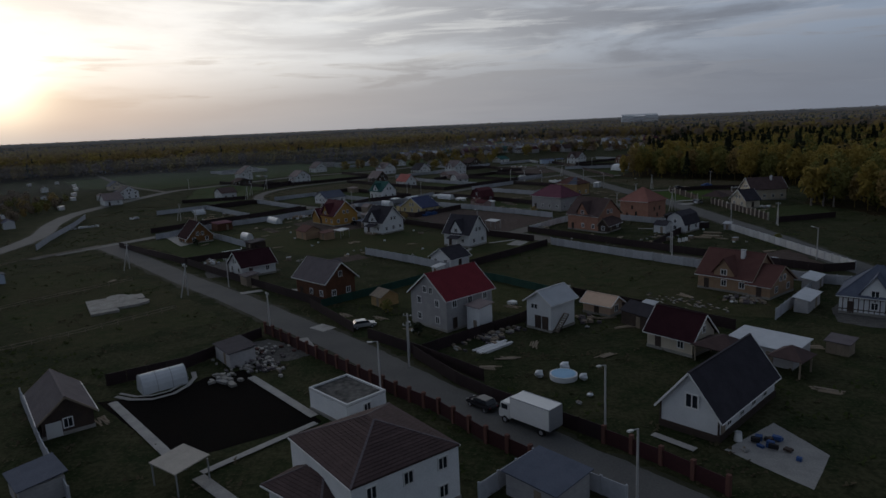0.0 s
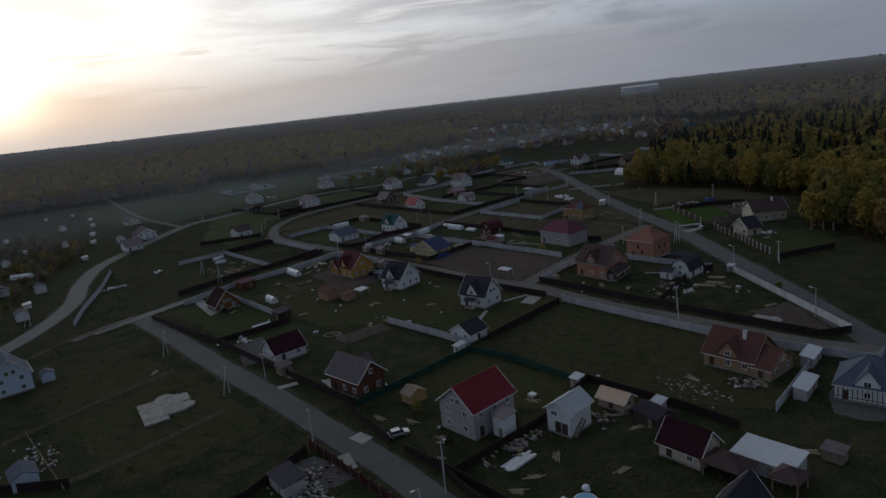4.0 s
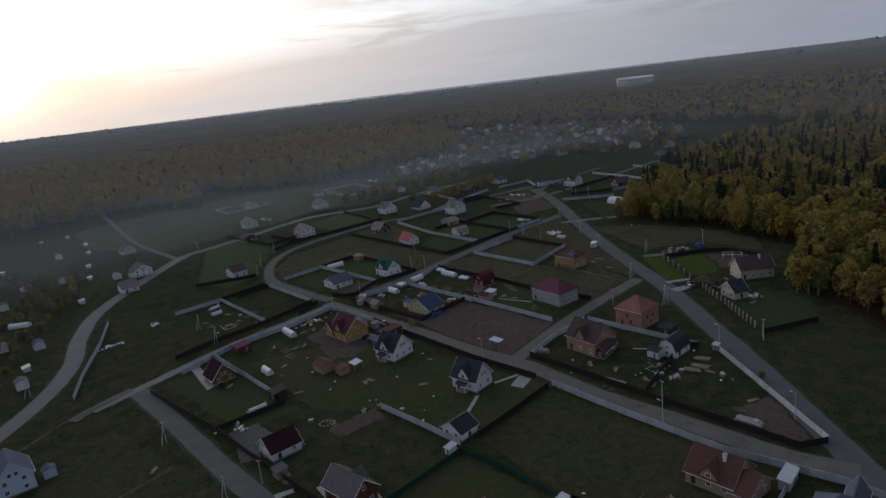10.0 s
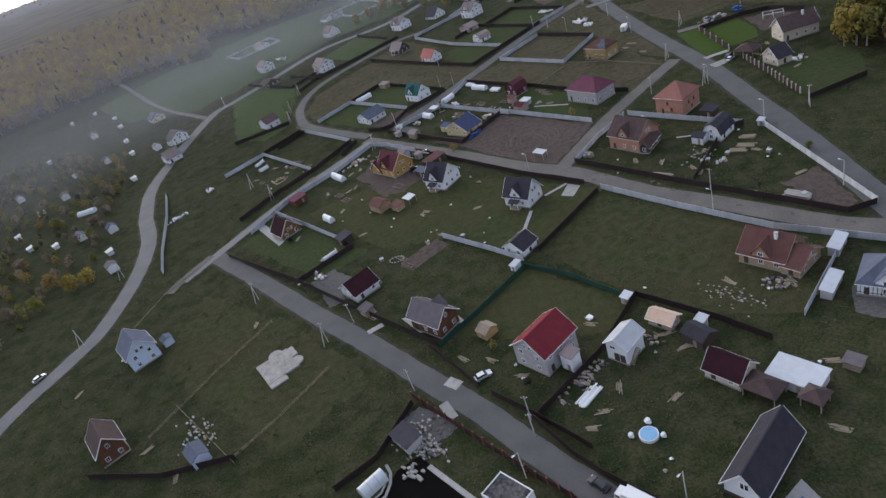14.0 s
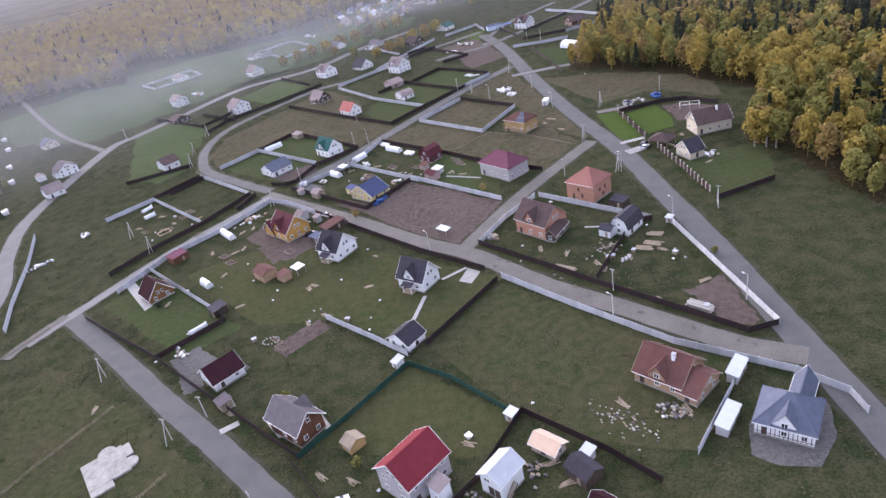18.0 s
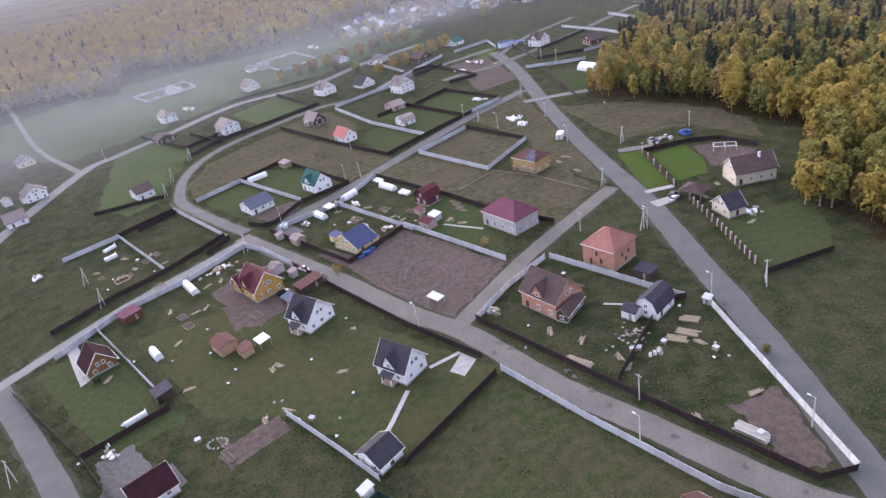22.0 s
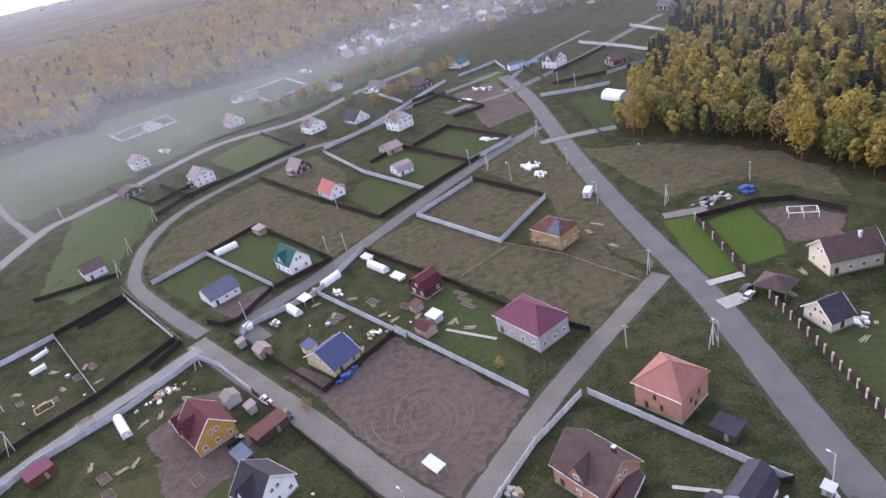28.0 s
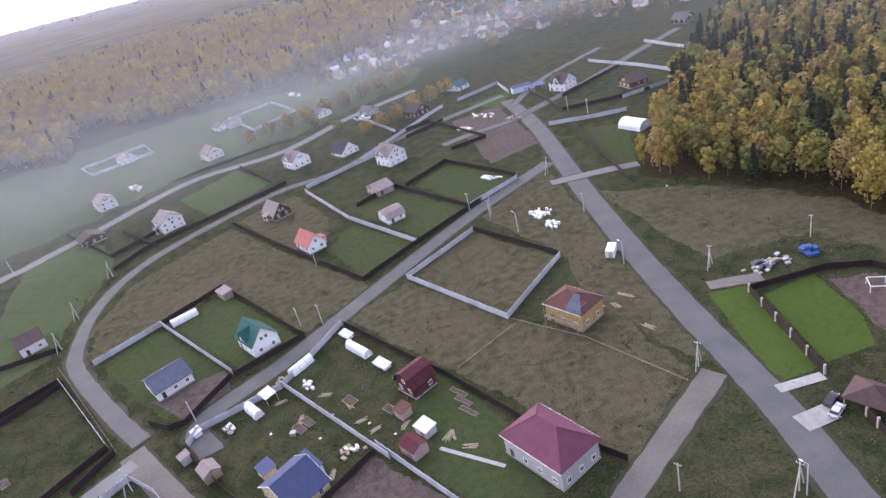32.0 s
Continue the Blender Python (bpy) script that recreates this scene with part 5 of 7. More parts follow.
house(-228.3, 449.5, -50, 10.5, 9.6, 3, 6, "x", cream_wall, slate_roof)
house(-376.0, 767.7, -50, 10.5, 10.5, 3, 6, "x", white_wall, grey_roof)
house(-351.6, 678.1, -50, 10.5, 10.5, 3, 6, "y", white_wall, umber_roof)
# foreground houses
villa = house(-6.7, 54.3, -53, 12.2, 11.4, 5.6, 7.9, "x", white_wall, umber_roof, "hip", storeys=2, over=0.1, courses=0.36)
house(-11.8, 51.4, -40, 7.5, 5.0, 2.9, 4.2, "x", white_wall, umber_roof, "hip", courses=0.36, label="low white porch wing with a brown tiled roof")
house(-12.1, 73.5, -46, 8.1, 5.9, 2.8, 3.1, "x", white_wall, bitumen, "flat", label="flat-roofed white garage with a stained roof", name="garage")
board_shed = house(-49.3, 74.9, -52, 11.6, 5.6, 2.5, 4.8, "x", dark_wall, grey_roof, label="grey board shed with a grey roof and white door", name="shed")
piece("door", "box", white_frame, board_shed, (5.86, -1.55, 1.0), (0.08, 1.7, 1.9))
shed(46.8, 85.9, -49, 9.2, 5.8, 2.5, grey_block, white_metal, "pent", "long block shed with a pale corrugated metal roof")
house(29.1, 111.2, -47, 5.7, 3.8, 2.2, 3.4, "x", tan_metal, tan_metal, label="tan sheet cabin with three dark windows", name="cabin")
shed(34.2, 103.2, -59, 5.7, 4.7, 2.4, dark_wall, dark_roof, "gable")
shed(-11.8, 123.2, -50, 3.5, 4.2, 2.0, raw_timber, wood, "gable")
# fences
dark_fence([(27.1, 201.6), (55.6, 165.8), (82.1, 133.7), (89.4, 134.3)])
light_fence([(30.8, 178.8), (46.0, 158.5), (64.7, 135.3), (76.9, 124.8)])
light_fence([(76.9, 124.8), (84.6, 118.3), (90.5, 109.9), (90.4, 104.2)])
light_fence([(76.9, 124.8), (56.4, 102.7)])
white_fence([(86.5, 189.5), (89.6, 134.6)])
dark_fence([(82.0, 194.5), (75.5, 194.2), (56.2, 167.9)])
light_fence([(7.9, 267.6), (39.6, 230.1)])
light_fence([(52.8, 227.0), (75.5, 201.2), (81.6, 194.6)])
white_fence([(51.2, 226.9), (38.6, 215.3), (27.5, 201.3)])
dark_fence([(7.4, 265.6), (-10.9, 246.4), (-45.0, 283.7)])
light_fence([(-40.5, 281.2), (-39.6, 285.7), (-19.2, 296.7), (-4.9, 321.0)])
dark_fence([(-4.0, 320.7), (14.9, 298.5), (25.0, 287.0), (41.4, 265.5)])
dark_fence([(54.4, 253.3), (59.0, 249.0)])
light_fence([(-19.9, 298.4), (10.8, 263.1)])
light_fence([(-86.7, 330.0), (-69.9, 346.2), (-35.9, 308.7)])
dark_fence([(-69.5, 346.8), (-52.7, 363.6), (-16.0, 319.3), (-34.9, 306.8)])
dark_fence([(-55.3, 293.7), (-48.4, 289.5), (-44.0, 290.3), (-35.5, 307.0)])
dark_fence([(-105.7, 307.7), (-93.2, 322.6)])
dark_fence([(-61.0, 284.5), (-67.1, 272.9)])
picket_line([(-99.9, 332.5), (-61.4, 285.6)])
dark_fence([(-137.3, 336.9), (-105.5, 344.6)])
light_fence([(-113.2, 305.0), (-130.5, 290.5)])
light_fence([(-113.2, 305.0), (-81.0, 266.1)])
dark_fence([(-113.9, 306.5), (-96.0, 324.2)])
light_fence([(-95.2, 323.9), (-64.7, 288.0)])
dark_fence([(-64.0, 287.0), (-80.1, 264.8), (-94.3, 251.7), (-108.3, 234.2)])
light_fence([(-99.7, 219.0), (-86.6, 240.5), (-68.2, 255.3), (-52.8, 273.8), (-44.4, 267.5), (-31.0, 251.9)])
brick_fence([(-31.0, 251.9), (-19.3, 238.1)])
dark_fence([(-18.2, 235.9), (8.6, 203.5), (26.7, 184.7)])
dark_fence([(6.6, 153.6), (29.5, 177.8)])
light_fence([(-21.8, 175.9), (-7.4, 160.8), (1.4, 151.0)])
mesh_fence([(-24.5, 122.5), (-13.1, 132.8), (1.4, 147.2), (11.8, 138.4), (23.7, 123.0)])
light_fence([(-91.8, 231.5), (-60.3, 194.6)])
dark_fence([(-60.2, 194.0), (-53.9, 186.1), (-71.6, 172.8), (-105.7, 205.1)])
dark_fence([(-70.5, 171.7), (-57.6, 157.5), (-38.5, 137.5), (-24.6, 122.9)])
dark_fence([(-26.9, 123.3), (-15.7, 105.3)])
dark_fence([(-12.8, 101.9), (-3.6, 92.1), (5.5, 81.1)])
dark_fence([(-3.3, 92.5), (13.5, 106.8), (26.1, 123.2)])
dark_fence([(26.0, 122.8), (40.5, 107.4), (47.5, 98.0)])
picket_line([(-76.7, 101.7), (-66.4, 112.0), (-55.2, 125.7)])
picket_line([(-104.6, 115.9), (-91.8, 135.7), (-77.6, 154.3)])
picket_line([(-99.8, 125.7), (-76.2, 100.1)])
light_fence([(-134.2, 207.0), (-141.5, 226.6), (-151.8, 260.5), (-162.6, 289.3)])
dark_fence([(-118.1, 106.9), (-95.1, 101.1), (-76.0, 101.5)])
brick_fence([(-31.6, 107.1), (-15.9, 88.5), (-6.3, 77.4), (-0.6, 71.5), (4.7, 63.6), (9.0, 58.9)])
light_fence([(3.3, 52.2), (9.2, 58.2), (16.7, 50.7)])
light_fence([(-58.3, 80.7), (-45.4, 64.6), (-36.7, 54.5)])
dark_fence([(-48.8, 85.2), (-39.5, 91.1), (-31.7, 104.9)])
brick_fence([(17.5, 62.5), (22.1, 57.5), (26.4, 51.6)])
dark_fence([(-4.7, 92.0), (1.7, 80.7), (6.3, 74.4), (17.6, 62.9)])
dark_fence([(-63.0, 423.2), (-26.7, 377.5), (0.8, 345.5), (19.3, 363.7), (61.0, 402.4)])
light_fence([(-32.5, 442.9), (-8.4, 399.6), (19.3, 364.2)])
dark_fence([(-5.6, 410.5), (9.3, 424.9), (40.3, 384.4)])
dark_fence([(15.6, 420.9), (34.3, 439.6), (61.3, 404.3)])
light_fence([(40.8, 384.2), (61.6, 401.2)])
dark_fence([(38.2, 453.9), (55.8, 460.8), (29.3, 508.8), (8.3, 499.2)])
light_fence([(-32.5, 447.7), (-9.9, 465.2), (8.5, 477.9)])
light_fence([(15.5, 340.3), (43.4, 305.6), (63.9, 332.4)])
light_fence([(15.5, 340.3), (39.4, 363.0)])
dark_fence([(39.9, 363.8), (63.6, 333.8)])
tan_fence([(104.0, 294.0), (103.9, 260.9)])
dark_fence([(104.2, 294.5), (125.1, 296.6), (134.7, 293.6), (143.3, 280.7)])
tan_fence([(104.4, 248.0), (104.6, 238.4), (105.0, 228.1), (105.0, 204.5)])
dark_fence([(104.6, 198.7), (126.4, 204.0)])
dark_fence([(87.6, 529.0), (96.6, 474.1), (126.6, 472.8), (140.9, 475.2)])
light_fence([(86.1, 456.7), (107.7, 452.1), (121.8, 451.5)])
dark_fence([(95.9, 444.6), (99.2, 375.6)])
dark_fence([(101.6, 496.9), (141.5, 529.5)])
light_fence([(126.0, 470.8), (165.3, 483.7), (151.6, 517.8), (131.0, 556.1)])
light_fence([(170.4, 571.3), (181.8, 536.3), (216.9, 556.1)])
light_fence([(186.9, 517.2), (194.4, 499.4), (216.3, 519.9), (230.8, 495.4)])
dark_fence([(-110.1, 402.4), (-101.2, 419.7), (-77.5, 436.9), (-45.0, 462.3)])
dark_fence([(-79.3, 507.3), (-53.7, 467.9)])
dark_fence([(-123.7, 446.9), (-96.2, 417.1)])
light_fence([(-118.7, 637.9), (-89.0, 658.8), (-63.2, 612.7), (-87.8, 585.6), (-118.7, 637.9)])
dark_fence([(-159.9, 462.3), (-117.5, 418.1), (-94.0, 446.2)])
light_fence([(-212.2, 592.1), (-177.0, 618.0), (-160.0, 590.9), (-193.2, 567.9), (-212.2, 592.1)])
light_fence([(47.8, 537.8), (74.0, 554.6), (77.3, 529.7)])
light_fence([(38.6, 533.2), (30.0, 522.3), (-7.1, 470.4)])
dark_fence([(16.5, 489.9), (36.9, 504.9)])
light_fence([(-13.6, 553.3), (10.2, 505.0)])
# paths
slab_path([(13.4, 184.4), (21.4, 188.4)], 1.2)
slab_path([(7.7, 177.2), (4.1, 167.5), (1.7, 162.1)], 1.2)
slab_path([(-44.8, 78.9), (-29.0, 61.6)], 1.2)
slab_path([(-45.3, 80.9), (-42.6, 79.6), (-39.6, 79.5), (-37.4, 81.1), (-36.5, 83.9), (-36.6, 86.8), (-37.7, 89.1)], 0.7)
slab_path([(-45.2, 81.9), (-42.4, 80.6), (-40.2, 80.8), (-38.4, 82.1), (-37.6, 84.4), (-37.7, 86.9)], 0.5)
slab_path([(-24.4, 102.9), (-22.1, 97.5)], 2.4)
slab_path([(-23.2, 109.8), (-20.2, 107.1)], 3.0)
slab_path([(-46.4, 149.4), (-43.9, 144.5)], 2.2)
slab_path([(-45.1, 136.4), (-40.8, 138.4)], 2.0)
slab_path([(-25.6, 58.6), (-20.1, 53.3)], 1.4)
slab_path([(26.6, 60.0), (23.3, 63.9)], 1.0)
slab_path([(33.3, 66.0), (41.3, 74.1)], 1.1)
slab_path([(-28.1, 86.1), (-16.1, 72.0)], 1.2)
slab_path([(-25.6, 59.4), (-15.6, 70.2)], 1.0)
slab_path([(93.4, 259.4), (103.4, 260.4)], 2.5)
slab_path([(92.6, 249.2), (99.8, 250.9)], 4.5)
slab_path([(22.1, 262.9), (35.3, 254.1)], 1.0)
slab_path([(61.3, 198.3), (69.4, 195.2)], 0.9)
patch("pavement", paving, [(18.3, 181.7), (21.8, 188.3), (25.3, 184.7), (21.8, 179.1)], 0.05)
patch("pavement", paving, [(29.6, 60.0), (37.6, 65.6), (39.6, 58.0), (34.6, 52.0)], 0.1)
picket_line([(-132.9, 172.4), (-127.6, 189.8), (-117.7, 204.2)], 0.5)
patch("pavement", paving, [(-22.7, 102.9), (-16.7, 103.6), (-16.6, 99.6), (-21.5, 99.9)], 0.1)
# greenhouses and sheds
greenhouse(-40.2, 84.2, 40, 6.1, 3.0, 2.6)
greenhouse(1.4, 305.9, -50, 9.4, 2.6)
greenhouse(-14.9, 304.2, 48, 7.4, 2.6)
greenhouse(-25.3, 289.0, -50, 6.2, 2.6)
greenhouse(-61.9, 346.8, 35, 9.0, 2.6)
greenhouse(-109.2, 286.0, 42, 4.7, 2.0, 1.4)
greenhouse(-113.4, 295.1, 56, 5.4, 1.6, 1.2)
greenhouse(-66.1, 248.4, -54, 9.6, 2.6)
greenhouse(-66.0, 211.8, -52, 5.8, 2.4)
greenhouse(-62.1, 184.1, 39, 5.7, 1.6, 1.4)
greenhouse(-212.9, 300.6, 4, 9.7, 3.6)
greenhouse(118.3, 428.2, -58, 11.9, 8, 4.0, label="large white arched shed at the wood edge")
canopy(16.8, 213.1, -50, 5.0, 2.8, 2.4, white_metal, "white sheet-metal canopy on posts at a bare plot")
canopy(-21.9, 292.8, -50, 4.6, 3.4, 2.4, white_metal, "white sheet-metal canopy on thin posts in a garden")
canopy(-27.0, 57.8, -35, 4.6, 4.0, 2.5, board_roof, "pale canopy over a paved garden corner")
canopy(-33.3, 207.4, -50, 4.2, 3.6, 2.4, white_metal, "white metal roof on posts beside a brown shed")
shed(-44.7, 209.2, -50, 6.5, 5.5, 2.6, brick_wall, brown_roof, "gable")
shed(-37.9, 205.1, -50, 4, 3.4, 2.2, brick_wall, brown_roof, "pent")
shed(-31.6, 269.7, -50, 4.6, 4, 2.3, wood, pale_roof, "gable")
shed(-39.6, 276.1, -50, 2.4, 2.2, 2.0, grey_block, pale_roof, "pent")
shed(-17.0, 265.8, -50, 4, 3, 2.6, yellow_wall, blue_roof, "pent")
shed(16.6, 263.6, -50, 5, 4, 2.6, pink_wall, maroon_roof, "gable")
shed(14.1, 276.1, -50, 3, 3, 2.2, pink_wall, brown_roof, "pent")
shed(19.3, 268.9, -50, 4, 3, 2.0, grey_block, white_metal, "pent")
shed(-82.4, 236.0, 48, 6, 4.5, 2.6, log_wall, purple_roof, "pent")
shed(-57.4, 192.0, -50, 4.5, 4.5, 2.4, dark_wall, dark_roof, "pent")
shed(-36.5, 250.3, -50, 4, 4, 2.5, grey_block, pale_roof, "gable")
shed(-30.0, 245.0, -50, 2.6, 2.2, 2.2, grey_block, pale_roof, "pent")
shed(-23.3, 235.7, 45, 9, 4.0, 2.5, dark_wall, brown_roof, "pent")
shed(-28.4, 227.9, -50, 5.5, 3, 2.2, dark_wall, slate_roof, "pent")
shed(-7.0, 265.1, -50, 7, 2.5, 2.2, blue_wall, blue_roof, "pent")
shed(23.4, 121.6, -50, 2.0, 2.0, 2.1, grey_block, white_metal, "pent")
shed(-1.1, 148.0, -50, 1.8, 2.6, 1.8, white_wall, white_metal, "pent")
shed(36.2, 107.1, -50, 2.0, 2.0, 2.3, grey_block, white_metal, "pent")
shed(73.1, 121.5, 47, 6.5, 2.3, 2.2, grey_block, white_metal, "pent")
shed(65.0, 108.7, 47, 7.5, 2.3, 2.2, grey_block, white_metal, "pent")
shed(86.1, 190.9, -50, 1.7, 1.5, 1.8, grey_block, white_metal, "pent")
shed(66.8, 191.1, -50, 4, 4, 2.4, white_wall, dark_roof, "gable")
shed(-39.5, 285.2, -50, 2.5, 2, 1.2, white_wall, white_metal, "pent")
shed(-2.9, 314.9, -50, 4.5, 2.0, 0.7, white_wall, white_metal, "pent")
shed(8.3, 297.1, -50, 5, 2.2, 0.7, white_wall, white_metal, "pent")
shed(-50.0, 357.0, -50, 6, 3.5, 2.4, wood, pale_roof, "pent")
shed(76.1, 208.3, -50, 5, 4, 2.4, dark_wall, dark_roof, "pent")
shed(-32.8, 94.0, -52, 6.5, 4, 2.3, grey_block, dark_roof, "pent", "grey block shed beside a heap of rubble")
shed(-86.5, 104.6, -50, 6, 4.5, 2.4, blue_wall, slate_roof, "gable")
shed(-114.2, 158.3, -50, 3.2, 3.2, 2.3, blue_wall, slate_roof, "gable")
shed(6.3, 104.7, -50, 3.2, 3, 4.2, white_wall, pale_roof, "pent", "tall white annex beside the red-roofed house")
shed(-45.7, 145.7, -50, 3.5, 3, 2.2, wood, grey_roof, "pent")
shed(57.5, 86.3, -50, 3, 2.4, 1.8, wood, grey_roof, "pent")
shed(9.8, 52.8, -48, 6, 5, 2.4, grey_block, slate_roof, "pent")
shed(-41.2, 56.7, -45, 5, 4, 2.2, grey_block, slate_roof, "pent")
shed(-199.6, 267.2, -50, 5.0, 4.2, 2.8, white_wall, slate_roof, "gable")
shed(-182.3, 266.1, -50, 5.0, 4.2, 2.8, white_wall, blue_roof, "gable")
shed(-237.8, 382.1, -50, 5.0, 4.2, 2.8, white_wall, grey_roof, "gable")
shed(-198.0, 331.2, -50, 3.6, 2.6, 1.6, white_wall, white_metal, "pent")
shed(-200.6, 377.1, -50, 5.0, 4.2, 2.8, white_wall, pale_roof, "gable")
shed(-190.8, 377.3, -50, 5.0, 4.2, 2.8, white_wall, grey_roof, "gable")
shed(-186.8, 388.3, -50, 3.6, 2.6, 1.6, white_wall, white_metal, "pent")
shed(-321.0, 537.3, -50, 3.6, 2.6, 1.6, white_wall, white_metal, "pent")
shed(-337.3, 526.2, -50, 3.6, 2.6, 1.6, white_wall, white_metal, "pent")
shed(-282.2, 456.1, -50, 5.0, 4.2, 2.8, white_wall, pale_roof, "gable")
shed(-263.5, 462.2, -50, 3.6, 2.6, 1.6, white_wall, white_metal, "pent")
shed(-282.9, 494.9, -50, 3.6, 2.6, 1.6, white_wall, white_metal, "pent")
shed(-239.0, 416.1, -50, 3.6, 2.6, 1.6, white_wall, white_metal, "pent")
shed(-220.6, 382.6, -50, 3.6, 2.6, 1.6, white_wall, white_metal, "pent")
shed(-303.1, 424.2, -50, 3.6, 2.6, 1.6, white_wall, white_metal, "pent")
shed(-256.0, 372.0, -50, 3.6, 2.6, 1.6, white_wall, white_metal, "pent")
shed(-243.9, 335.7, -50, 5.0, 4.2, 2.8, white_wall, grey_roof, "gable")
shed(-249.8, 293.5, -50, 3.6, 2.6, 1.6, white_wall, white_metal, "pent")
shed(-230.7, 272.5, -50, 3.6, 2.6, 1.6, white_wall, white_metal, "pent")
shed(-212.9, 266.2, -50, 3.6, 2.6, 1.6, white_wall, white_metal, "pent")
shed(-172.2, 240.7, -50, 3.6, 2.6, 1.6, white_wall, white_metal, "pent")
shed(-163.2, 223.6, -50, 5.0, 4.2, 2.8, white_wall, grey_roof, "gable")
shed(-286.2, 357.3, -50, 5.0, 4.2, 2.8, white_wall, grey_roof, "gable")
shed(-252.1, 321.7, -50, 5.0, 4.2, 2.8, white_wall, dark_roof, "gable")
shed(-467.0, 735.1, -50, 3.6, 2.6, 1.6, white_wall, white_metal, "pent")
shed(-498.3, 764.4, -50, 5.0, 4.2, 2.8, white_wall, pale_roof, "gable")
shed(-525.6, 758.0, -50, 5.0, 4.2, 2.8, white_wall, grey_roof, "gable")
shed(-537.1, 941.7, -50, 5.0, 4.2, 2.8, white_wall, pale_roof, "gable")
shed(-380.8, 782.5, -50, 5.0, 4.2, 2.8, white_wall, grey_roof, "gable")
shed(-338.1, 712.2, -50, 5.0, 4.2, 2.8, white_wall, grey_roof, "gable")
shed(-363.4, 706.5, -50, 5.0, 4.2, 2.8, white_wall, pale_roof, "gable")
gazebo(107.0, 250.4, -50, 8.0, 7.0, 2.7, 4.9, umber_roof, "brown hipped carport roof on posts beside the road")
gazebo(47.1, 80.0, -50, 4.0, 4.0, 2.4, 3.8, umber_roof)
gazebo(40.0, 84.9, -50, 6.5, 5.0, 2.4, 4.0, umber_roof)
gate_house = shed(84.5, 527.0, 10, 11.0, 4.0, 3.2, blue_wall, blue_roof, "pent", "bright blue sheet-metal gatehouse at the end of the road")
canopy(93.5, 521.0, 10, 7.0, 4.5, 3.4, blue_tarp, "bright blue canopy on posts beside the gatehouse")
# lamps and poles
lamp_post(-8.4, 78.0, 220)
lamp_post(18.6, 66.4, 220)
lamp_post(17.7, 50.8, 220)
lamp_post(87.6, 145.9, 130)
lamp_post(54.8, 149.0, 130)
lamp_post(11.2, 202.9, 130)
lamp_post(87.8, 192.6, 130)
lamp_post(85.3, 233.9, 130)
lamp_post(80.1, 320.2, 130)
lamp_post(54.5, 355.0, 130)
power_pole(-5.1, 87.3, 71, legs=1)
power_pole(-85.5, 169.4, 71, legs=2)
power_pole(-57.1, 137.3, 65, legs=2)
power_pole(-49.8, 143.0, 75, legs=1)
power_pole(-5.3, 92.2, 75, legs=1)
power_pole(-31.4, 109.4, 40, legs=1)
power_pole(103.3, 195.2, 70, legs=3)
power_pole(100.4, 308.9, 50, legs=3)
power_pole(81.8, 271.2, 51, legs=3)
power_pole(84.6, 235.1, 40, legs=3)
power_pole(58.7, 161.2, 40, legs=1)
power_pole(65.6, 240.0, 45, legs=1)
power_pole(-18.0, 365.0, 40, legs=1)
power_pole(-110.5, 267.6, 65, legs=2)
power_pole(99.0, 473.3, 65, legs=1)
power_pole(106.1, 461.8, 40, legs=1)
power_pole(73.8, 399.6, 46, legs=2)
power_pole(78.3, 359.5, 75, legs=1)
power_pole(130.0, 312.8, 50, legs=1)
power_pole(-41.4, 290.6, 40, legs=1)
power_pole(-18.1, 325.6, 40, legs=1)
power_pole(-11.1, 324.5, 55, legs=1)
power_pole(-108.7, 397.5, 40, legs=2)
power_pole(-108.7, 365.8, 60, legs=2)
power_pole(-105.2, 345.2, 70, legs=2)
power_pole(-50.9, 270.1, 55, legs=2)
power_pole(-168.1, 426.0, 70, legs=1)
power_pole(40.1, 382.1, 70, legs=1)
power_pole(47.5, 374.7, 45, legs=1)
power_pole(46.8, 371.5, 76, legs=1)
power_pole(-154.1, 213.9, 40, legs=2)
power_pole(-151.1, 171.1, 55, legs=2)
power_pole(-96.5, 248.6, 70, legs=2)
# vehicles
truck(9.9, 67.0, 134)
car(4.8, 72.6, 128, car_black, "black hatchback parked on the asphalt road", 0.13)
car(-14.3, 108.1, 20, car_silver, "silver car parked on grass beside the grey house", 0.02)
car(-26.7, 247.5, -48, car_white, "white and dark car parked by the maroon fence", 0.13)
car(-19.9, 240.3, -48, car_black, "dark car parked by the maroon fence", 0.13)
car(100.1, 250.2, 40, car_silver, "silver car parked on the paved drive", 0.06)
car(100.8, 253.2, 40, car_black, "dark car parked on the paved drive", 0.06)
car(-32.0, 234.4, 40, car_black, "dark car parked beside the ochre house", 0.02)
car(-160.8, 157.5, 55, car_silver, "silver car standing on the outer asphalt road", 0.13)
car(111.6, 304.9, 20, car_black, "dark car beside a heap of goods", 0.02)
# heaps
pile("block_pile", 63.8, 364.6, 3.5, 3, 22, [white_wall, car_white], (1.1, 0.8, 0.8), "white wrapped building blocks on pallets in a field", "block pile", -60, 0.8)
pile("block_pile", 65.9, 354.5, 2.8, 2.5, 14, [white_wall, car_white], (1.1, 0.8, 0.8), "white wrapped building blocks on pallets in a field", "block pile", -60, 0.8)
pile("rubble_pile", -28.7, 91.1, 6, 3, 80, [old_concrete, paving, grey_roof], (0.7, 0.4, 0.25), "heap of broken concrete and stones", "rubble", -50, 1.4)
pile("rubble_pile", -31.9, 85.9, 3, 2, 20, [old_concrete, paving], (0.9, 0.6, 0.3), "scatter of broken concrete slabs", "rubble", -50, 0.8)
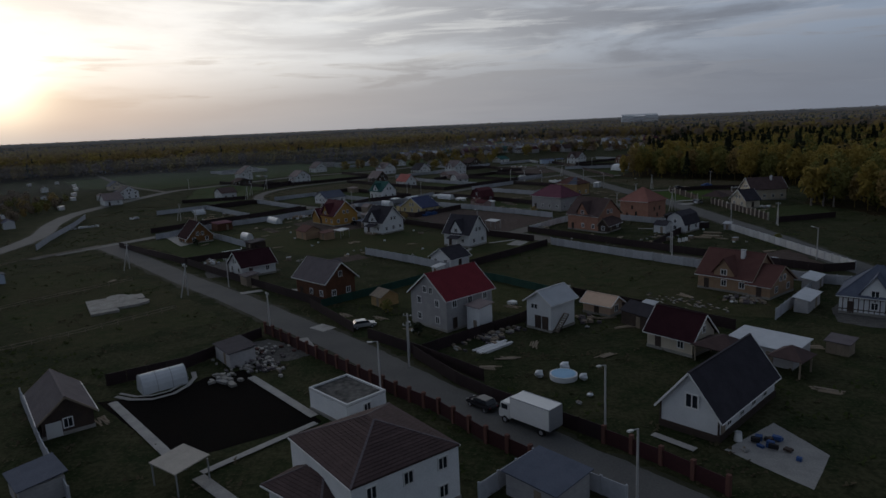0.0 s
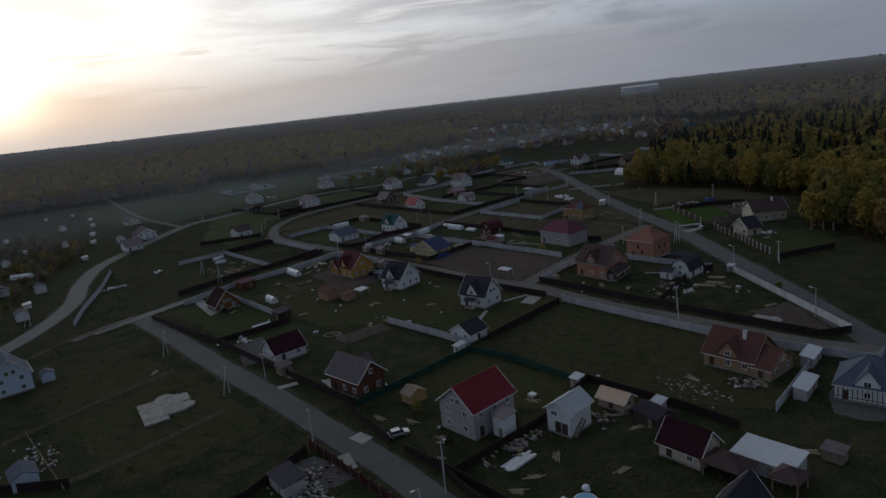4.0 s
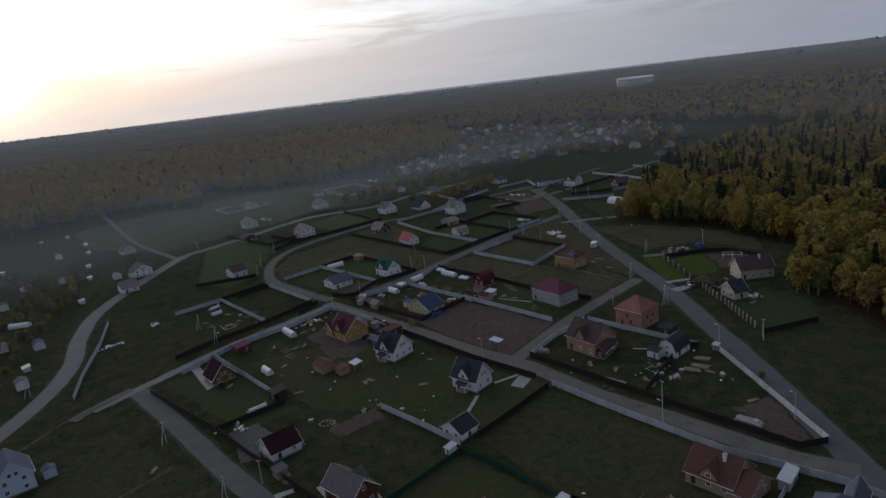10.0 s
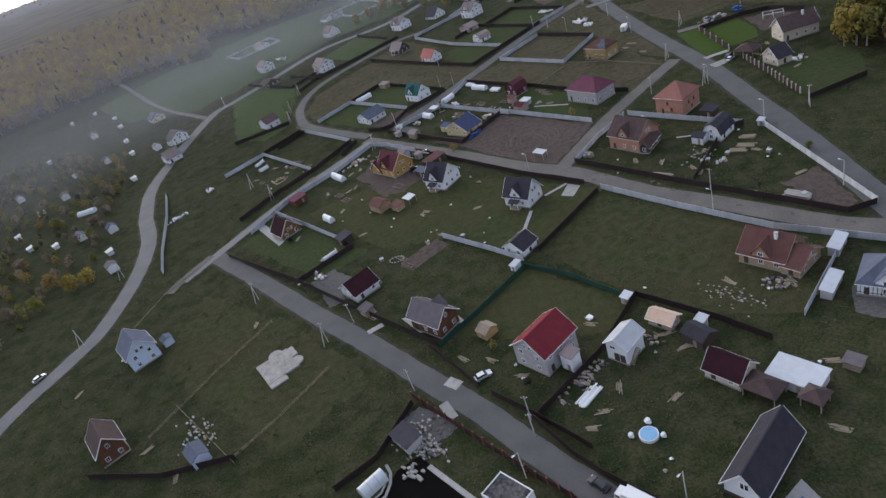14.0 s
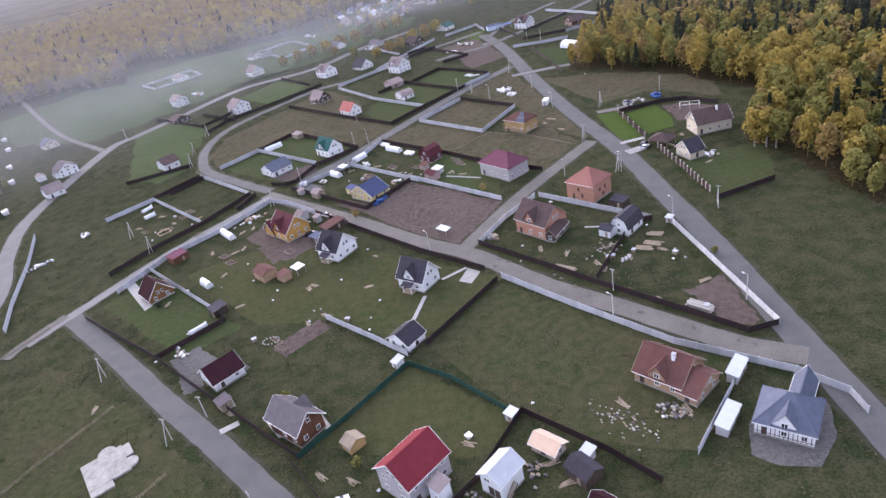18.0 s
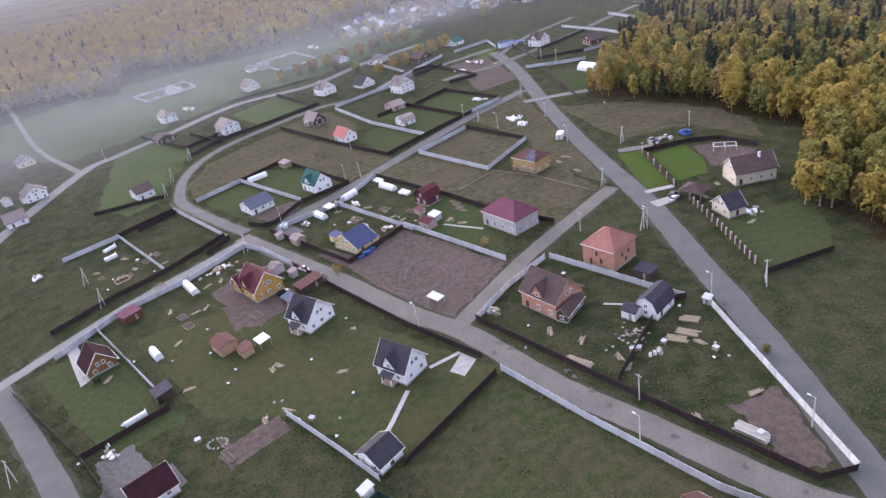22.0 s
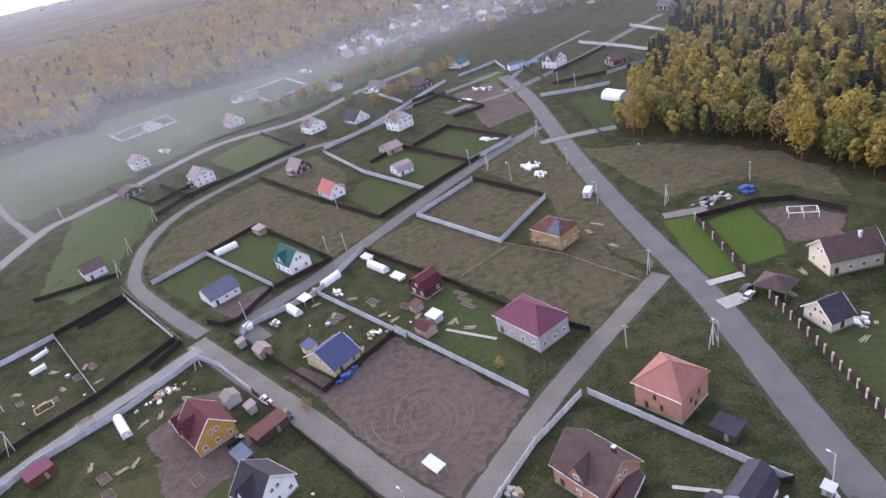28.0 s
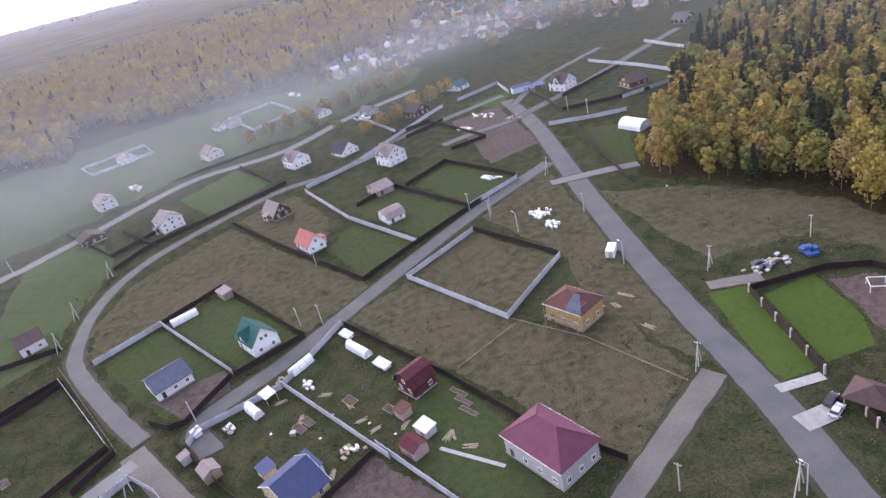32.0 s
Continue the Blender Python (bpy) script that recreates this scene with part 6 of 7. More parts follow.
pile("building_debris", 56.4, 114.7, 4, 2.4, 44, [old_concrete, wood, grey_roof], (0.7, 0.45, 0.35), "stacked blocks and boards beside the brown-roofed house", "debris", -50, 0.8)
pile("building_debris", 45.9, 114.7, 8, 4, 70, [old_concrete, wood, grey_roof, old_concrete], (0.5, 0.3, 0.1), "scattered blocks and boards on rough grass", "debris", -50, 0.2)
pile("building_debris", 64.5, 182.7, 4, 5, 50, [old_concrete, grey_roof, wood], (0.6, 0.45, 0.15), "grey slabs and boards scattered on a building plot", "debris", -50, 0.5)
pile("building_debris", 8.4, 100.2, 2.2, 7, 70, [old_concrete, wood, grey_roof, wood], (0.8, 0.45, 0.3), "stacked boards, blocks and sheets along a fence", "debris", -48, 0.5)
pile("building_debris", 25.2, 106.8, 2.5, 2.5, 14, [wood, grey_roof], (0.9, 0.5, 0.4), "boards and barrels beside the white barn", "debris", -50, 0.8)
pile("building_debris", 113.8, 304.1, 7, 2.4, 46, [paving, concrete, slate_roof, wood], (1.1, 0.8, 0.5), "stacks of building goods at the lane end", "debris", 15, 1.2)
pile("building_debris", 125.5, 305.6, 2.4, 1.8, 9, [blue_tarp], (1.8, 1.4, 0.9), "goods under a blue tarpaulin", "tarpaulin heap", 15, 1.6)
pile("building_debris", 58.6, 497.7, 7, 4, 24, [fresh_wood, wood, white_wall], (1.6, 0.9, 0.6), "building timber and goods by the road end", "debris", -50, 0.8)
pile("building_debris", 71.5, 481.3, 4, 3, 14, [concrete, wood], (1.3, 0.8, 0.8), "stacked goods by the road end", "debris", -50, 0.8)
pile("block_pile", 50.5, 409.3, 5, 2.0, 14, [white_wall], (3.0, 0.5, 0.4), "white building panels stacked on grass", "block pile", -50, 0.8)
pile("building_debris", 46.3, 481.5, 5, 3, 20, [white_wall, concrete], (1.5, 0.8, 0.5), "white goods stacked inside a fenced plot", "debris", -50, 0.8)
pile("garden_clutter", -58.7, 260.3, 6, 2.5, 36, [white_wall, concrete, wood, brick_wall], (0.9, 0.6, 0.5), "garden clutter and boards behind the ochre house", "clutter", 35, 0.8)
pile("garden_clutter", -7.2, 207.4, 1, 1, 6, [wood], (0.9,0.6,0.4), "weathered boards on the lawn", "clutter", -50, 0.8)
pile("garden_clutter", -11.9, 295.0, 3, 1.5, 14, [wood, white_wall], (1.0, 0.6, 0.5), "garden boards and boxes beside a greenhouse", "clutter", -50, 0.8)
pile("tarpaulin_heap", -5.3, 251.4, 3.6, 0.9, 14, [blue_tarp], (1.6, 1.0, 0.8), "goods under a bright blue tarpaulin beside the yellow house", "tarpaulin heap", 48, 0.9)
pile("garden_clutter", -30.4, 284.6, 3, 2, 16, [white_wall, wood], (0.9, 0.7, 0.6), "white boxes and barrels in a garden", "clutter", -50, 0.8)
pile("garden_clutter", 1.6, 267.8, 3, 2, 14, [fresh_wood, white_wall, wood], (1.2, 0.7, 0.4), "sawn boards beside the yellow cottage", "clutter", -50, 0.8)
pile("garden_clutter", -90.1, 113.6, 8, 4, 60, [old_concrete, wood, concrete], (0.6, 0.4, 0.3), "scattered stones and boards on a rough plot", "clutter", -50, 0.6)
pile("garden_clutter", -29.6, 95.1, 5, 6, 60, [old_concrete, paving, grey_roof, brown_roof], (0.6, 0.4, 0.25), "heap of stones, bricks and slabs by the road", "rubble", -50, 0.9)
pile("garden_clutter", -63.9, 172.7, 3, 2, 20, [white_wall, concrete, wood], (0.9, 0.6, 0.5), "white boxes and barrels on a gravel yard", "clutter", -50, 0.8)
pile("garden_clutter", 32.1, 203.7, 3, 1.5, 16, [paving, fresh_wood], (1.3, 0.9, 0.8), "pallets of pale brick beside the gate", "brick pallets", -50, 1.0)
pile("garden_clutter", 118.3, 232.7, 5, 4, 22, [white_wall, concrete, wood], (1.2, 0.7, 0.5), "garden goods and boards on a lawn", "clutter", -50, 0.2)
pile("garden_clutter", -19.7, 300.0, 2, 2, 8, [wood], (1,.6,.4), "garden boards under a canopy", "clutter", -50, 0.8)
pile("garden_clutter", -135.7, 279.8, 3, 2, 20, [white_wall, concrete, dark_wall], (1.2, 0.8, 0.6), "heap of goods and a small wreck on grass", "clutter", -50, 0.8)
pile("garden_clutter", -145.9, 257.4, 2, 4, 18, [white_wall, concrete], (1.2, 0.8, 0.6), "goods stacked along the outer road", "clutter", -50, 0.8)
pile("garden_clutter", -144.4, 516.2, 9, 3, 26, [white_wall, concrete, wood], (1.8, 1.2, 0.8), "building goods on a far misty plot", "debris", -50, 0.8)
pile("garden_clutter", -11.7, 551.7, 8, 4, 16, [white_wall, concrete], (2.0, 1.2, 0.8), "building goods on a far meadow", "debris", -50, 0.8)
pile("garden_clutter", -72.7, 667.3, 9, 4, 14, [white_wall, concrete], (2.4, 1.4, 1.0), "building goods on a far meadow", "debris", -50, 0.8)
boards(76.8, 180.7, -35, 9, 5.5)
boards(73.7, 179.0, -30, 8, 5)
boards(79.6, 185.6, -28, 8, 5)
boards(76.3, 146.8, -50, 20, 7, "stack of weathered concrete beams on bare soil", old_concrete)
boards(49.2, 176.6, -42, 10, 7, "stack of weathered boards along a fence", wood)
boards(7.8, 94.8, 42, 6, 7, "stack of white panels on bare soil", white_wall)
boards(76.3, 305.1, -40, 2, 5)
pile("rubbish", 13.5, 118.4, 1.2, 0.8, 3, [white_wall, concrete], (1.6, 1.2, 0.4), "pale bench and boards on the lawn", "bench", -50, 0.8)
patch("pavement", gravel, [(68.3, 107.3), (65.5, 100.3), (68.8, 96.6), (75.3, 94.7), (82.2, 100.5), (86.2, 110.6), (74.1, 112.7)], 0.3)
patch("bare_plot", bare_soil, [(-23.7, 256.7), (-19.0, 260.7), (-6.5, 248.8), (-11.0, 243.8)], 1.4)
patch("bare_plot", bare_soil, [(-58.3, 303.8), (-38.8, 311.1), (-34.9, 301.2), (-44.3, 291.5)], 0.8)
patch("bare_plot", bare_soil, [(-58.1, 242.1), (-51.5, 257.5), (-36.4, 255.3), (-33.8, 231.9), (-40.6, 221.7)], 2.2)
patch("bare_plot", bare_soil, [(-46.9, 224.0), (-39.0, 230.3), (-40.3, 220.8), (-44.2, 216.6)], 1)
loose("bag", -99.9, 259.4, 106)
loose("bag", -39.5, 198.1, 148)
loose("bag", -25.9, 181.5, 55)
loose("bag", -23.9, 181.6, 37)
loose("box", -15.3, 173.0, 150)
loose("bag", -60.5, 194.4, 100)
loose("box", -42.7, 172.3, 15)
loose("bag", -49.1, 208.0, 100)
loose("bag", -74.5, 211.7, 8)
loose("bag", -8.8, 166.0, 40)
loose("pallet", -27.4, 196.8, 140)
loose("bag", -26.9, 176.4, 10)
loose("bag", -85.5, 267.5, 110)
loose("box", -95.8, 278.9, 162)
loose("pallet", -92.4, 282.8, 100)
loose("pallet", -83.7, 273.3, 40)
loose("bag", -49.6, 259.2, 15)
loose("pallet", -51.1, 256.2, 165)
loose("pallet", -55.9, 261.2, 160)
loose("pallet", -56.6, 251.1, 90)
loose("pallet", -60.6, 248.9, 45)
loose("pallet", -60.3, 232.4, 40)
loose("pallet", -57.4, 234.3, 80)
loose("pallet", -69.6, 235.6, 110)
loose("bag", -9.9, 213.5, 0)
loose("bag", 58.4, 180.0, 135)
loose("bag", 56.5, 179.1, 91)
loose("barrel", 65.7, 174.5, 128)
loose("barrel", 66.9, 174.9, 20)
loose("barrel", 68.1, 175.8, 33)
loose("box", 70.3, 178.3, 47)
loose("bag", 79.1, 191.6, 100)
loose("bag", 81.2, 175.0, 95)
loose("box", 80.5, 172.9, 121)
loose("bag", 82.1, 169.7, 131)
loose("box", 62.5, 177.6, 178)
loose("box", 64.0, 177.6, 60)
loose("pallet", 59.7, 172.1, 65)
loose("pallet", 68.2, 153.2, 95)
loose("box", 77.7, 146.1, 24)
loose("pallet", 82.2, 157.5, 15)
loose("bag", 40.3, 194.5, 20)
loose("bag", -60.0, 207.5, 75)
loose("bag", -8.5, 171.7, 65)
loose("pallet", 14.3, 95.1, 75)
loose("pallet", 9.6, 89.7, 0)
loose("pallet", 13.2, 117.0, 145)
loose("pallet", -12.0, 113.1, 135)
loose("bag", -6.4, 109.4, 110)
loose("pallet", -5.5, 105.5, 160)
loose("bag", 28.7, 125.1, 70)
loose("pallet", 24.2, 89.0, 40)
loose("pallet", 55.3, 88.8, 160)
loose("pallet", -27.3, 175.7, 95)
loose("bag", -18.6, 173.6, 128)
loose("bag", -5.9, 179.9, 122)
loose("pallet", -22.1, 177.8, 145)
loose("bag", -65.1, 183.0, 30)
loose("bag", -66.9, 176.4, 155)
loose("box", -13.1, 277.5, 170)
loose("pallet", -6.7, 289.9, 175)
loose("bag", -3.7, 281.5, 35)
loose("pallet", 3.7, 277.3, 15)
loose("pallet", 7.3, 273.3, 25)
loose("bag", -19.1, 279.2, 130)
loose("bag", 12.1, 270.1, 170)
loose("pallet", 29.0, 261.7, 165)
loose("pallet", 25.0, 266.3, 90)
loose("pallet", 76.7, 289.1, 130)
loose("pallet", 71.9, 301.0, 110)
loose("bag", 108.7, 363.9, 130)
loose("pallet", 117.1, 256.3, 90)
loose("bag", 110.1, 252.1, 25)
loose("barrel", 31.9, 61.9, 90)
loose("bag", 31.6, 59.5, 145)
pile("yard_goods", 34.9, 60.6, 3, 2, 12, [rubber, blue_tarp, dark_wall], (0.7, 0.5, 0.4), "dark goods heaped on a paved yard", "clutter", -50, 0.8)
loose("bag", 18.8, 74.9, 10)
loose("bag", 16.9, 72.6, 155)
loose("pallet", 6.6, 86.0, 170)
loose("pallet", -43.4, 73.4, 135)
loose("pallet", -25.8, 89.6, 130)
loose("pallet", -77.5, 204.1, 75)
loose("pallet", -61.1, 216.3, 60)
loose("bag", -53.4, 221.0, 150)
loose("bag", -40.2, 192.6, 170)
loose("pallet", -28.8, 195.3, 110)
loose("bag", -18.3, 196.5, 150)
loose("pallet", -9.3, 189.3, 0)
loose("pallet", -51.2, 193.2, 20)
loose("bag", -72.4, 210.7, 50)
loose("pallet", 45.2, 190.8, 85)
loose("bag", 37.9, 185.5, 115)
loose("pallet", 51.9, 184.8, 65)
loose("pallet", 58.8, 176.0, 100)
loose("bag", 68.1, 182.7, 95)
loose("pallet", 68.3, 175.5, 75)
loose("pallet", 78.3, 176.3, 120)
loose("bag", 78.9, 170.2, 50)
loose("pallet", -12.0, 282.1, 90)
loose("bag", -6.1, 274.0, 160)
loose("pallet", 0.3, 283.8, 120)
loose("bag", 5.8, 275.6, 10)
loose("pallet", -18.5, 290.9, 20)
loose("pallet", 14.3, 272.6, 60)
loose("pallet", 24.0, 266.2, 50)
loose("pallet", -2.0, 261.7, 80)
loose("pallet", -102.9, 283.3, 155)
loose("pallet", -95.0, 272.9, 140)
loose("pallet", -110.5, 274.9, 170)
loose("bag", -101.0, 267.1, 60)
loose("pallet", 109.8, 248.1, 100)
loose("bag", 113.2, 241.6, 10)
loose("pallet", 116.3, 235.6, 100)
loose("pallet", 115.0, 227.1, 30)
loose("pallet", 28.6, 107.6, 10)
loose("pallet", 30.7, 102.2, 10)
loose("bag", 24.4, 102.5, 65)
loose("pallet", 47.2, 119.7, 110)
loose("bag", 53.8, 113.7, 40)
loose("pallet", 59.2, 114.8, 95)
loose("pallet", 62.7, 109.1, 60)
loose("pallet", -53.0, 157.5, 80)
loose("pallet", -44.1, 142.9, 130)
loose("bag", -71.6, 171.7, 20)
loose("pallet", -83.3, 155.3, 80)
loose("pallet", -18.9, 116.2, 130)
loose("bag", -5.3, 104.5, 70)
loose("pallet", -139.5, 143.6, 80)
loose("bag", -129.6, 155.3, 40)
loose("pallet", -91.5, 100.0, 100)
loose("pallet", -103.7, 111.9, 40)
loose("bag", 52.7, 89.3, 40)
loose("pallet", 48.2, 73.5, 140)
# slab
SLAB_AT = (-71.2, 131.7)
POOL_AT = (16.5, 81.2)
CONTAINER_AT = (78.5, 327.3)
GOAL_AT = (132.2, 284.1)
# woods and trees
RIGHT_EDGE = [(102.3, 380.0), (128.5, 355.4), (145.6, 332.1), (157.5, 306.5), (164.8, 291.9), (154.0, 265.6), (133.5, 236.9), (140.1, 227.1), (142.4, 176.7)]
LEFT_EDGE = [(-310.0, 644.1), (-235.8, 621.3), (-278.4, 738.5), (-190.8, 693.6), (-102.2, 701.2), (-35.5, 782.7), (19.1, 815.7)]
HALL_AT = (541.3, 1815.5)
tree(-190.8, 222.8, 6, 3.2, amber_leaf, "amber autumn tree standing on rough grass", n=420, size=0.6)
tree(-177.2, 214.8, 7, 3.5, gold_leaf, "golden autumn tree standing on rough grass", n=420, size=0.6)
tree(-171.1, 218.1, 6, 3, gold_leaf, "golden autumn tree standing on rough grass", n=420, size=0.6)
tree(-309.4, 375.1, 8, 3.5, bare_twig, "leafless autumn tree standing on rough grass", n=420, size=0.6)
tree(-312.8, 398.2, 8, 3.5, lime_leaf, "yellow-green autumn tree standing on rough grass", n=420, size=0.6)
tree(-201.8, 317.1, 5, 2.6, lime_leaf, "yellow-green autumn tree standing on rough grass", n=420, size=0.6)
tree(-197.0, 291.6, 4, 2.4, bare_twig, "leafless autumn tree standing on rough grass", n=420, size=0.6)
tree(-225.5, 292.3, 5, 2.6, lime_leaf, "yellow-green autumn tree standing on rough grass", n=420, size=0.6)
tree(-220.5, 249.8, 6, 3, bare_twig, "leafless autumn tree standing on rough grass", n=420, size=0.6)
tree(-235.5, 252.1, 7, 3.5, lime_leaf, "yellow-green autumn tree standing on rough grass", n=420, size=0.6)
tree(-187.9, 205.8, 6, 3, lime_leaf, "yellow-green autumn tree standing on rough grass", n=420, size=0.6)
tree(-199.1, 203.0, 6, 3, bare_twig, "leafless autumn tree standing on rough grass", n=420, size=0.6)
tree(-6.3, 514.8, 7, 4, gold_leaf, "golden autumn tree standing on rough grass", n=420, size=0.6)
tree(3.4, 521.3, 8, 4.5, amber_leaf, "amber autumn tree standing on rough grass", n=420, size=0.6)
tree(11.7, 529.5, 8, 4.5, amber_leaf, "amber autumn tree standing on rough grass", n=420, size=0.6)
tree(22.1, 541.6, 9, 5, gold_leaf, "golden autumn tree standing on rough grass", n=420, size=0.6)
tree(33.0, 551.6, 9, 5, amber_leaf, "amber autumn tree standing on rough grass", n=420, size=0.6)
tree(42.6, 563.7, 9, 5, gold_leaf, "golden autumn tree standing on rough grass", n=420, size=0.6)
tree(86.4, 663.8, 10, 5, gold_leaf, "golden autumn tree standing on rough grass", n=700, size=0.7)
tree(154.2, 700.9, 12, 6, amber_leaf, "amber autumn tree standing on rough grass", n=700, size=0.7)
tree(-41.2, 557.5, 6, 3.5, amber_leaf, "amber autumn tree standing on rough grass", n=420, size=0.6)
tree(-24.7, 535.9, 6, 3.5, lime_leaf, "yellow-green autumn tree standing on rough grass", n=420, size=0.6)
tree(-290.3, 666.0, 12, 7, gold_leaf, "golden autumn tree standing on rough grass", n=700, size=0.7)
tree(-279.9, 677.5, 12, 7, amber_leaf, "amber autumn tree standing on rough grass", n=700, size=0.7)
tree(-306.7, 667.9, 11, 6, gold_leaf, "golden autumn tree standing on rough grass", n=700, size=0.7)
tree(-327.4, 713.2, 11, 6, gold_leaf, "golden autumn tree standing on rough grass", n=700, size=0.7)
tree(134.0, 231.8, 14, 4, gold_leaf, "golden autumn tree standing on rough grass", n=700, size=0.7)
tree(136.9, 229.2, 15, 4, gold_leaf, "golden autumn tree standing on rough grass", n=700, size=0.7)
tree(139.2, 226.8, 14, 4, lime_leaf, "yellow-green autumn tree standing on rough grass", n=700, size=0.7)
tree(140.6, 242.9, 15, 4, lime_leaf, "yellow-green autumn tree standing on rough grass", n=700, size=0.7)
tree(145.1, 241.2, 16, 4.2, gold_leaf, "golden autumn tree standing on rough grass", n=700, size=0.7)
tree(-29.6, 144.0, 2.2, 1.2, lime_leaf, "yellow-green garden shrub standing on rough grass", n=150, size=0.3)
tree(-79.9, 203.1, 2, 1, fir_leaf, "small dark garden shrub standing on rough grass", n=150, size=0.3)
tree(-14.8, 241.3, 3, 1.6, amber_leaf, "amber garden shrub standing on rough grass", n=150, size=0.3)
tree(34.6, 242.6, 2.4, 1.5, amber_leaf, "amber garden shrub standing on rough grass", n=150, size=0.3)
tree(-10.7, 117.0, 2.2, 1.3, lime_leaf, "yellow-green garden shrub standing on rough grass", n=150, size=0.3)
tree(-4.3, 102.1, 2.2, 0.9, fir_leaf, "small dark garden shrub standing on rough grass", n=150, size=0.3)
tree(90.2, 169.1, 2, 1, lime_leaf, "yellow-green garden shrub standing on rough grass", n=150, size=0.3)
for x, y, h, r, mat, what in ((-84, 560, 6, 3.6, gold_leaf, "golden"), (-72, 566, 7, 4.2, amber_leaf, "amber"), (-61, 571, 8, 4.6, amber_leaf, "amber"), (-49, 577, 8, 4.8, gold_leaf, "golden"), (-37, 586, 9, 5.0, amber_leaf, "amber"), (-25, 595, 9, 5.0, amber_leaf, "amber"), (-13, 604, 9, 5.2, bare_twig, "leafless"), (-1, 614, 9, 5.0, amber_leaf, "amber"), (12, 625, 10, 5.4, gold_leaf, "golden")):
    tree(x, y, h, r, mat, what + " autumn tree in a row beside the meadow", n=320, size=1.0)
FAR_EDGE = [(-54.1, 663.9), (-12.7, 664.4), (38.4, 685.0), (87.0, 698.4), (112.8, 742.1), (68.5, 832.8), (-1.5, 796.7), (-64.0, 749.4)]
# beds, tracks and stains
raised_bed(-11.9, 279.1, -48, 4, 2)
raised_bed(-10.0, 280.9, -48, 4, 2)
raised_bed(0.3, 285.5, -48, 4, 2.5)
raised_bed(10.6, 279.1, -48, 3.5, 2)
raised_bed(27.6, 279.9, -48, 5, 1.2)
raised_bed(28.5, 276.4, -48, 5, 1.2)
raised_bed(29.3, 272.7, -48, 5, 1.2)
raised_bed(-38.6, 224.2, -48, 4, 2.5)
raised_bed(-60.4, 225.0, -48, 4, 2.5)
raised_bed(-64.0, 230.8, -48, 4, 2.5)
raised_bed(-35.9, 170.0, -48, 5, 1.2)
raised_bed(-34.0, 165.7, -48, 5, 1.2)
raised_bed(-89.7, 282.3, -48, 4, 2)
raised_bed(-92.3, 277.4, -48, 4, 2)
raised_bed(-95.0, 268.0, -48, 3, 2)
raised_bed(-106.6, 269.8, -48, 3, 2)
play_frame(-96.7, 265.2, 38, tan_metal, "low orange timber frame of a garden play corner")
play_frame(-78.7, 253.8, 38, wood, "low weathered timber frame in a garden")
RING_AT = (-37.6, 170.5)
picket_line([(44.2, 305.2), (60.9, 290.4), (77.8, 267.4)], 0.5)
picket_line([(45.2, 302.5), (28.2, 289.1)], 0.5)
patch("bare_plot", bare_soil, [(123.3, 291.7), (133.4, 291.4), (141.1, 279.2), (136.5, 272.1), (122.3, 269.7)])
patch("bare_plot", bare_soil, [(-37.1, 167.9), (-24.0, 176.6), (-20.3, 171.4), (-32.9, 160.8)])
patch("bare_plot", bare_soil, [(41.7, 500.9), (67.6, 507.1), (79.1, 437.7), (54.0, 424.6)])
patch("field", rough_field, [(-114.6, 145.5), (-107.6, 181.6), (-79.5, 158.3), (-61.9, 141.4), (-43.1, 117.7), (-55.6, 107.2), (-64.8, 100.1), (-89.6, 124.6)], 3)
patch("yard", gravel, [(-66.4, 170.6), (-59.6, 175.6), (-52.9, 167.9), (-54.0, 155.1), (-58.9, 153.0)])
patch("yard", gravel, [(-37.9, 97.3), (-30.0, 104.6), (-20.5, 95.5), (-28.3, 90.1)])
patch("pavement", paving, [(-35.4, 139.0), (-30.0, 130.6), (-17.2, 130.3), (-21.8, 138.7)], 0.1)
patch("pavement", gravel, [(-54.4, 159.4), (-49.0, 152.4), (-41.8, 160.0), (-47.4, 166.7)], 0.1)
patch("pavement", paving, [(-100.0, 225.5), (-85.0, 202.9), (-83.1, 205.8), (-96.3, 226.0)], 0.1)
TRACKS = [(-1.5, 234.4), (8.2, 242.9), (21.2, 233.2), (23.7, 221.9), (14.4, 214.9), (6.8, 226.7), (11.5, 236.1), (19.3, 225.7)]
STAINS = [(51.9, 160.9), (61.9, 149.1), (49.5, 166.3), (78.5, 131.6), (81.1, 129.4), (71.5, 139.0), (34.4, 186.3), (31.7, 189.5), (45.8, 174.3), (46.9, 171.9), (89.6, 189.1), (29.9, 185.6)]
barn_half, barn_side = 3.25, 2.60
timbered_half, timbered_side = 5.15, 5.00
chalet_half, chalet_side = 8.00, 3.35

# slab foundation with rounded bays
bm = bmesh.new()
for dx, dy, sx, sy, sz in ((0, 0, 9.6, 10.4, 0.56), (-2.2, -6.0, 5.2, 3, 0.5), (5.3, 2.4, 2.4, 4.6, 0.5)):
    bmesh.ops.create_cube(bm, size=1, matrix=Matrix.Translation((dx, dy, sz / 2)) @ Matrix.Diagonal((sx, sy, sz, 1)))
for dx, dy, r in ((1.4, 5.3, 2.1), (5.0, -2.6, 1.9)):
    bmesh.ops.create_cone(bm, cap_ends=True, segments=20, radius1=r, radius2=r, depth=0.53, matrix=Matrix.Translation((dx, dy, 0.264)))
slab = part("foundation_slab", bm, old_concrete)
slab.matrix_world = pose(*SLAB_AT, 0, 0, 0, 33)
tagged(slab, "abandoned concrete house foundation with rounded bays on grass", "foundation")

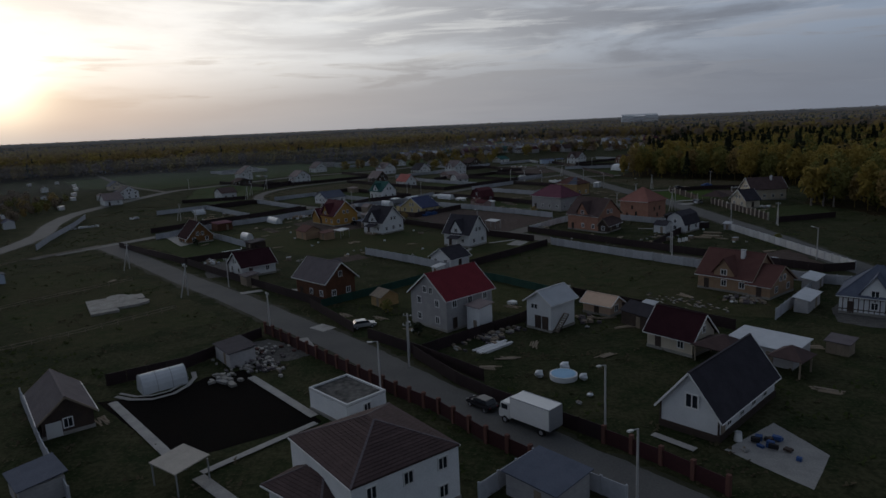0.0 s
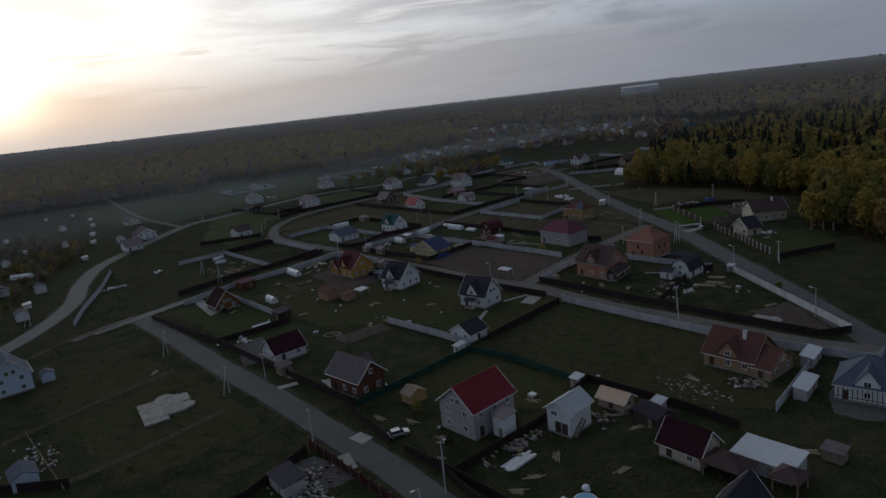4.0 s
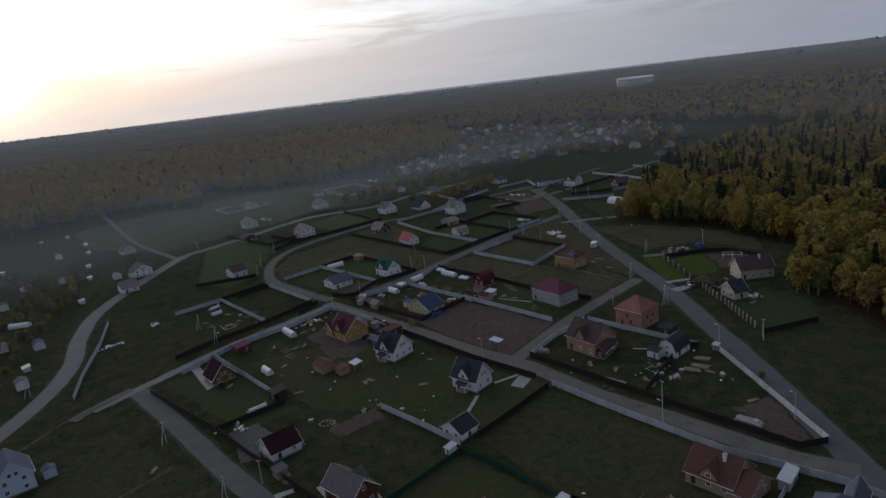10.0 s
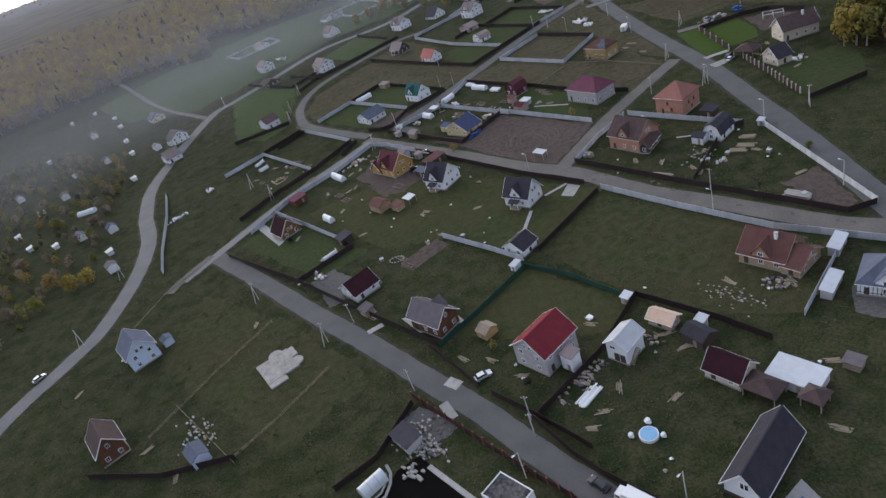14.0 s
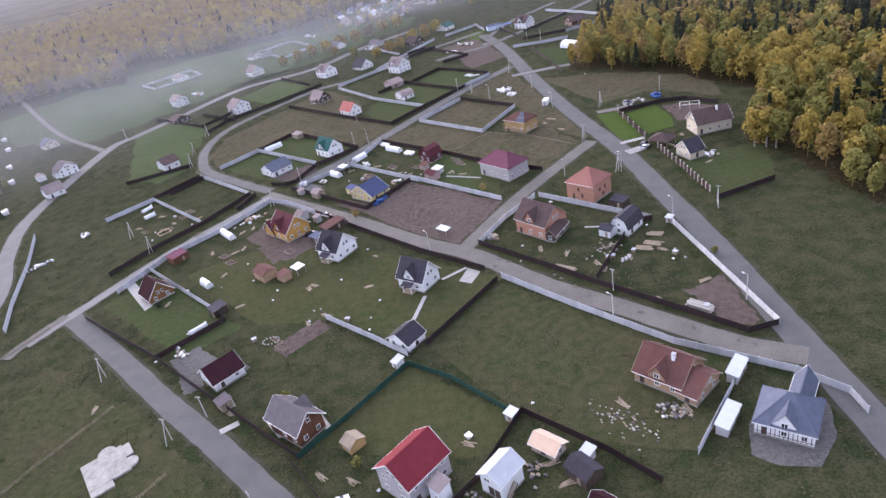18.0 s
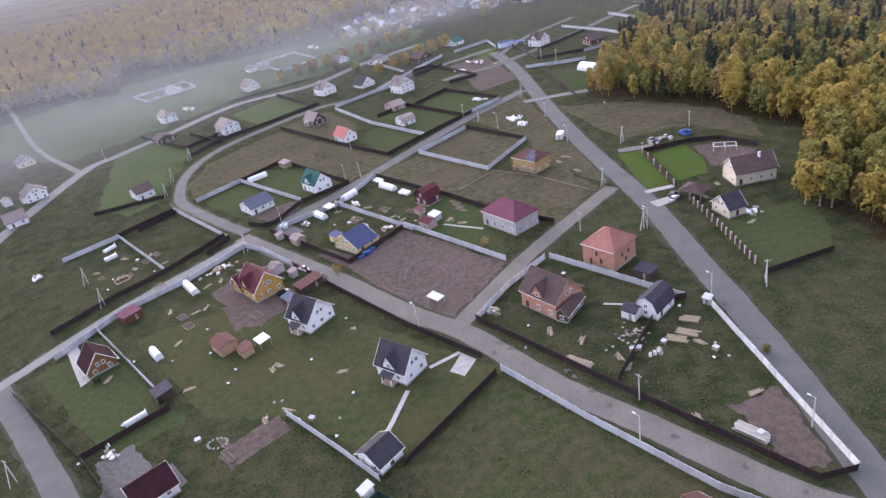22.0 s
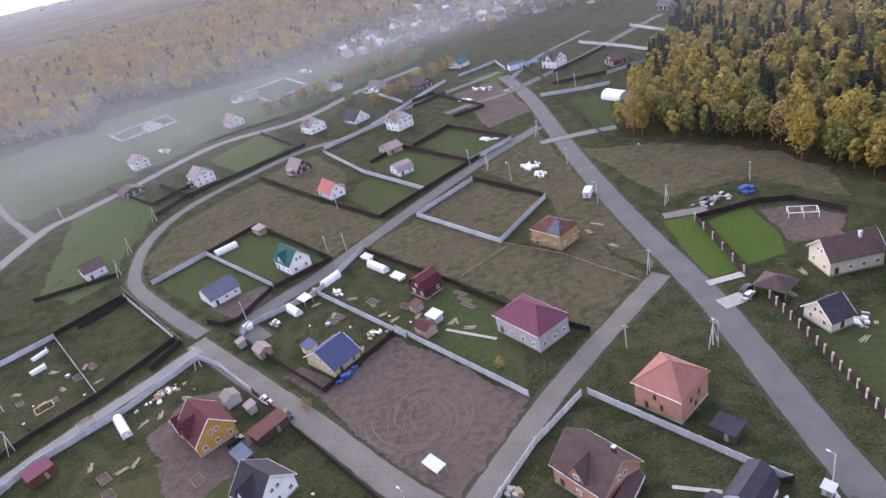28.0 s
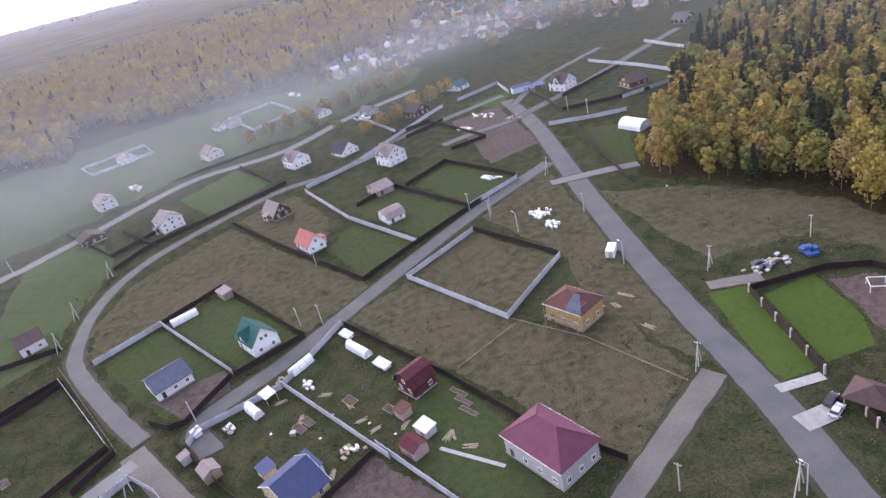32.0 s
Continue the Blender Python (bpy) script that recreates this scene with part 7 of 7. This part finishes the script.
pool = thing("round_pool", *POOL_AT, 0, "round blue garden pool standing on the lawn", "pool")
bm = bmesh.new()
bmesh.ops.create_cone(bm, cap_ends=True, segments=28, radius1=1.9, radius2=1.9, depth=0.7, matrix=Matrix.Translation((0, 0, 0.35)))
part("pool_wall", bm, white_wall, pool)
bm = bmesh.new()
bmesh.ops.create_cone(bm, cap_ends=True, segments=28, radius1=1.7, radius2=1.7, depth=0.04, matrix=Matrix.Translation((0, 0, 0.72)))
part("water", bm, pool_blue, pool)
for dx, dy, s in ((-3.2, 0.6, 1.6), (0.8, 3.0, 1.8), (2.6, -1.0, 1.5)):
    lump = thing("garden_bag", POOL_AT[0] + dx, POOL_AT[1] + dy, 0, "pale lumpy bag of garden goods on the lawn", "bag")
    piece("sack", "lump", poly, lump, (0, 0, s * 0.35), (s, s, s * 0.8))

box = thing("container", *CONTAINER_AT, -25, "white site container standing on dry grass", "container")
piece("shell", "box", car_white, box, (0, 0, 1.35), (2.6, 5.4, 2.4))
piece("door", "box", steel, box, (0.2, -2.72, 1.2), (1.0, 0.06, 2.0))
for s in (-1.6, 1.6):
    piece("skid", "box", wood, box, (0, s, 0.08), (2.6, 0.3, 0.16))

goal = thing("goal_frame", *GOAL_AT, -20, "white metal sports frame on bare ground", "frame")
for x in (-4, 0, 4):
    piece("post", "box", white_frame, goal, (x, -2, 0.9), (0.14, 0.14, 1.8))
    piece("post", "box", white_frame, goal, (x, 2, 0.9), (0.14, 0.14, 1.8))
for y in (-2, 2):
    piece("bar", "box", white_frame, goal, (0, y, 1.8), (8.2, 0.14, 0.14))
for x in (-4, 0, 4):
    piece("bar", "box", white_frame, goal, (x, 0, 1.8), (0.14, 4.0, 0.14))

# wheel marks on the bare plot and dark stains on the dirt road
stain = material("damp_dirt", (0.07, 0.062, 0.056), (0.10, 0.09, 0.08), 0.4, 0.7)
mark = material("wheel_marks", (0.130, 0.103, 0.093), (0.095, 0.074, 0.066), 0.5, 0.95)
cx_, cy_ = sum(p[0] for p in TRACKS) / len(TRACKS), sum(p[1] for p in TRACKS) / len(TRACKS)
for k in range(7):
    r0, r1, a0 = 4 + 1.3 * k, 5.5 + 1.1 * k, 1.9 * k
    arc = [Vector((cx_ + 2.5 * math.sin(k * 2.1) + r0 * math.cos(a0 + t * 0.16), cy_ + 2.5 * math.cos(k * 1.3) + r1 * math.sin(a0 + t * 0.16), 0)) for t in range(14)]
    for o in (0, 1.7):
        tagged(ribbon("wheel_mark", 0.3, mark, [p + Vector((o, o * 0.6, 0)) for p in arc], 0.055 + k * 0.002 + o * 0.001, 0.1), kind="structure")
for k, (x, y) in enumerate(STAINS):
    bm = bmesh.new()
    ring = [bm.verts.new((x + (0.5 + 0.9 * noise.noise(Vector((k * 3.1, i * 0.9, 0)))) * math.cos(i * 0.7) * 1.4, y + (0.5 + 0.9 * noise.noise(Vector((k * 3.1, i * 0.9, 4)))) * math.sin(i * 0.7) * 1.4, 0.27)) for i in range(9)]
    bm.faces.new(ring)
    bmesh.ops.recalc_face_normals(bm, faces=bm.faces)
    tagged(part("stain", bm, stain), kind="structure")

pit = thing("fire_ring", *RING_AT, 0, "ring of stones round a garden fire pit", "fire pit")
for k in range(14):
    piece("stone", "lump", old_concrete, pit, (2.4 * math.cos(k * 0.449), 1.7 * math.sin(k * 0.449), 0.15), (0.8, 0.6, 0.5), k * 40)

# far village houses
rng = np.random.default_rng(5)
FAR = [(-60, 870), (30, 750), (115, 690), (215, 640), (300, 745), (285, 960), (180, 1080), (60, 1180)]
roofs = [grey_roof, pale_roof, umber_roof, maroon_roof, white_metal, slate_roof, green_roof]
walls = [white_wall, cream_wall, log_wall, grey_block, pink_wall, yellow_wall]
for k, (x, y) in enumerate(scatter(FAR, 27, 8)):
    if rng.random() < 0.8:
        house(x, y, float(rng.choice([-50, 40])) + rng.uniform(-8, 8), rng.uniform(7, 11), rng.uniform(6, 9), rng.uniform(2.8, 5), rng.uniform(6, 8.5), "x", walls[rng.integers(len(walls))], roofs[rng.integers(len(roofs))], lit=rng.random() < 0.15)

gardens = scatter(FAR, 17, 9)
woods("village_trees", "autumn garden trees among far village houses", gardens[::2], amber_leaf, "round", 90, 1.0, 60, (5, 11), 0.35)
woods("village_bushes", "leafless garden trees among far village houses", gardens[1::2], bare_twig, "round", 90, 0.9, 61, (4, 9), 0.35)

for k, (x, y) in enumerate(scatter(FAR_EDGE, 24, 18)):
    house(x, y, float(rng.choice([-50, 40])) + rng.uniform(-8, 8), rng.uniform(6, 9), rng.uniform(6, 8), rng.uniform(2.8, 4.6), rng.uniform(5.5, 8), "x", walls[rng.integers(len(walls))], roofs[rng.integers(len(roofs))], lit=k % 2 == 0)
belt = scatter(FAR_EDGE, 12, 19)
woods("plot_edge_trees", "golden young trees between far building plots", belt[::3], gold_leaf, "round", 150, 0.7, 62, (4, 9), 0.34)
woods("plot_edge_bushes", "leafless young trees between far building plots", belt[1::3], bare_twig, "round", 120, 0.7, 63, (3, 8), 0.34)

# woods
RIGHT = RIGHT_EDGE + [(420, 110), (560, 260), (560, 600), (330, 640), (210, 560), (150, 470)]
pts = scatter(RIGHT, 7.2, 11)
kinds = np.random.default_rng(3).random(len(pts))
mixed = np.array([noise.noise(Vector((x * 0.016, y * 0.016, 0))) for x, y in pts])
edge = np.min([np.hypot(pts[:, 0] - (ax + (bx - ax) * s), pts[:, 1] - (ay + (by - ay) * s)) for (ax, ay), (bx, by) in zip(RIGHT_EDGE, RIGHT_EDGE[1:]) for s in np.linspace(0, 1, 8)], axis=0)
spruce = kinds < np.clip((edge - 26) / 150 + mixed * 0.6, 0.02, 0.3)
rest = np.random.default_rng(4).random(len(pts)) + mixed * 0.5
near = edge < 30
for tag_, sel, n_, size_, seed_ in (("edge", near, 520, 0.72, 1), ("inner", ~near, 210, 1.1, 5)):
    woods("golden_birch_" + tag_, "dense golden birch wood with pale trunks", pts[sel & ~spruce & (rest < 0.46)], gold_leaf, "round", n_, size_, seed_, (11, 19), 0.235)
    woods("amber_wood_" + tag_, "amber autumn trees within the mixed wood", pts[sel & ~spruce & (rest >= 0.46) & (rest < 0.62)], amber_leaf, "round", n_, size_, seed_ + 1, (10, 18), 0.24)
    woods("yellow_green_wood_" + tag_, "yellow-green deciduous trees within the mixed wood", pts[sel & ~spruce & (rest >= 0.62)], lime_leaf, "round", n_, size_, seed_ + 2, (10, 18), 0.24)
    woods("fir_wood_" + tag_, "dark firs rising among the autumn trees", pts[sel & spruce], fir_leaf, "spire", int(n_ * 0.7), size_, seed_ + 3, (13, 21), 0.16)
LEFT = [(-640, 420), (-480, 540)] + LEFT_EDGE + [(40, 1000), (-60, 1300), (-500, 1400), (-900, 1000)]
pts = scatter(LEFT, 9.5, 12)
kinds = np.random.default_rng(6).random(len(pts))
woods("amber_far_wood", "amber birch wood along the far meadow", pts[kinds < 0.36], amber_leaf, "round", 110, 1.7, 15, (12, 21), 0.31, False)
woods("golden_far_wood", "golden wood along the far meadow", pts[(kinds >= 0.36) & (kinds < 0.66)], gold_leaf, "round", 110, 1.7, 16, (12, 21), 0.31, False)
woods("bare_far_wood", "leafless brown trees of the far wood", pts[(kinds >= 0.66) & (kinds < 0.94)], bare_twig, "round", 110, 1.6, 17, (11, 18), 0.3, False)
woods("fir_far_wood", "dark firs of the far wood", pts[kinds >= 0.94], fir_leaf, "spire", 80, 1.4, 18, (15, 21), 0.17, False)

# a white hall far off among the woods
hall = thing("industrial_hall", *HALL_AT, -12, "large white industrial hall far off among woods", "hall")
for k in range(3):
    piece("bay", "box", white_wall, hall, ((k - 1) * 32, (k - 1) * 6, 17), (31, 40, 34 - 3 * (k % 2)))
    slope(hall, [((k - 1) * 32 - 16, (k - 1) * 6 - 21, 34.2), ((k - 1) * 32 + 16, (k - 1) * 6 - 21, 34.2), ((k - 1) * 32 + 16, (k - 1) * 6 + 20, 38), ((k - 1) * 32 - 16, (k - 1) * 6 + 20, 38)], 0.6, white_wall)

# rough grass and weeds on the open plots
rng = np.random.default_rng(77)
FIELDS = [(-150, 90), (20, 40), (150, 80), (150, 330), (60, 420), (-60, 420), (-170, 380)]
pts = scatter(FIELDS, 1.5, 40, 0.5)
pts = pts[off_road(pts)]
for poly_ in SKIP:
    pts = pts[~inside(pts, poly_)]
thick = np.array([noise.noise(Vector((x * 0.05, y * 0.05, 3))) + 0.7 * noise.noise(Vector((x * 0.25, y * 0.25, 5))) for x, y in pts])
for nm, mt, lab, sel, tall in (("dry_grass", dry_stalk, "tufts of dry pale grass on rough ground", (thick > 0.22) & (rng.random(len(pts)) < 0.55), 0.16), ("weeds", weed_leaf, "low green weeds on rough ground", (thick < -0.3) & (rng.random(len(pts)) < 0.5), 0.2)):
    p = pts[sel]
    n = len(p)
    qs = []
    for k in range(4):
        c = np.stack([p[:, 0] + rng.normal(0, 0.4, n), p[:, 1] + rng.normal(0, 0.4, n), np.full(n, 0.07)], 1)
        a = rng.random(n) * 2 * np.pi
        w = rng.uniform(0.08, 0.3, n)[:, None]
        h = rng.uniform(0.2, 0.5, n)[:, None]
        u = np.stack([np.cos(a), np.sin(a), 0 * a], 1) * w
        v = np.stack([-np.sin(a), np.cos(a), 0 * a + tall / 0.35], 1) * h
        qs.append(np.stack([c - u, c + u, c + u * 0.4 + v, c - u * 0.4 + v], 1))
    tagged(quads_mesh(nm, np.concatenate(qs), mt), lab, "grass", kind="stuff")

# hedges, bushes and small trees among the old garden plots by the outer road
OLD = [(-290, 180), (-190, 150), (-175, 230), (-195, 300), (-215, 380), (-330, 440), (-420, 380)]
pts = scatter(OLD, 8.5, 51)
pts = pts[off_road(pts)]
pick = np.random.default_rng(52).random(len(pts))
woods("garden_bushes", "leafless bushes and small trees of old gardens", pts[pick < 0.34], bare_twig, "round", 130, 0.55, 53, (2.5, 6), 0.42)
woods("green_bushes", "yellow-green bushes of old gardens", pts[(pick > 0.34) & (pick < 0.6)], lime_leaf, "round", 130, 0.5, 54, (2, 5), 0.45)
woods("amber_bushes", "amber bushes of old gardens", pts[pick > 0.93], amber_leaf, "round", 160, 0.5, 55, (3, 6), 0.42)

# woods that run on to the horizon: a rough canopy, clump by clump
def canopy_woods(kinds, label, poly, step, seed, hr):
    """Crowns as rough domes; kinds: name, leaf and share of each."""
    rng = np.random.default_rng(seed)
    p = scatter(poly, step, seed)
    p = p[off_road(p)]
    lot = np.clip(rng.random(len(p)) + 0.22 * np.array([noise.noise(Vector((x / step * 0.06, y / step * 0.06, 4))) for x, y in p]), 0, 0.999)
    start = 0.0
    for name, mat, share in kinds:
        q = p[(lot >= start) & (lot < start + share)]
        start += share
        n, spire = len(q), mat is fir_leaf
        h = rng.uniform(hr[0], hr[1], n) * (1.12 if spire else 1.0)
        R = step * rng.uniform(0.42, 0.66, n) * (0.6 if spire else 1.0)
        qs = []
        for k in range(10):
            d = rng.normal(size=(n, 3)) + np.array([0, 0, 0.5])
            d /= np.linalg.norm(d, axis=1)[:, None]
            t = rng.random(n)
            c = np.stack([q[:, 0] + d[:, 0] * R * ((1 - t) if spire else 1), q[:, 1] + d[:, 1] * R * ((1 - t) if spire else 1), h * (0.25 + 0.75 * t) if spire else h * 0.68 + d[:, 2] * h * 0.3], 1)
            nrm = d + 0.3 * rng.normal(size=(n, 3))
            u = np.cross(nrm, rng.normal(size=(n, 3)))
            u /= np.linalg.norm(u, axis=1)[:, None] + 1e-6
            v = np.cross(nrm, u)
            v /= np.linalg.norm(v, axis=1)[:, None] + 1e-6
            s = (R * rng.uniform(0.6, 1.0, n))[:, None]
            qs.append(np.stack([c - (u + v) * s / 2, c + (u - v) * s / 2, c + (u + v) * s / 2, c - (u - v) * s / 2], 1))
        tagged(quads_mesh(name, np.concatenate(qs), mat), label, "woods", kind="stuff")


BELT = [(-1500, 700), (-900, 1000), (-500, 1400), (-60, 1300), (260, 1000), (420, 700), (620, 300), (900, 250), (1900, 900), (1900, 2600), (-1900, 2600)]
canopy_woods((("amber_horizon_wood", amber_leaf, 0.30), ("golden_horizon_wood", gold_leaf, 0.14), ("bare_horizon_wood", bare_twig, 0.32), ("fir_horizon_wood", fir_leaf, 0.24)), "autumn woodland reaching to the horizon", BELT, 13, 20, (11, 19))
RIM = [(-3600, 2000), (-1900, 2600), (1900, 2600), (3600, 2000), (3600, 4400), (-3600, 4400)]
canopy_woods((("bare_rim_wood", bare_twig, 0.42), ("fir_rim_wood", fir_leaf, 0.36), ("amber_rim_wood", amber_leaf, 0.22)), "dark woodland on the horizon", RIM, 34, 30, (10, 22))
for floor_ in (RIGHT, LEFT, BELT):
    patch("forest_floor", mulch, floor_, 3)


# ---- details of single houses ----
def side(e, name, mat, at, size, rz=0.0, ry=0.0, label=""):
    return piece(name, "box", mat, e, at, size, rz, 0, ry, label)


# white barn: double doors, window, outside stair
half = barn_half
for s in (-0.75, 0.75):
    side(barn, "door", dark_wall, (-half - 0.03, s - 0.6, 1.45), (0.1, 1.3, 2.3), label="dark plank door leaf")
window_at(barn, -half - 0.04, 0.9, 4.1, 1.6, 0.9, 90)
for k in range(9):
    side(barn, "stair_tread", wood, (-half + 0.6 + 0.34 * k, -barn_side - 0.55, 0.3 + 0.3 * k), (0.36, 0.95, 0.06))
for s in (-1, 1):
    side(barn, "stair_string", dark_wall, (-half + 2.0, -barn_side - 0.55 + s * 0.5, 1.35), (3.9, 0.07, 0.22), ry=-41)

# white house by the road: dark plinth and wide gable window
for q in (-1, 1):
    side(chalet, "plinth", dark_wall, (q * (chalet_half + 0.06), 0, 0.4), (0.12, 2 * chalet_side + 0.3, 0.9))
    side(chalet, "plinth", dark_wall, (0, q * (chalet_side + 0.06), 0.4), (2 * chalet_half, 0.12, 0.9))
    side(chalet, "corner_board", dark_wall, (-chalet_half - 0.03, q * chalet_side, 1.7), (0.1, 0.2, 2.6))
window_at(chalet, -chalet_half - 0.04, -0.3, 4.0, 1.7, 1.8, 90)
for k in range(4):
    window_at(chalet, -chalet_half + 2.5 + 3.4 * k, -chalet_side - 0.04, 1.9, 1.3, 1.5, 0)
side(chalet, "door", wood, (-chalet_half + 1.0, -chalet_side - 0.04, 1.3), (1.0, 0.1, 2.1))

# scaffold round the unfinished timber house, and the bare membrane on part of its roof
for q in (-1, 1):
    for u in (-5.5, -2.0, 1.5, 5.0):
        side(timber_house, "scaffold_post", fresh_wood, (u, q * 5.6, 2.4), (0.12, 0.12, 4.8))
    for z in (1.9, 3.9):
        side(timber_house, "scaffold_rail", fresh_wood, (0, q * 5.6, z), (12.0, 0.08, 0.16))
    side(timber_house, "scaffold_deck", wood, (0, q * 5.15, 2.0), (11.5, 0.9, 0.06))
slope(timber_house, [(1.2, -4.9, 5.55), (6.2, -4.9, 5.55), (3.0, -0.5, 8.2), (1.2, -0.5, 8.2)], 0.05, slate_roof, "roof_membrane")
for k in range(5):
    side(timber_house, "batten", wood, (1.5 + 0.9 * k, -3.0, 6.95), (0.08, 4.2, 0.06))
# bare openings of the unfinished brick house: dark panels stand in for its unlit inside
for u, z, h_ in ((-2.6, 1.3, 2.0), (-0.6, 4.3, 1.3), (0.9, 2.2, 1.6)):
    side(brick_house, "opening", dark_wall, (u, -5.42, z), (0.75, 0.12, h_))
for u, z in ((-1.5, 3.8), (1.6, 3.8), (0.3, 1.6)):
    side(brick_house, "opening", dark_wall, (5.42, u, z), (0.12, 0.8, 1.3))

# half-timber boards on the front of the slate-roofed house
for k in range(13):
    side(timbered, "timber_board", dark_wall, (-4.6 + 0.77 * k, -timbered_side - 0.04, 1.75), (0.14, 0.06, 2.5))
for z in (0.9, 2.9):
    side(timbered, "timber_board", dark_wall, (0, -timbered_side - 0.05, z), (2 * timbered_half, 0.06, 0.14))

# low evening mist over the far meadow, painted as flat, thin and uneven sheets
def mist_material(name, most):
    mist = bpy.data.materials.new(name)
    mist.use_nodes = True
    nt = mist.node_tree
    nt.nodes.remove(nt.nodes["Principled BSDF"])
    tc = nt.nodes.new("ShaderNodeTexCoord")
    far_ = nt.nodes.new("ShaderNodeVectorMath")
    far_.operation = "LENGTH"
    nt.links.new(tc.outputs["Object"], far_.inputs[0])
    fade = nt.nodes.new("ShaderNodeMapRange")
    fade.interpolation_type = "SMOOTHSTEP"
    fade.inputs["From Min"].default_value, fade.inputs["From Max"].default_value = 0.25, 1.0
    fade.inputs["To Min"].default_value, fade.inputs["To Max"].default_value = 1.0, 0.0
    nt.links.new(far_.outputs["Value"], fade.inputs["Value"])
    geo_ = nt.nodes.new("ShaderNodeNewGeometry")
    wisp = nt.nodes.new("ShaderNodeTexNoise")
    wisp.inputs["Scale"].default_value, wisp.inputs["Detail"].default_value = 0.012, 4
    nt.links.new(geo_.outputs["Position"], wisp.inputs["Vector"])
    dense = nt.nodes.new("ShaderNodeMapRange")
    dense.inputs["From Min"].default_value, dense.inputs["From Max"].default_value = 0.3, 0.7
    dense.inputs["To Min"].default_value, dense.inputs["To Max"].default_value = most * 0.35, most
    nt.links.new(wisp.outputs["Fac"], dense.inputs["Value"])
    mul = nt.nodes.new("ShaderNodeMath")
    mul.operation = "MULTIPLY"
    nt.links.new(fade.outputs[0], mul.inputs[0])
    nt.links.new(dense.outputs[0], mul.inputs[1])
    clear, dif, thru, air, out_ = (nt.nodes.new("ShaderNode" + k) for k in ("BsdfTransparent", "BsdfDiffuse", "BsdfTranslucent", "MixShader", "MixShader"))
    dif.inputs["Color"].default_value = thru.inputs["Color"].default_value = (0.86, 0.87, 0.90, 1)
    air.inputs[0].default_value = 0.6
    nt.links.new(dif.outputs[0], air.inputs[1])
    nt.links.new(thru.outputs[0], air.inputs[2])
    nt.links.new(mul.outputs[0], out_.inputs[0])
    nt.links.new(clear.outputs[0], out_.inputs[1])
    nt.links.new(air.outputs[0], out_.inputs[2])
    nt.links.new(out_.outputs[0], nt.nodes["Material Output"].inputs["Surface"])
    return mist


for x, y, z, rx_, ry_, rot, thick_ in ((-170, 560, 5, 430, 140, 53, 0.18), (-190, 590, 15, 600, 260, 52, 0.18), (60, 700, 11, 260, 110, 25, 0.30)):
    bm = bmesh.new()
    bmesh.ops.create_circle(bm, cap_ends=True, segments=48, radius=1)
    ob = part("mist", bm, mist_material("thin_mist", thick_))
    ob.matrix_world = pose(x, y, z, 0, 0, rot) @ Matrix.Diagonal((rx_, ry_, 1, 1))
    tagged(ob, "translucent sheet imitating pale evening mist over the far meadow", "mist", kind="stuff")


# evening haze over the woods, painted on a flat sheet, thicker with distance from the village
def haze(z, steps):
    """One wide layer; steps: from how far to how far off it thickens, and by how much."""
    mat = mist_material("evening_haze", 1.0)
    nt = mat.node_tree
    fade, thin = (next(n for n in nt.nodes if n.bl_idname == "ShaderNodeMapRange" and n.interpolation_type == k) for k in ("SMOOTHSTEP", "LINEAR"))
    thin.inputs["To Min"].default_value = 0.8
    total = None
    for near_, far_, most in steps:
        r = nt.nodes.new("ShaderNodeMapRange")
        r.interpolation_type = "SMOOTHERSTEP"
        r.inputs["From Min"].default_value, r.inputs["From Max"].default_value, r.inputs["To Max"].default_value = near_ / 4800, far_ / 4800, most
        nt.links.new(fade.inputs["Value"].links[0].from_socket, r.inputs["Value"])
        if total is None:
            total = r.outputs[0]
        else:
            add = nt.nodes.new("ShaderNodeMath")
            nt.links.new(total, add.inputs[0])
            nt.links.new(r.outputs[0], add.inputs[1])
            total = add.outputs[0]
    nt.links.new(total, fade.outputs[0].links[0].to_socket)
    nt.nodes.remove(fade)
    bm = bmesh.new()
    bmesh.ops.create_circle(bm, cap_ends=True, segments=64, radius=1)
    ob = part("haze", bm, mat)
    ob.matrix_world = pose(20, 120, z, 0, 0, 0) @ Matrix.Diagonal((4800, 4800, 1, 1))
    tagged(ob, "wide translucent sheet imitating grey evening haze over the woods", "haze", kind="stuff")


# translucent sheet that pales all beyond it, in place of air
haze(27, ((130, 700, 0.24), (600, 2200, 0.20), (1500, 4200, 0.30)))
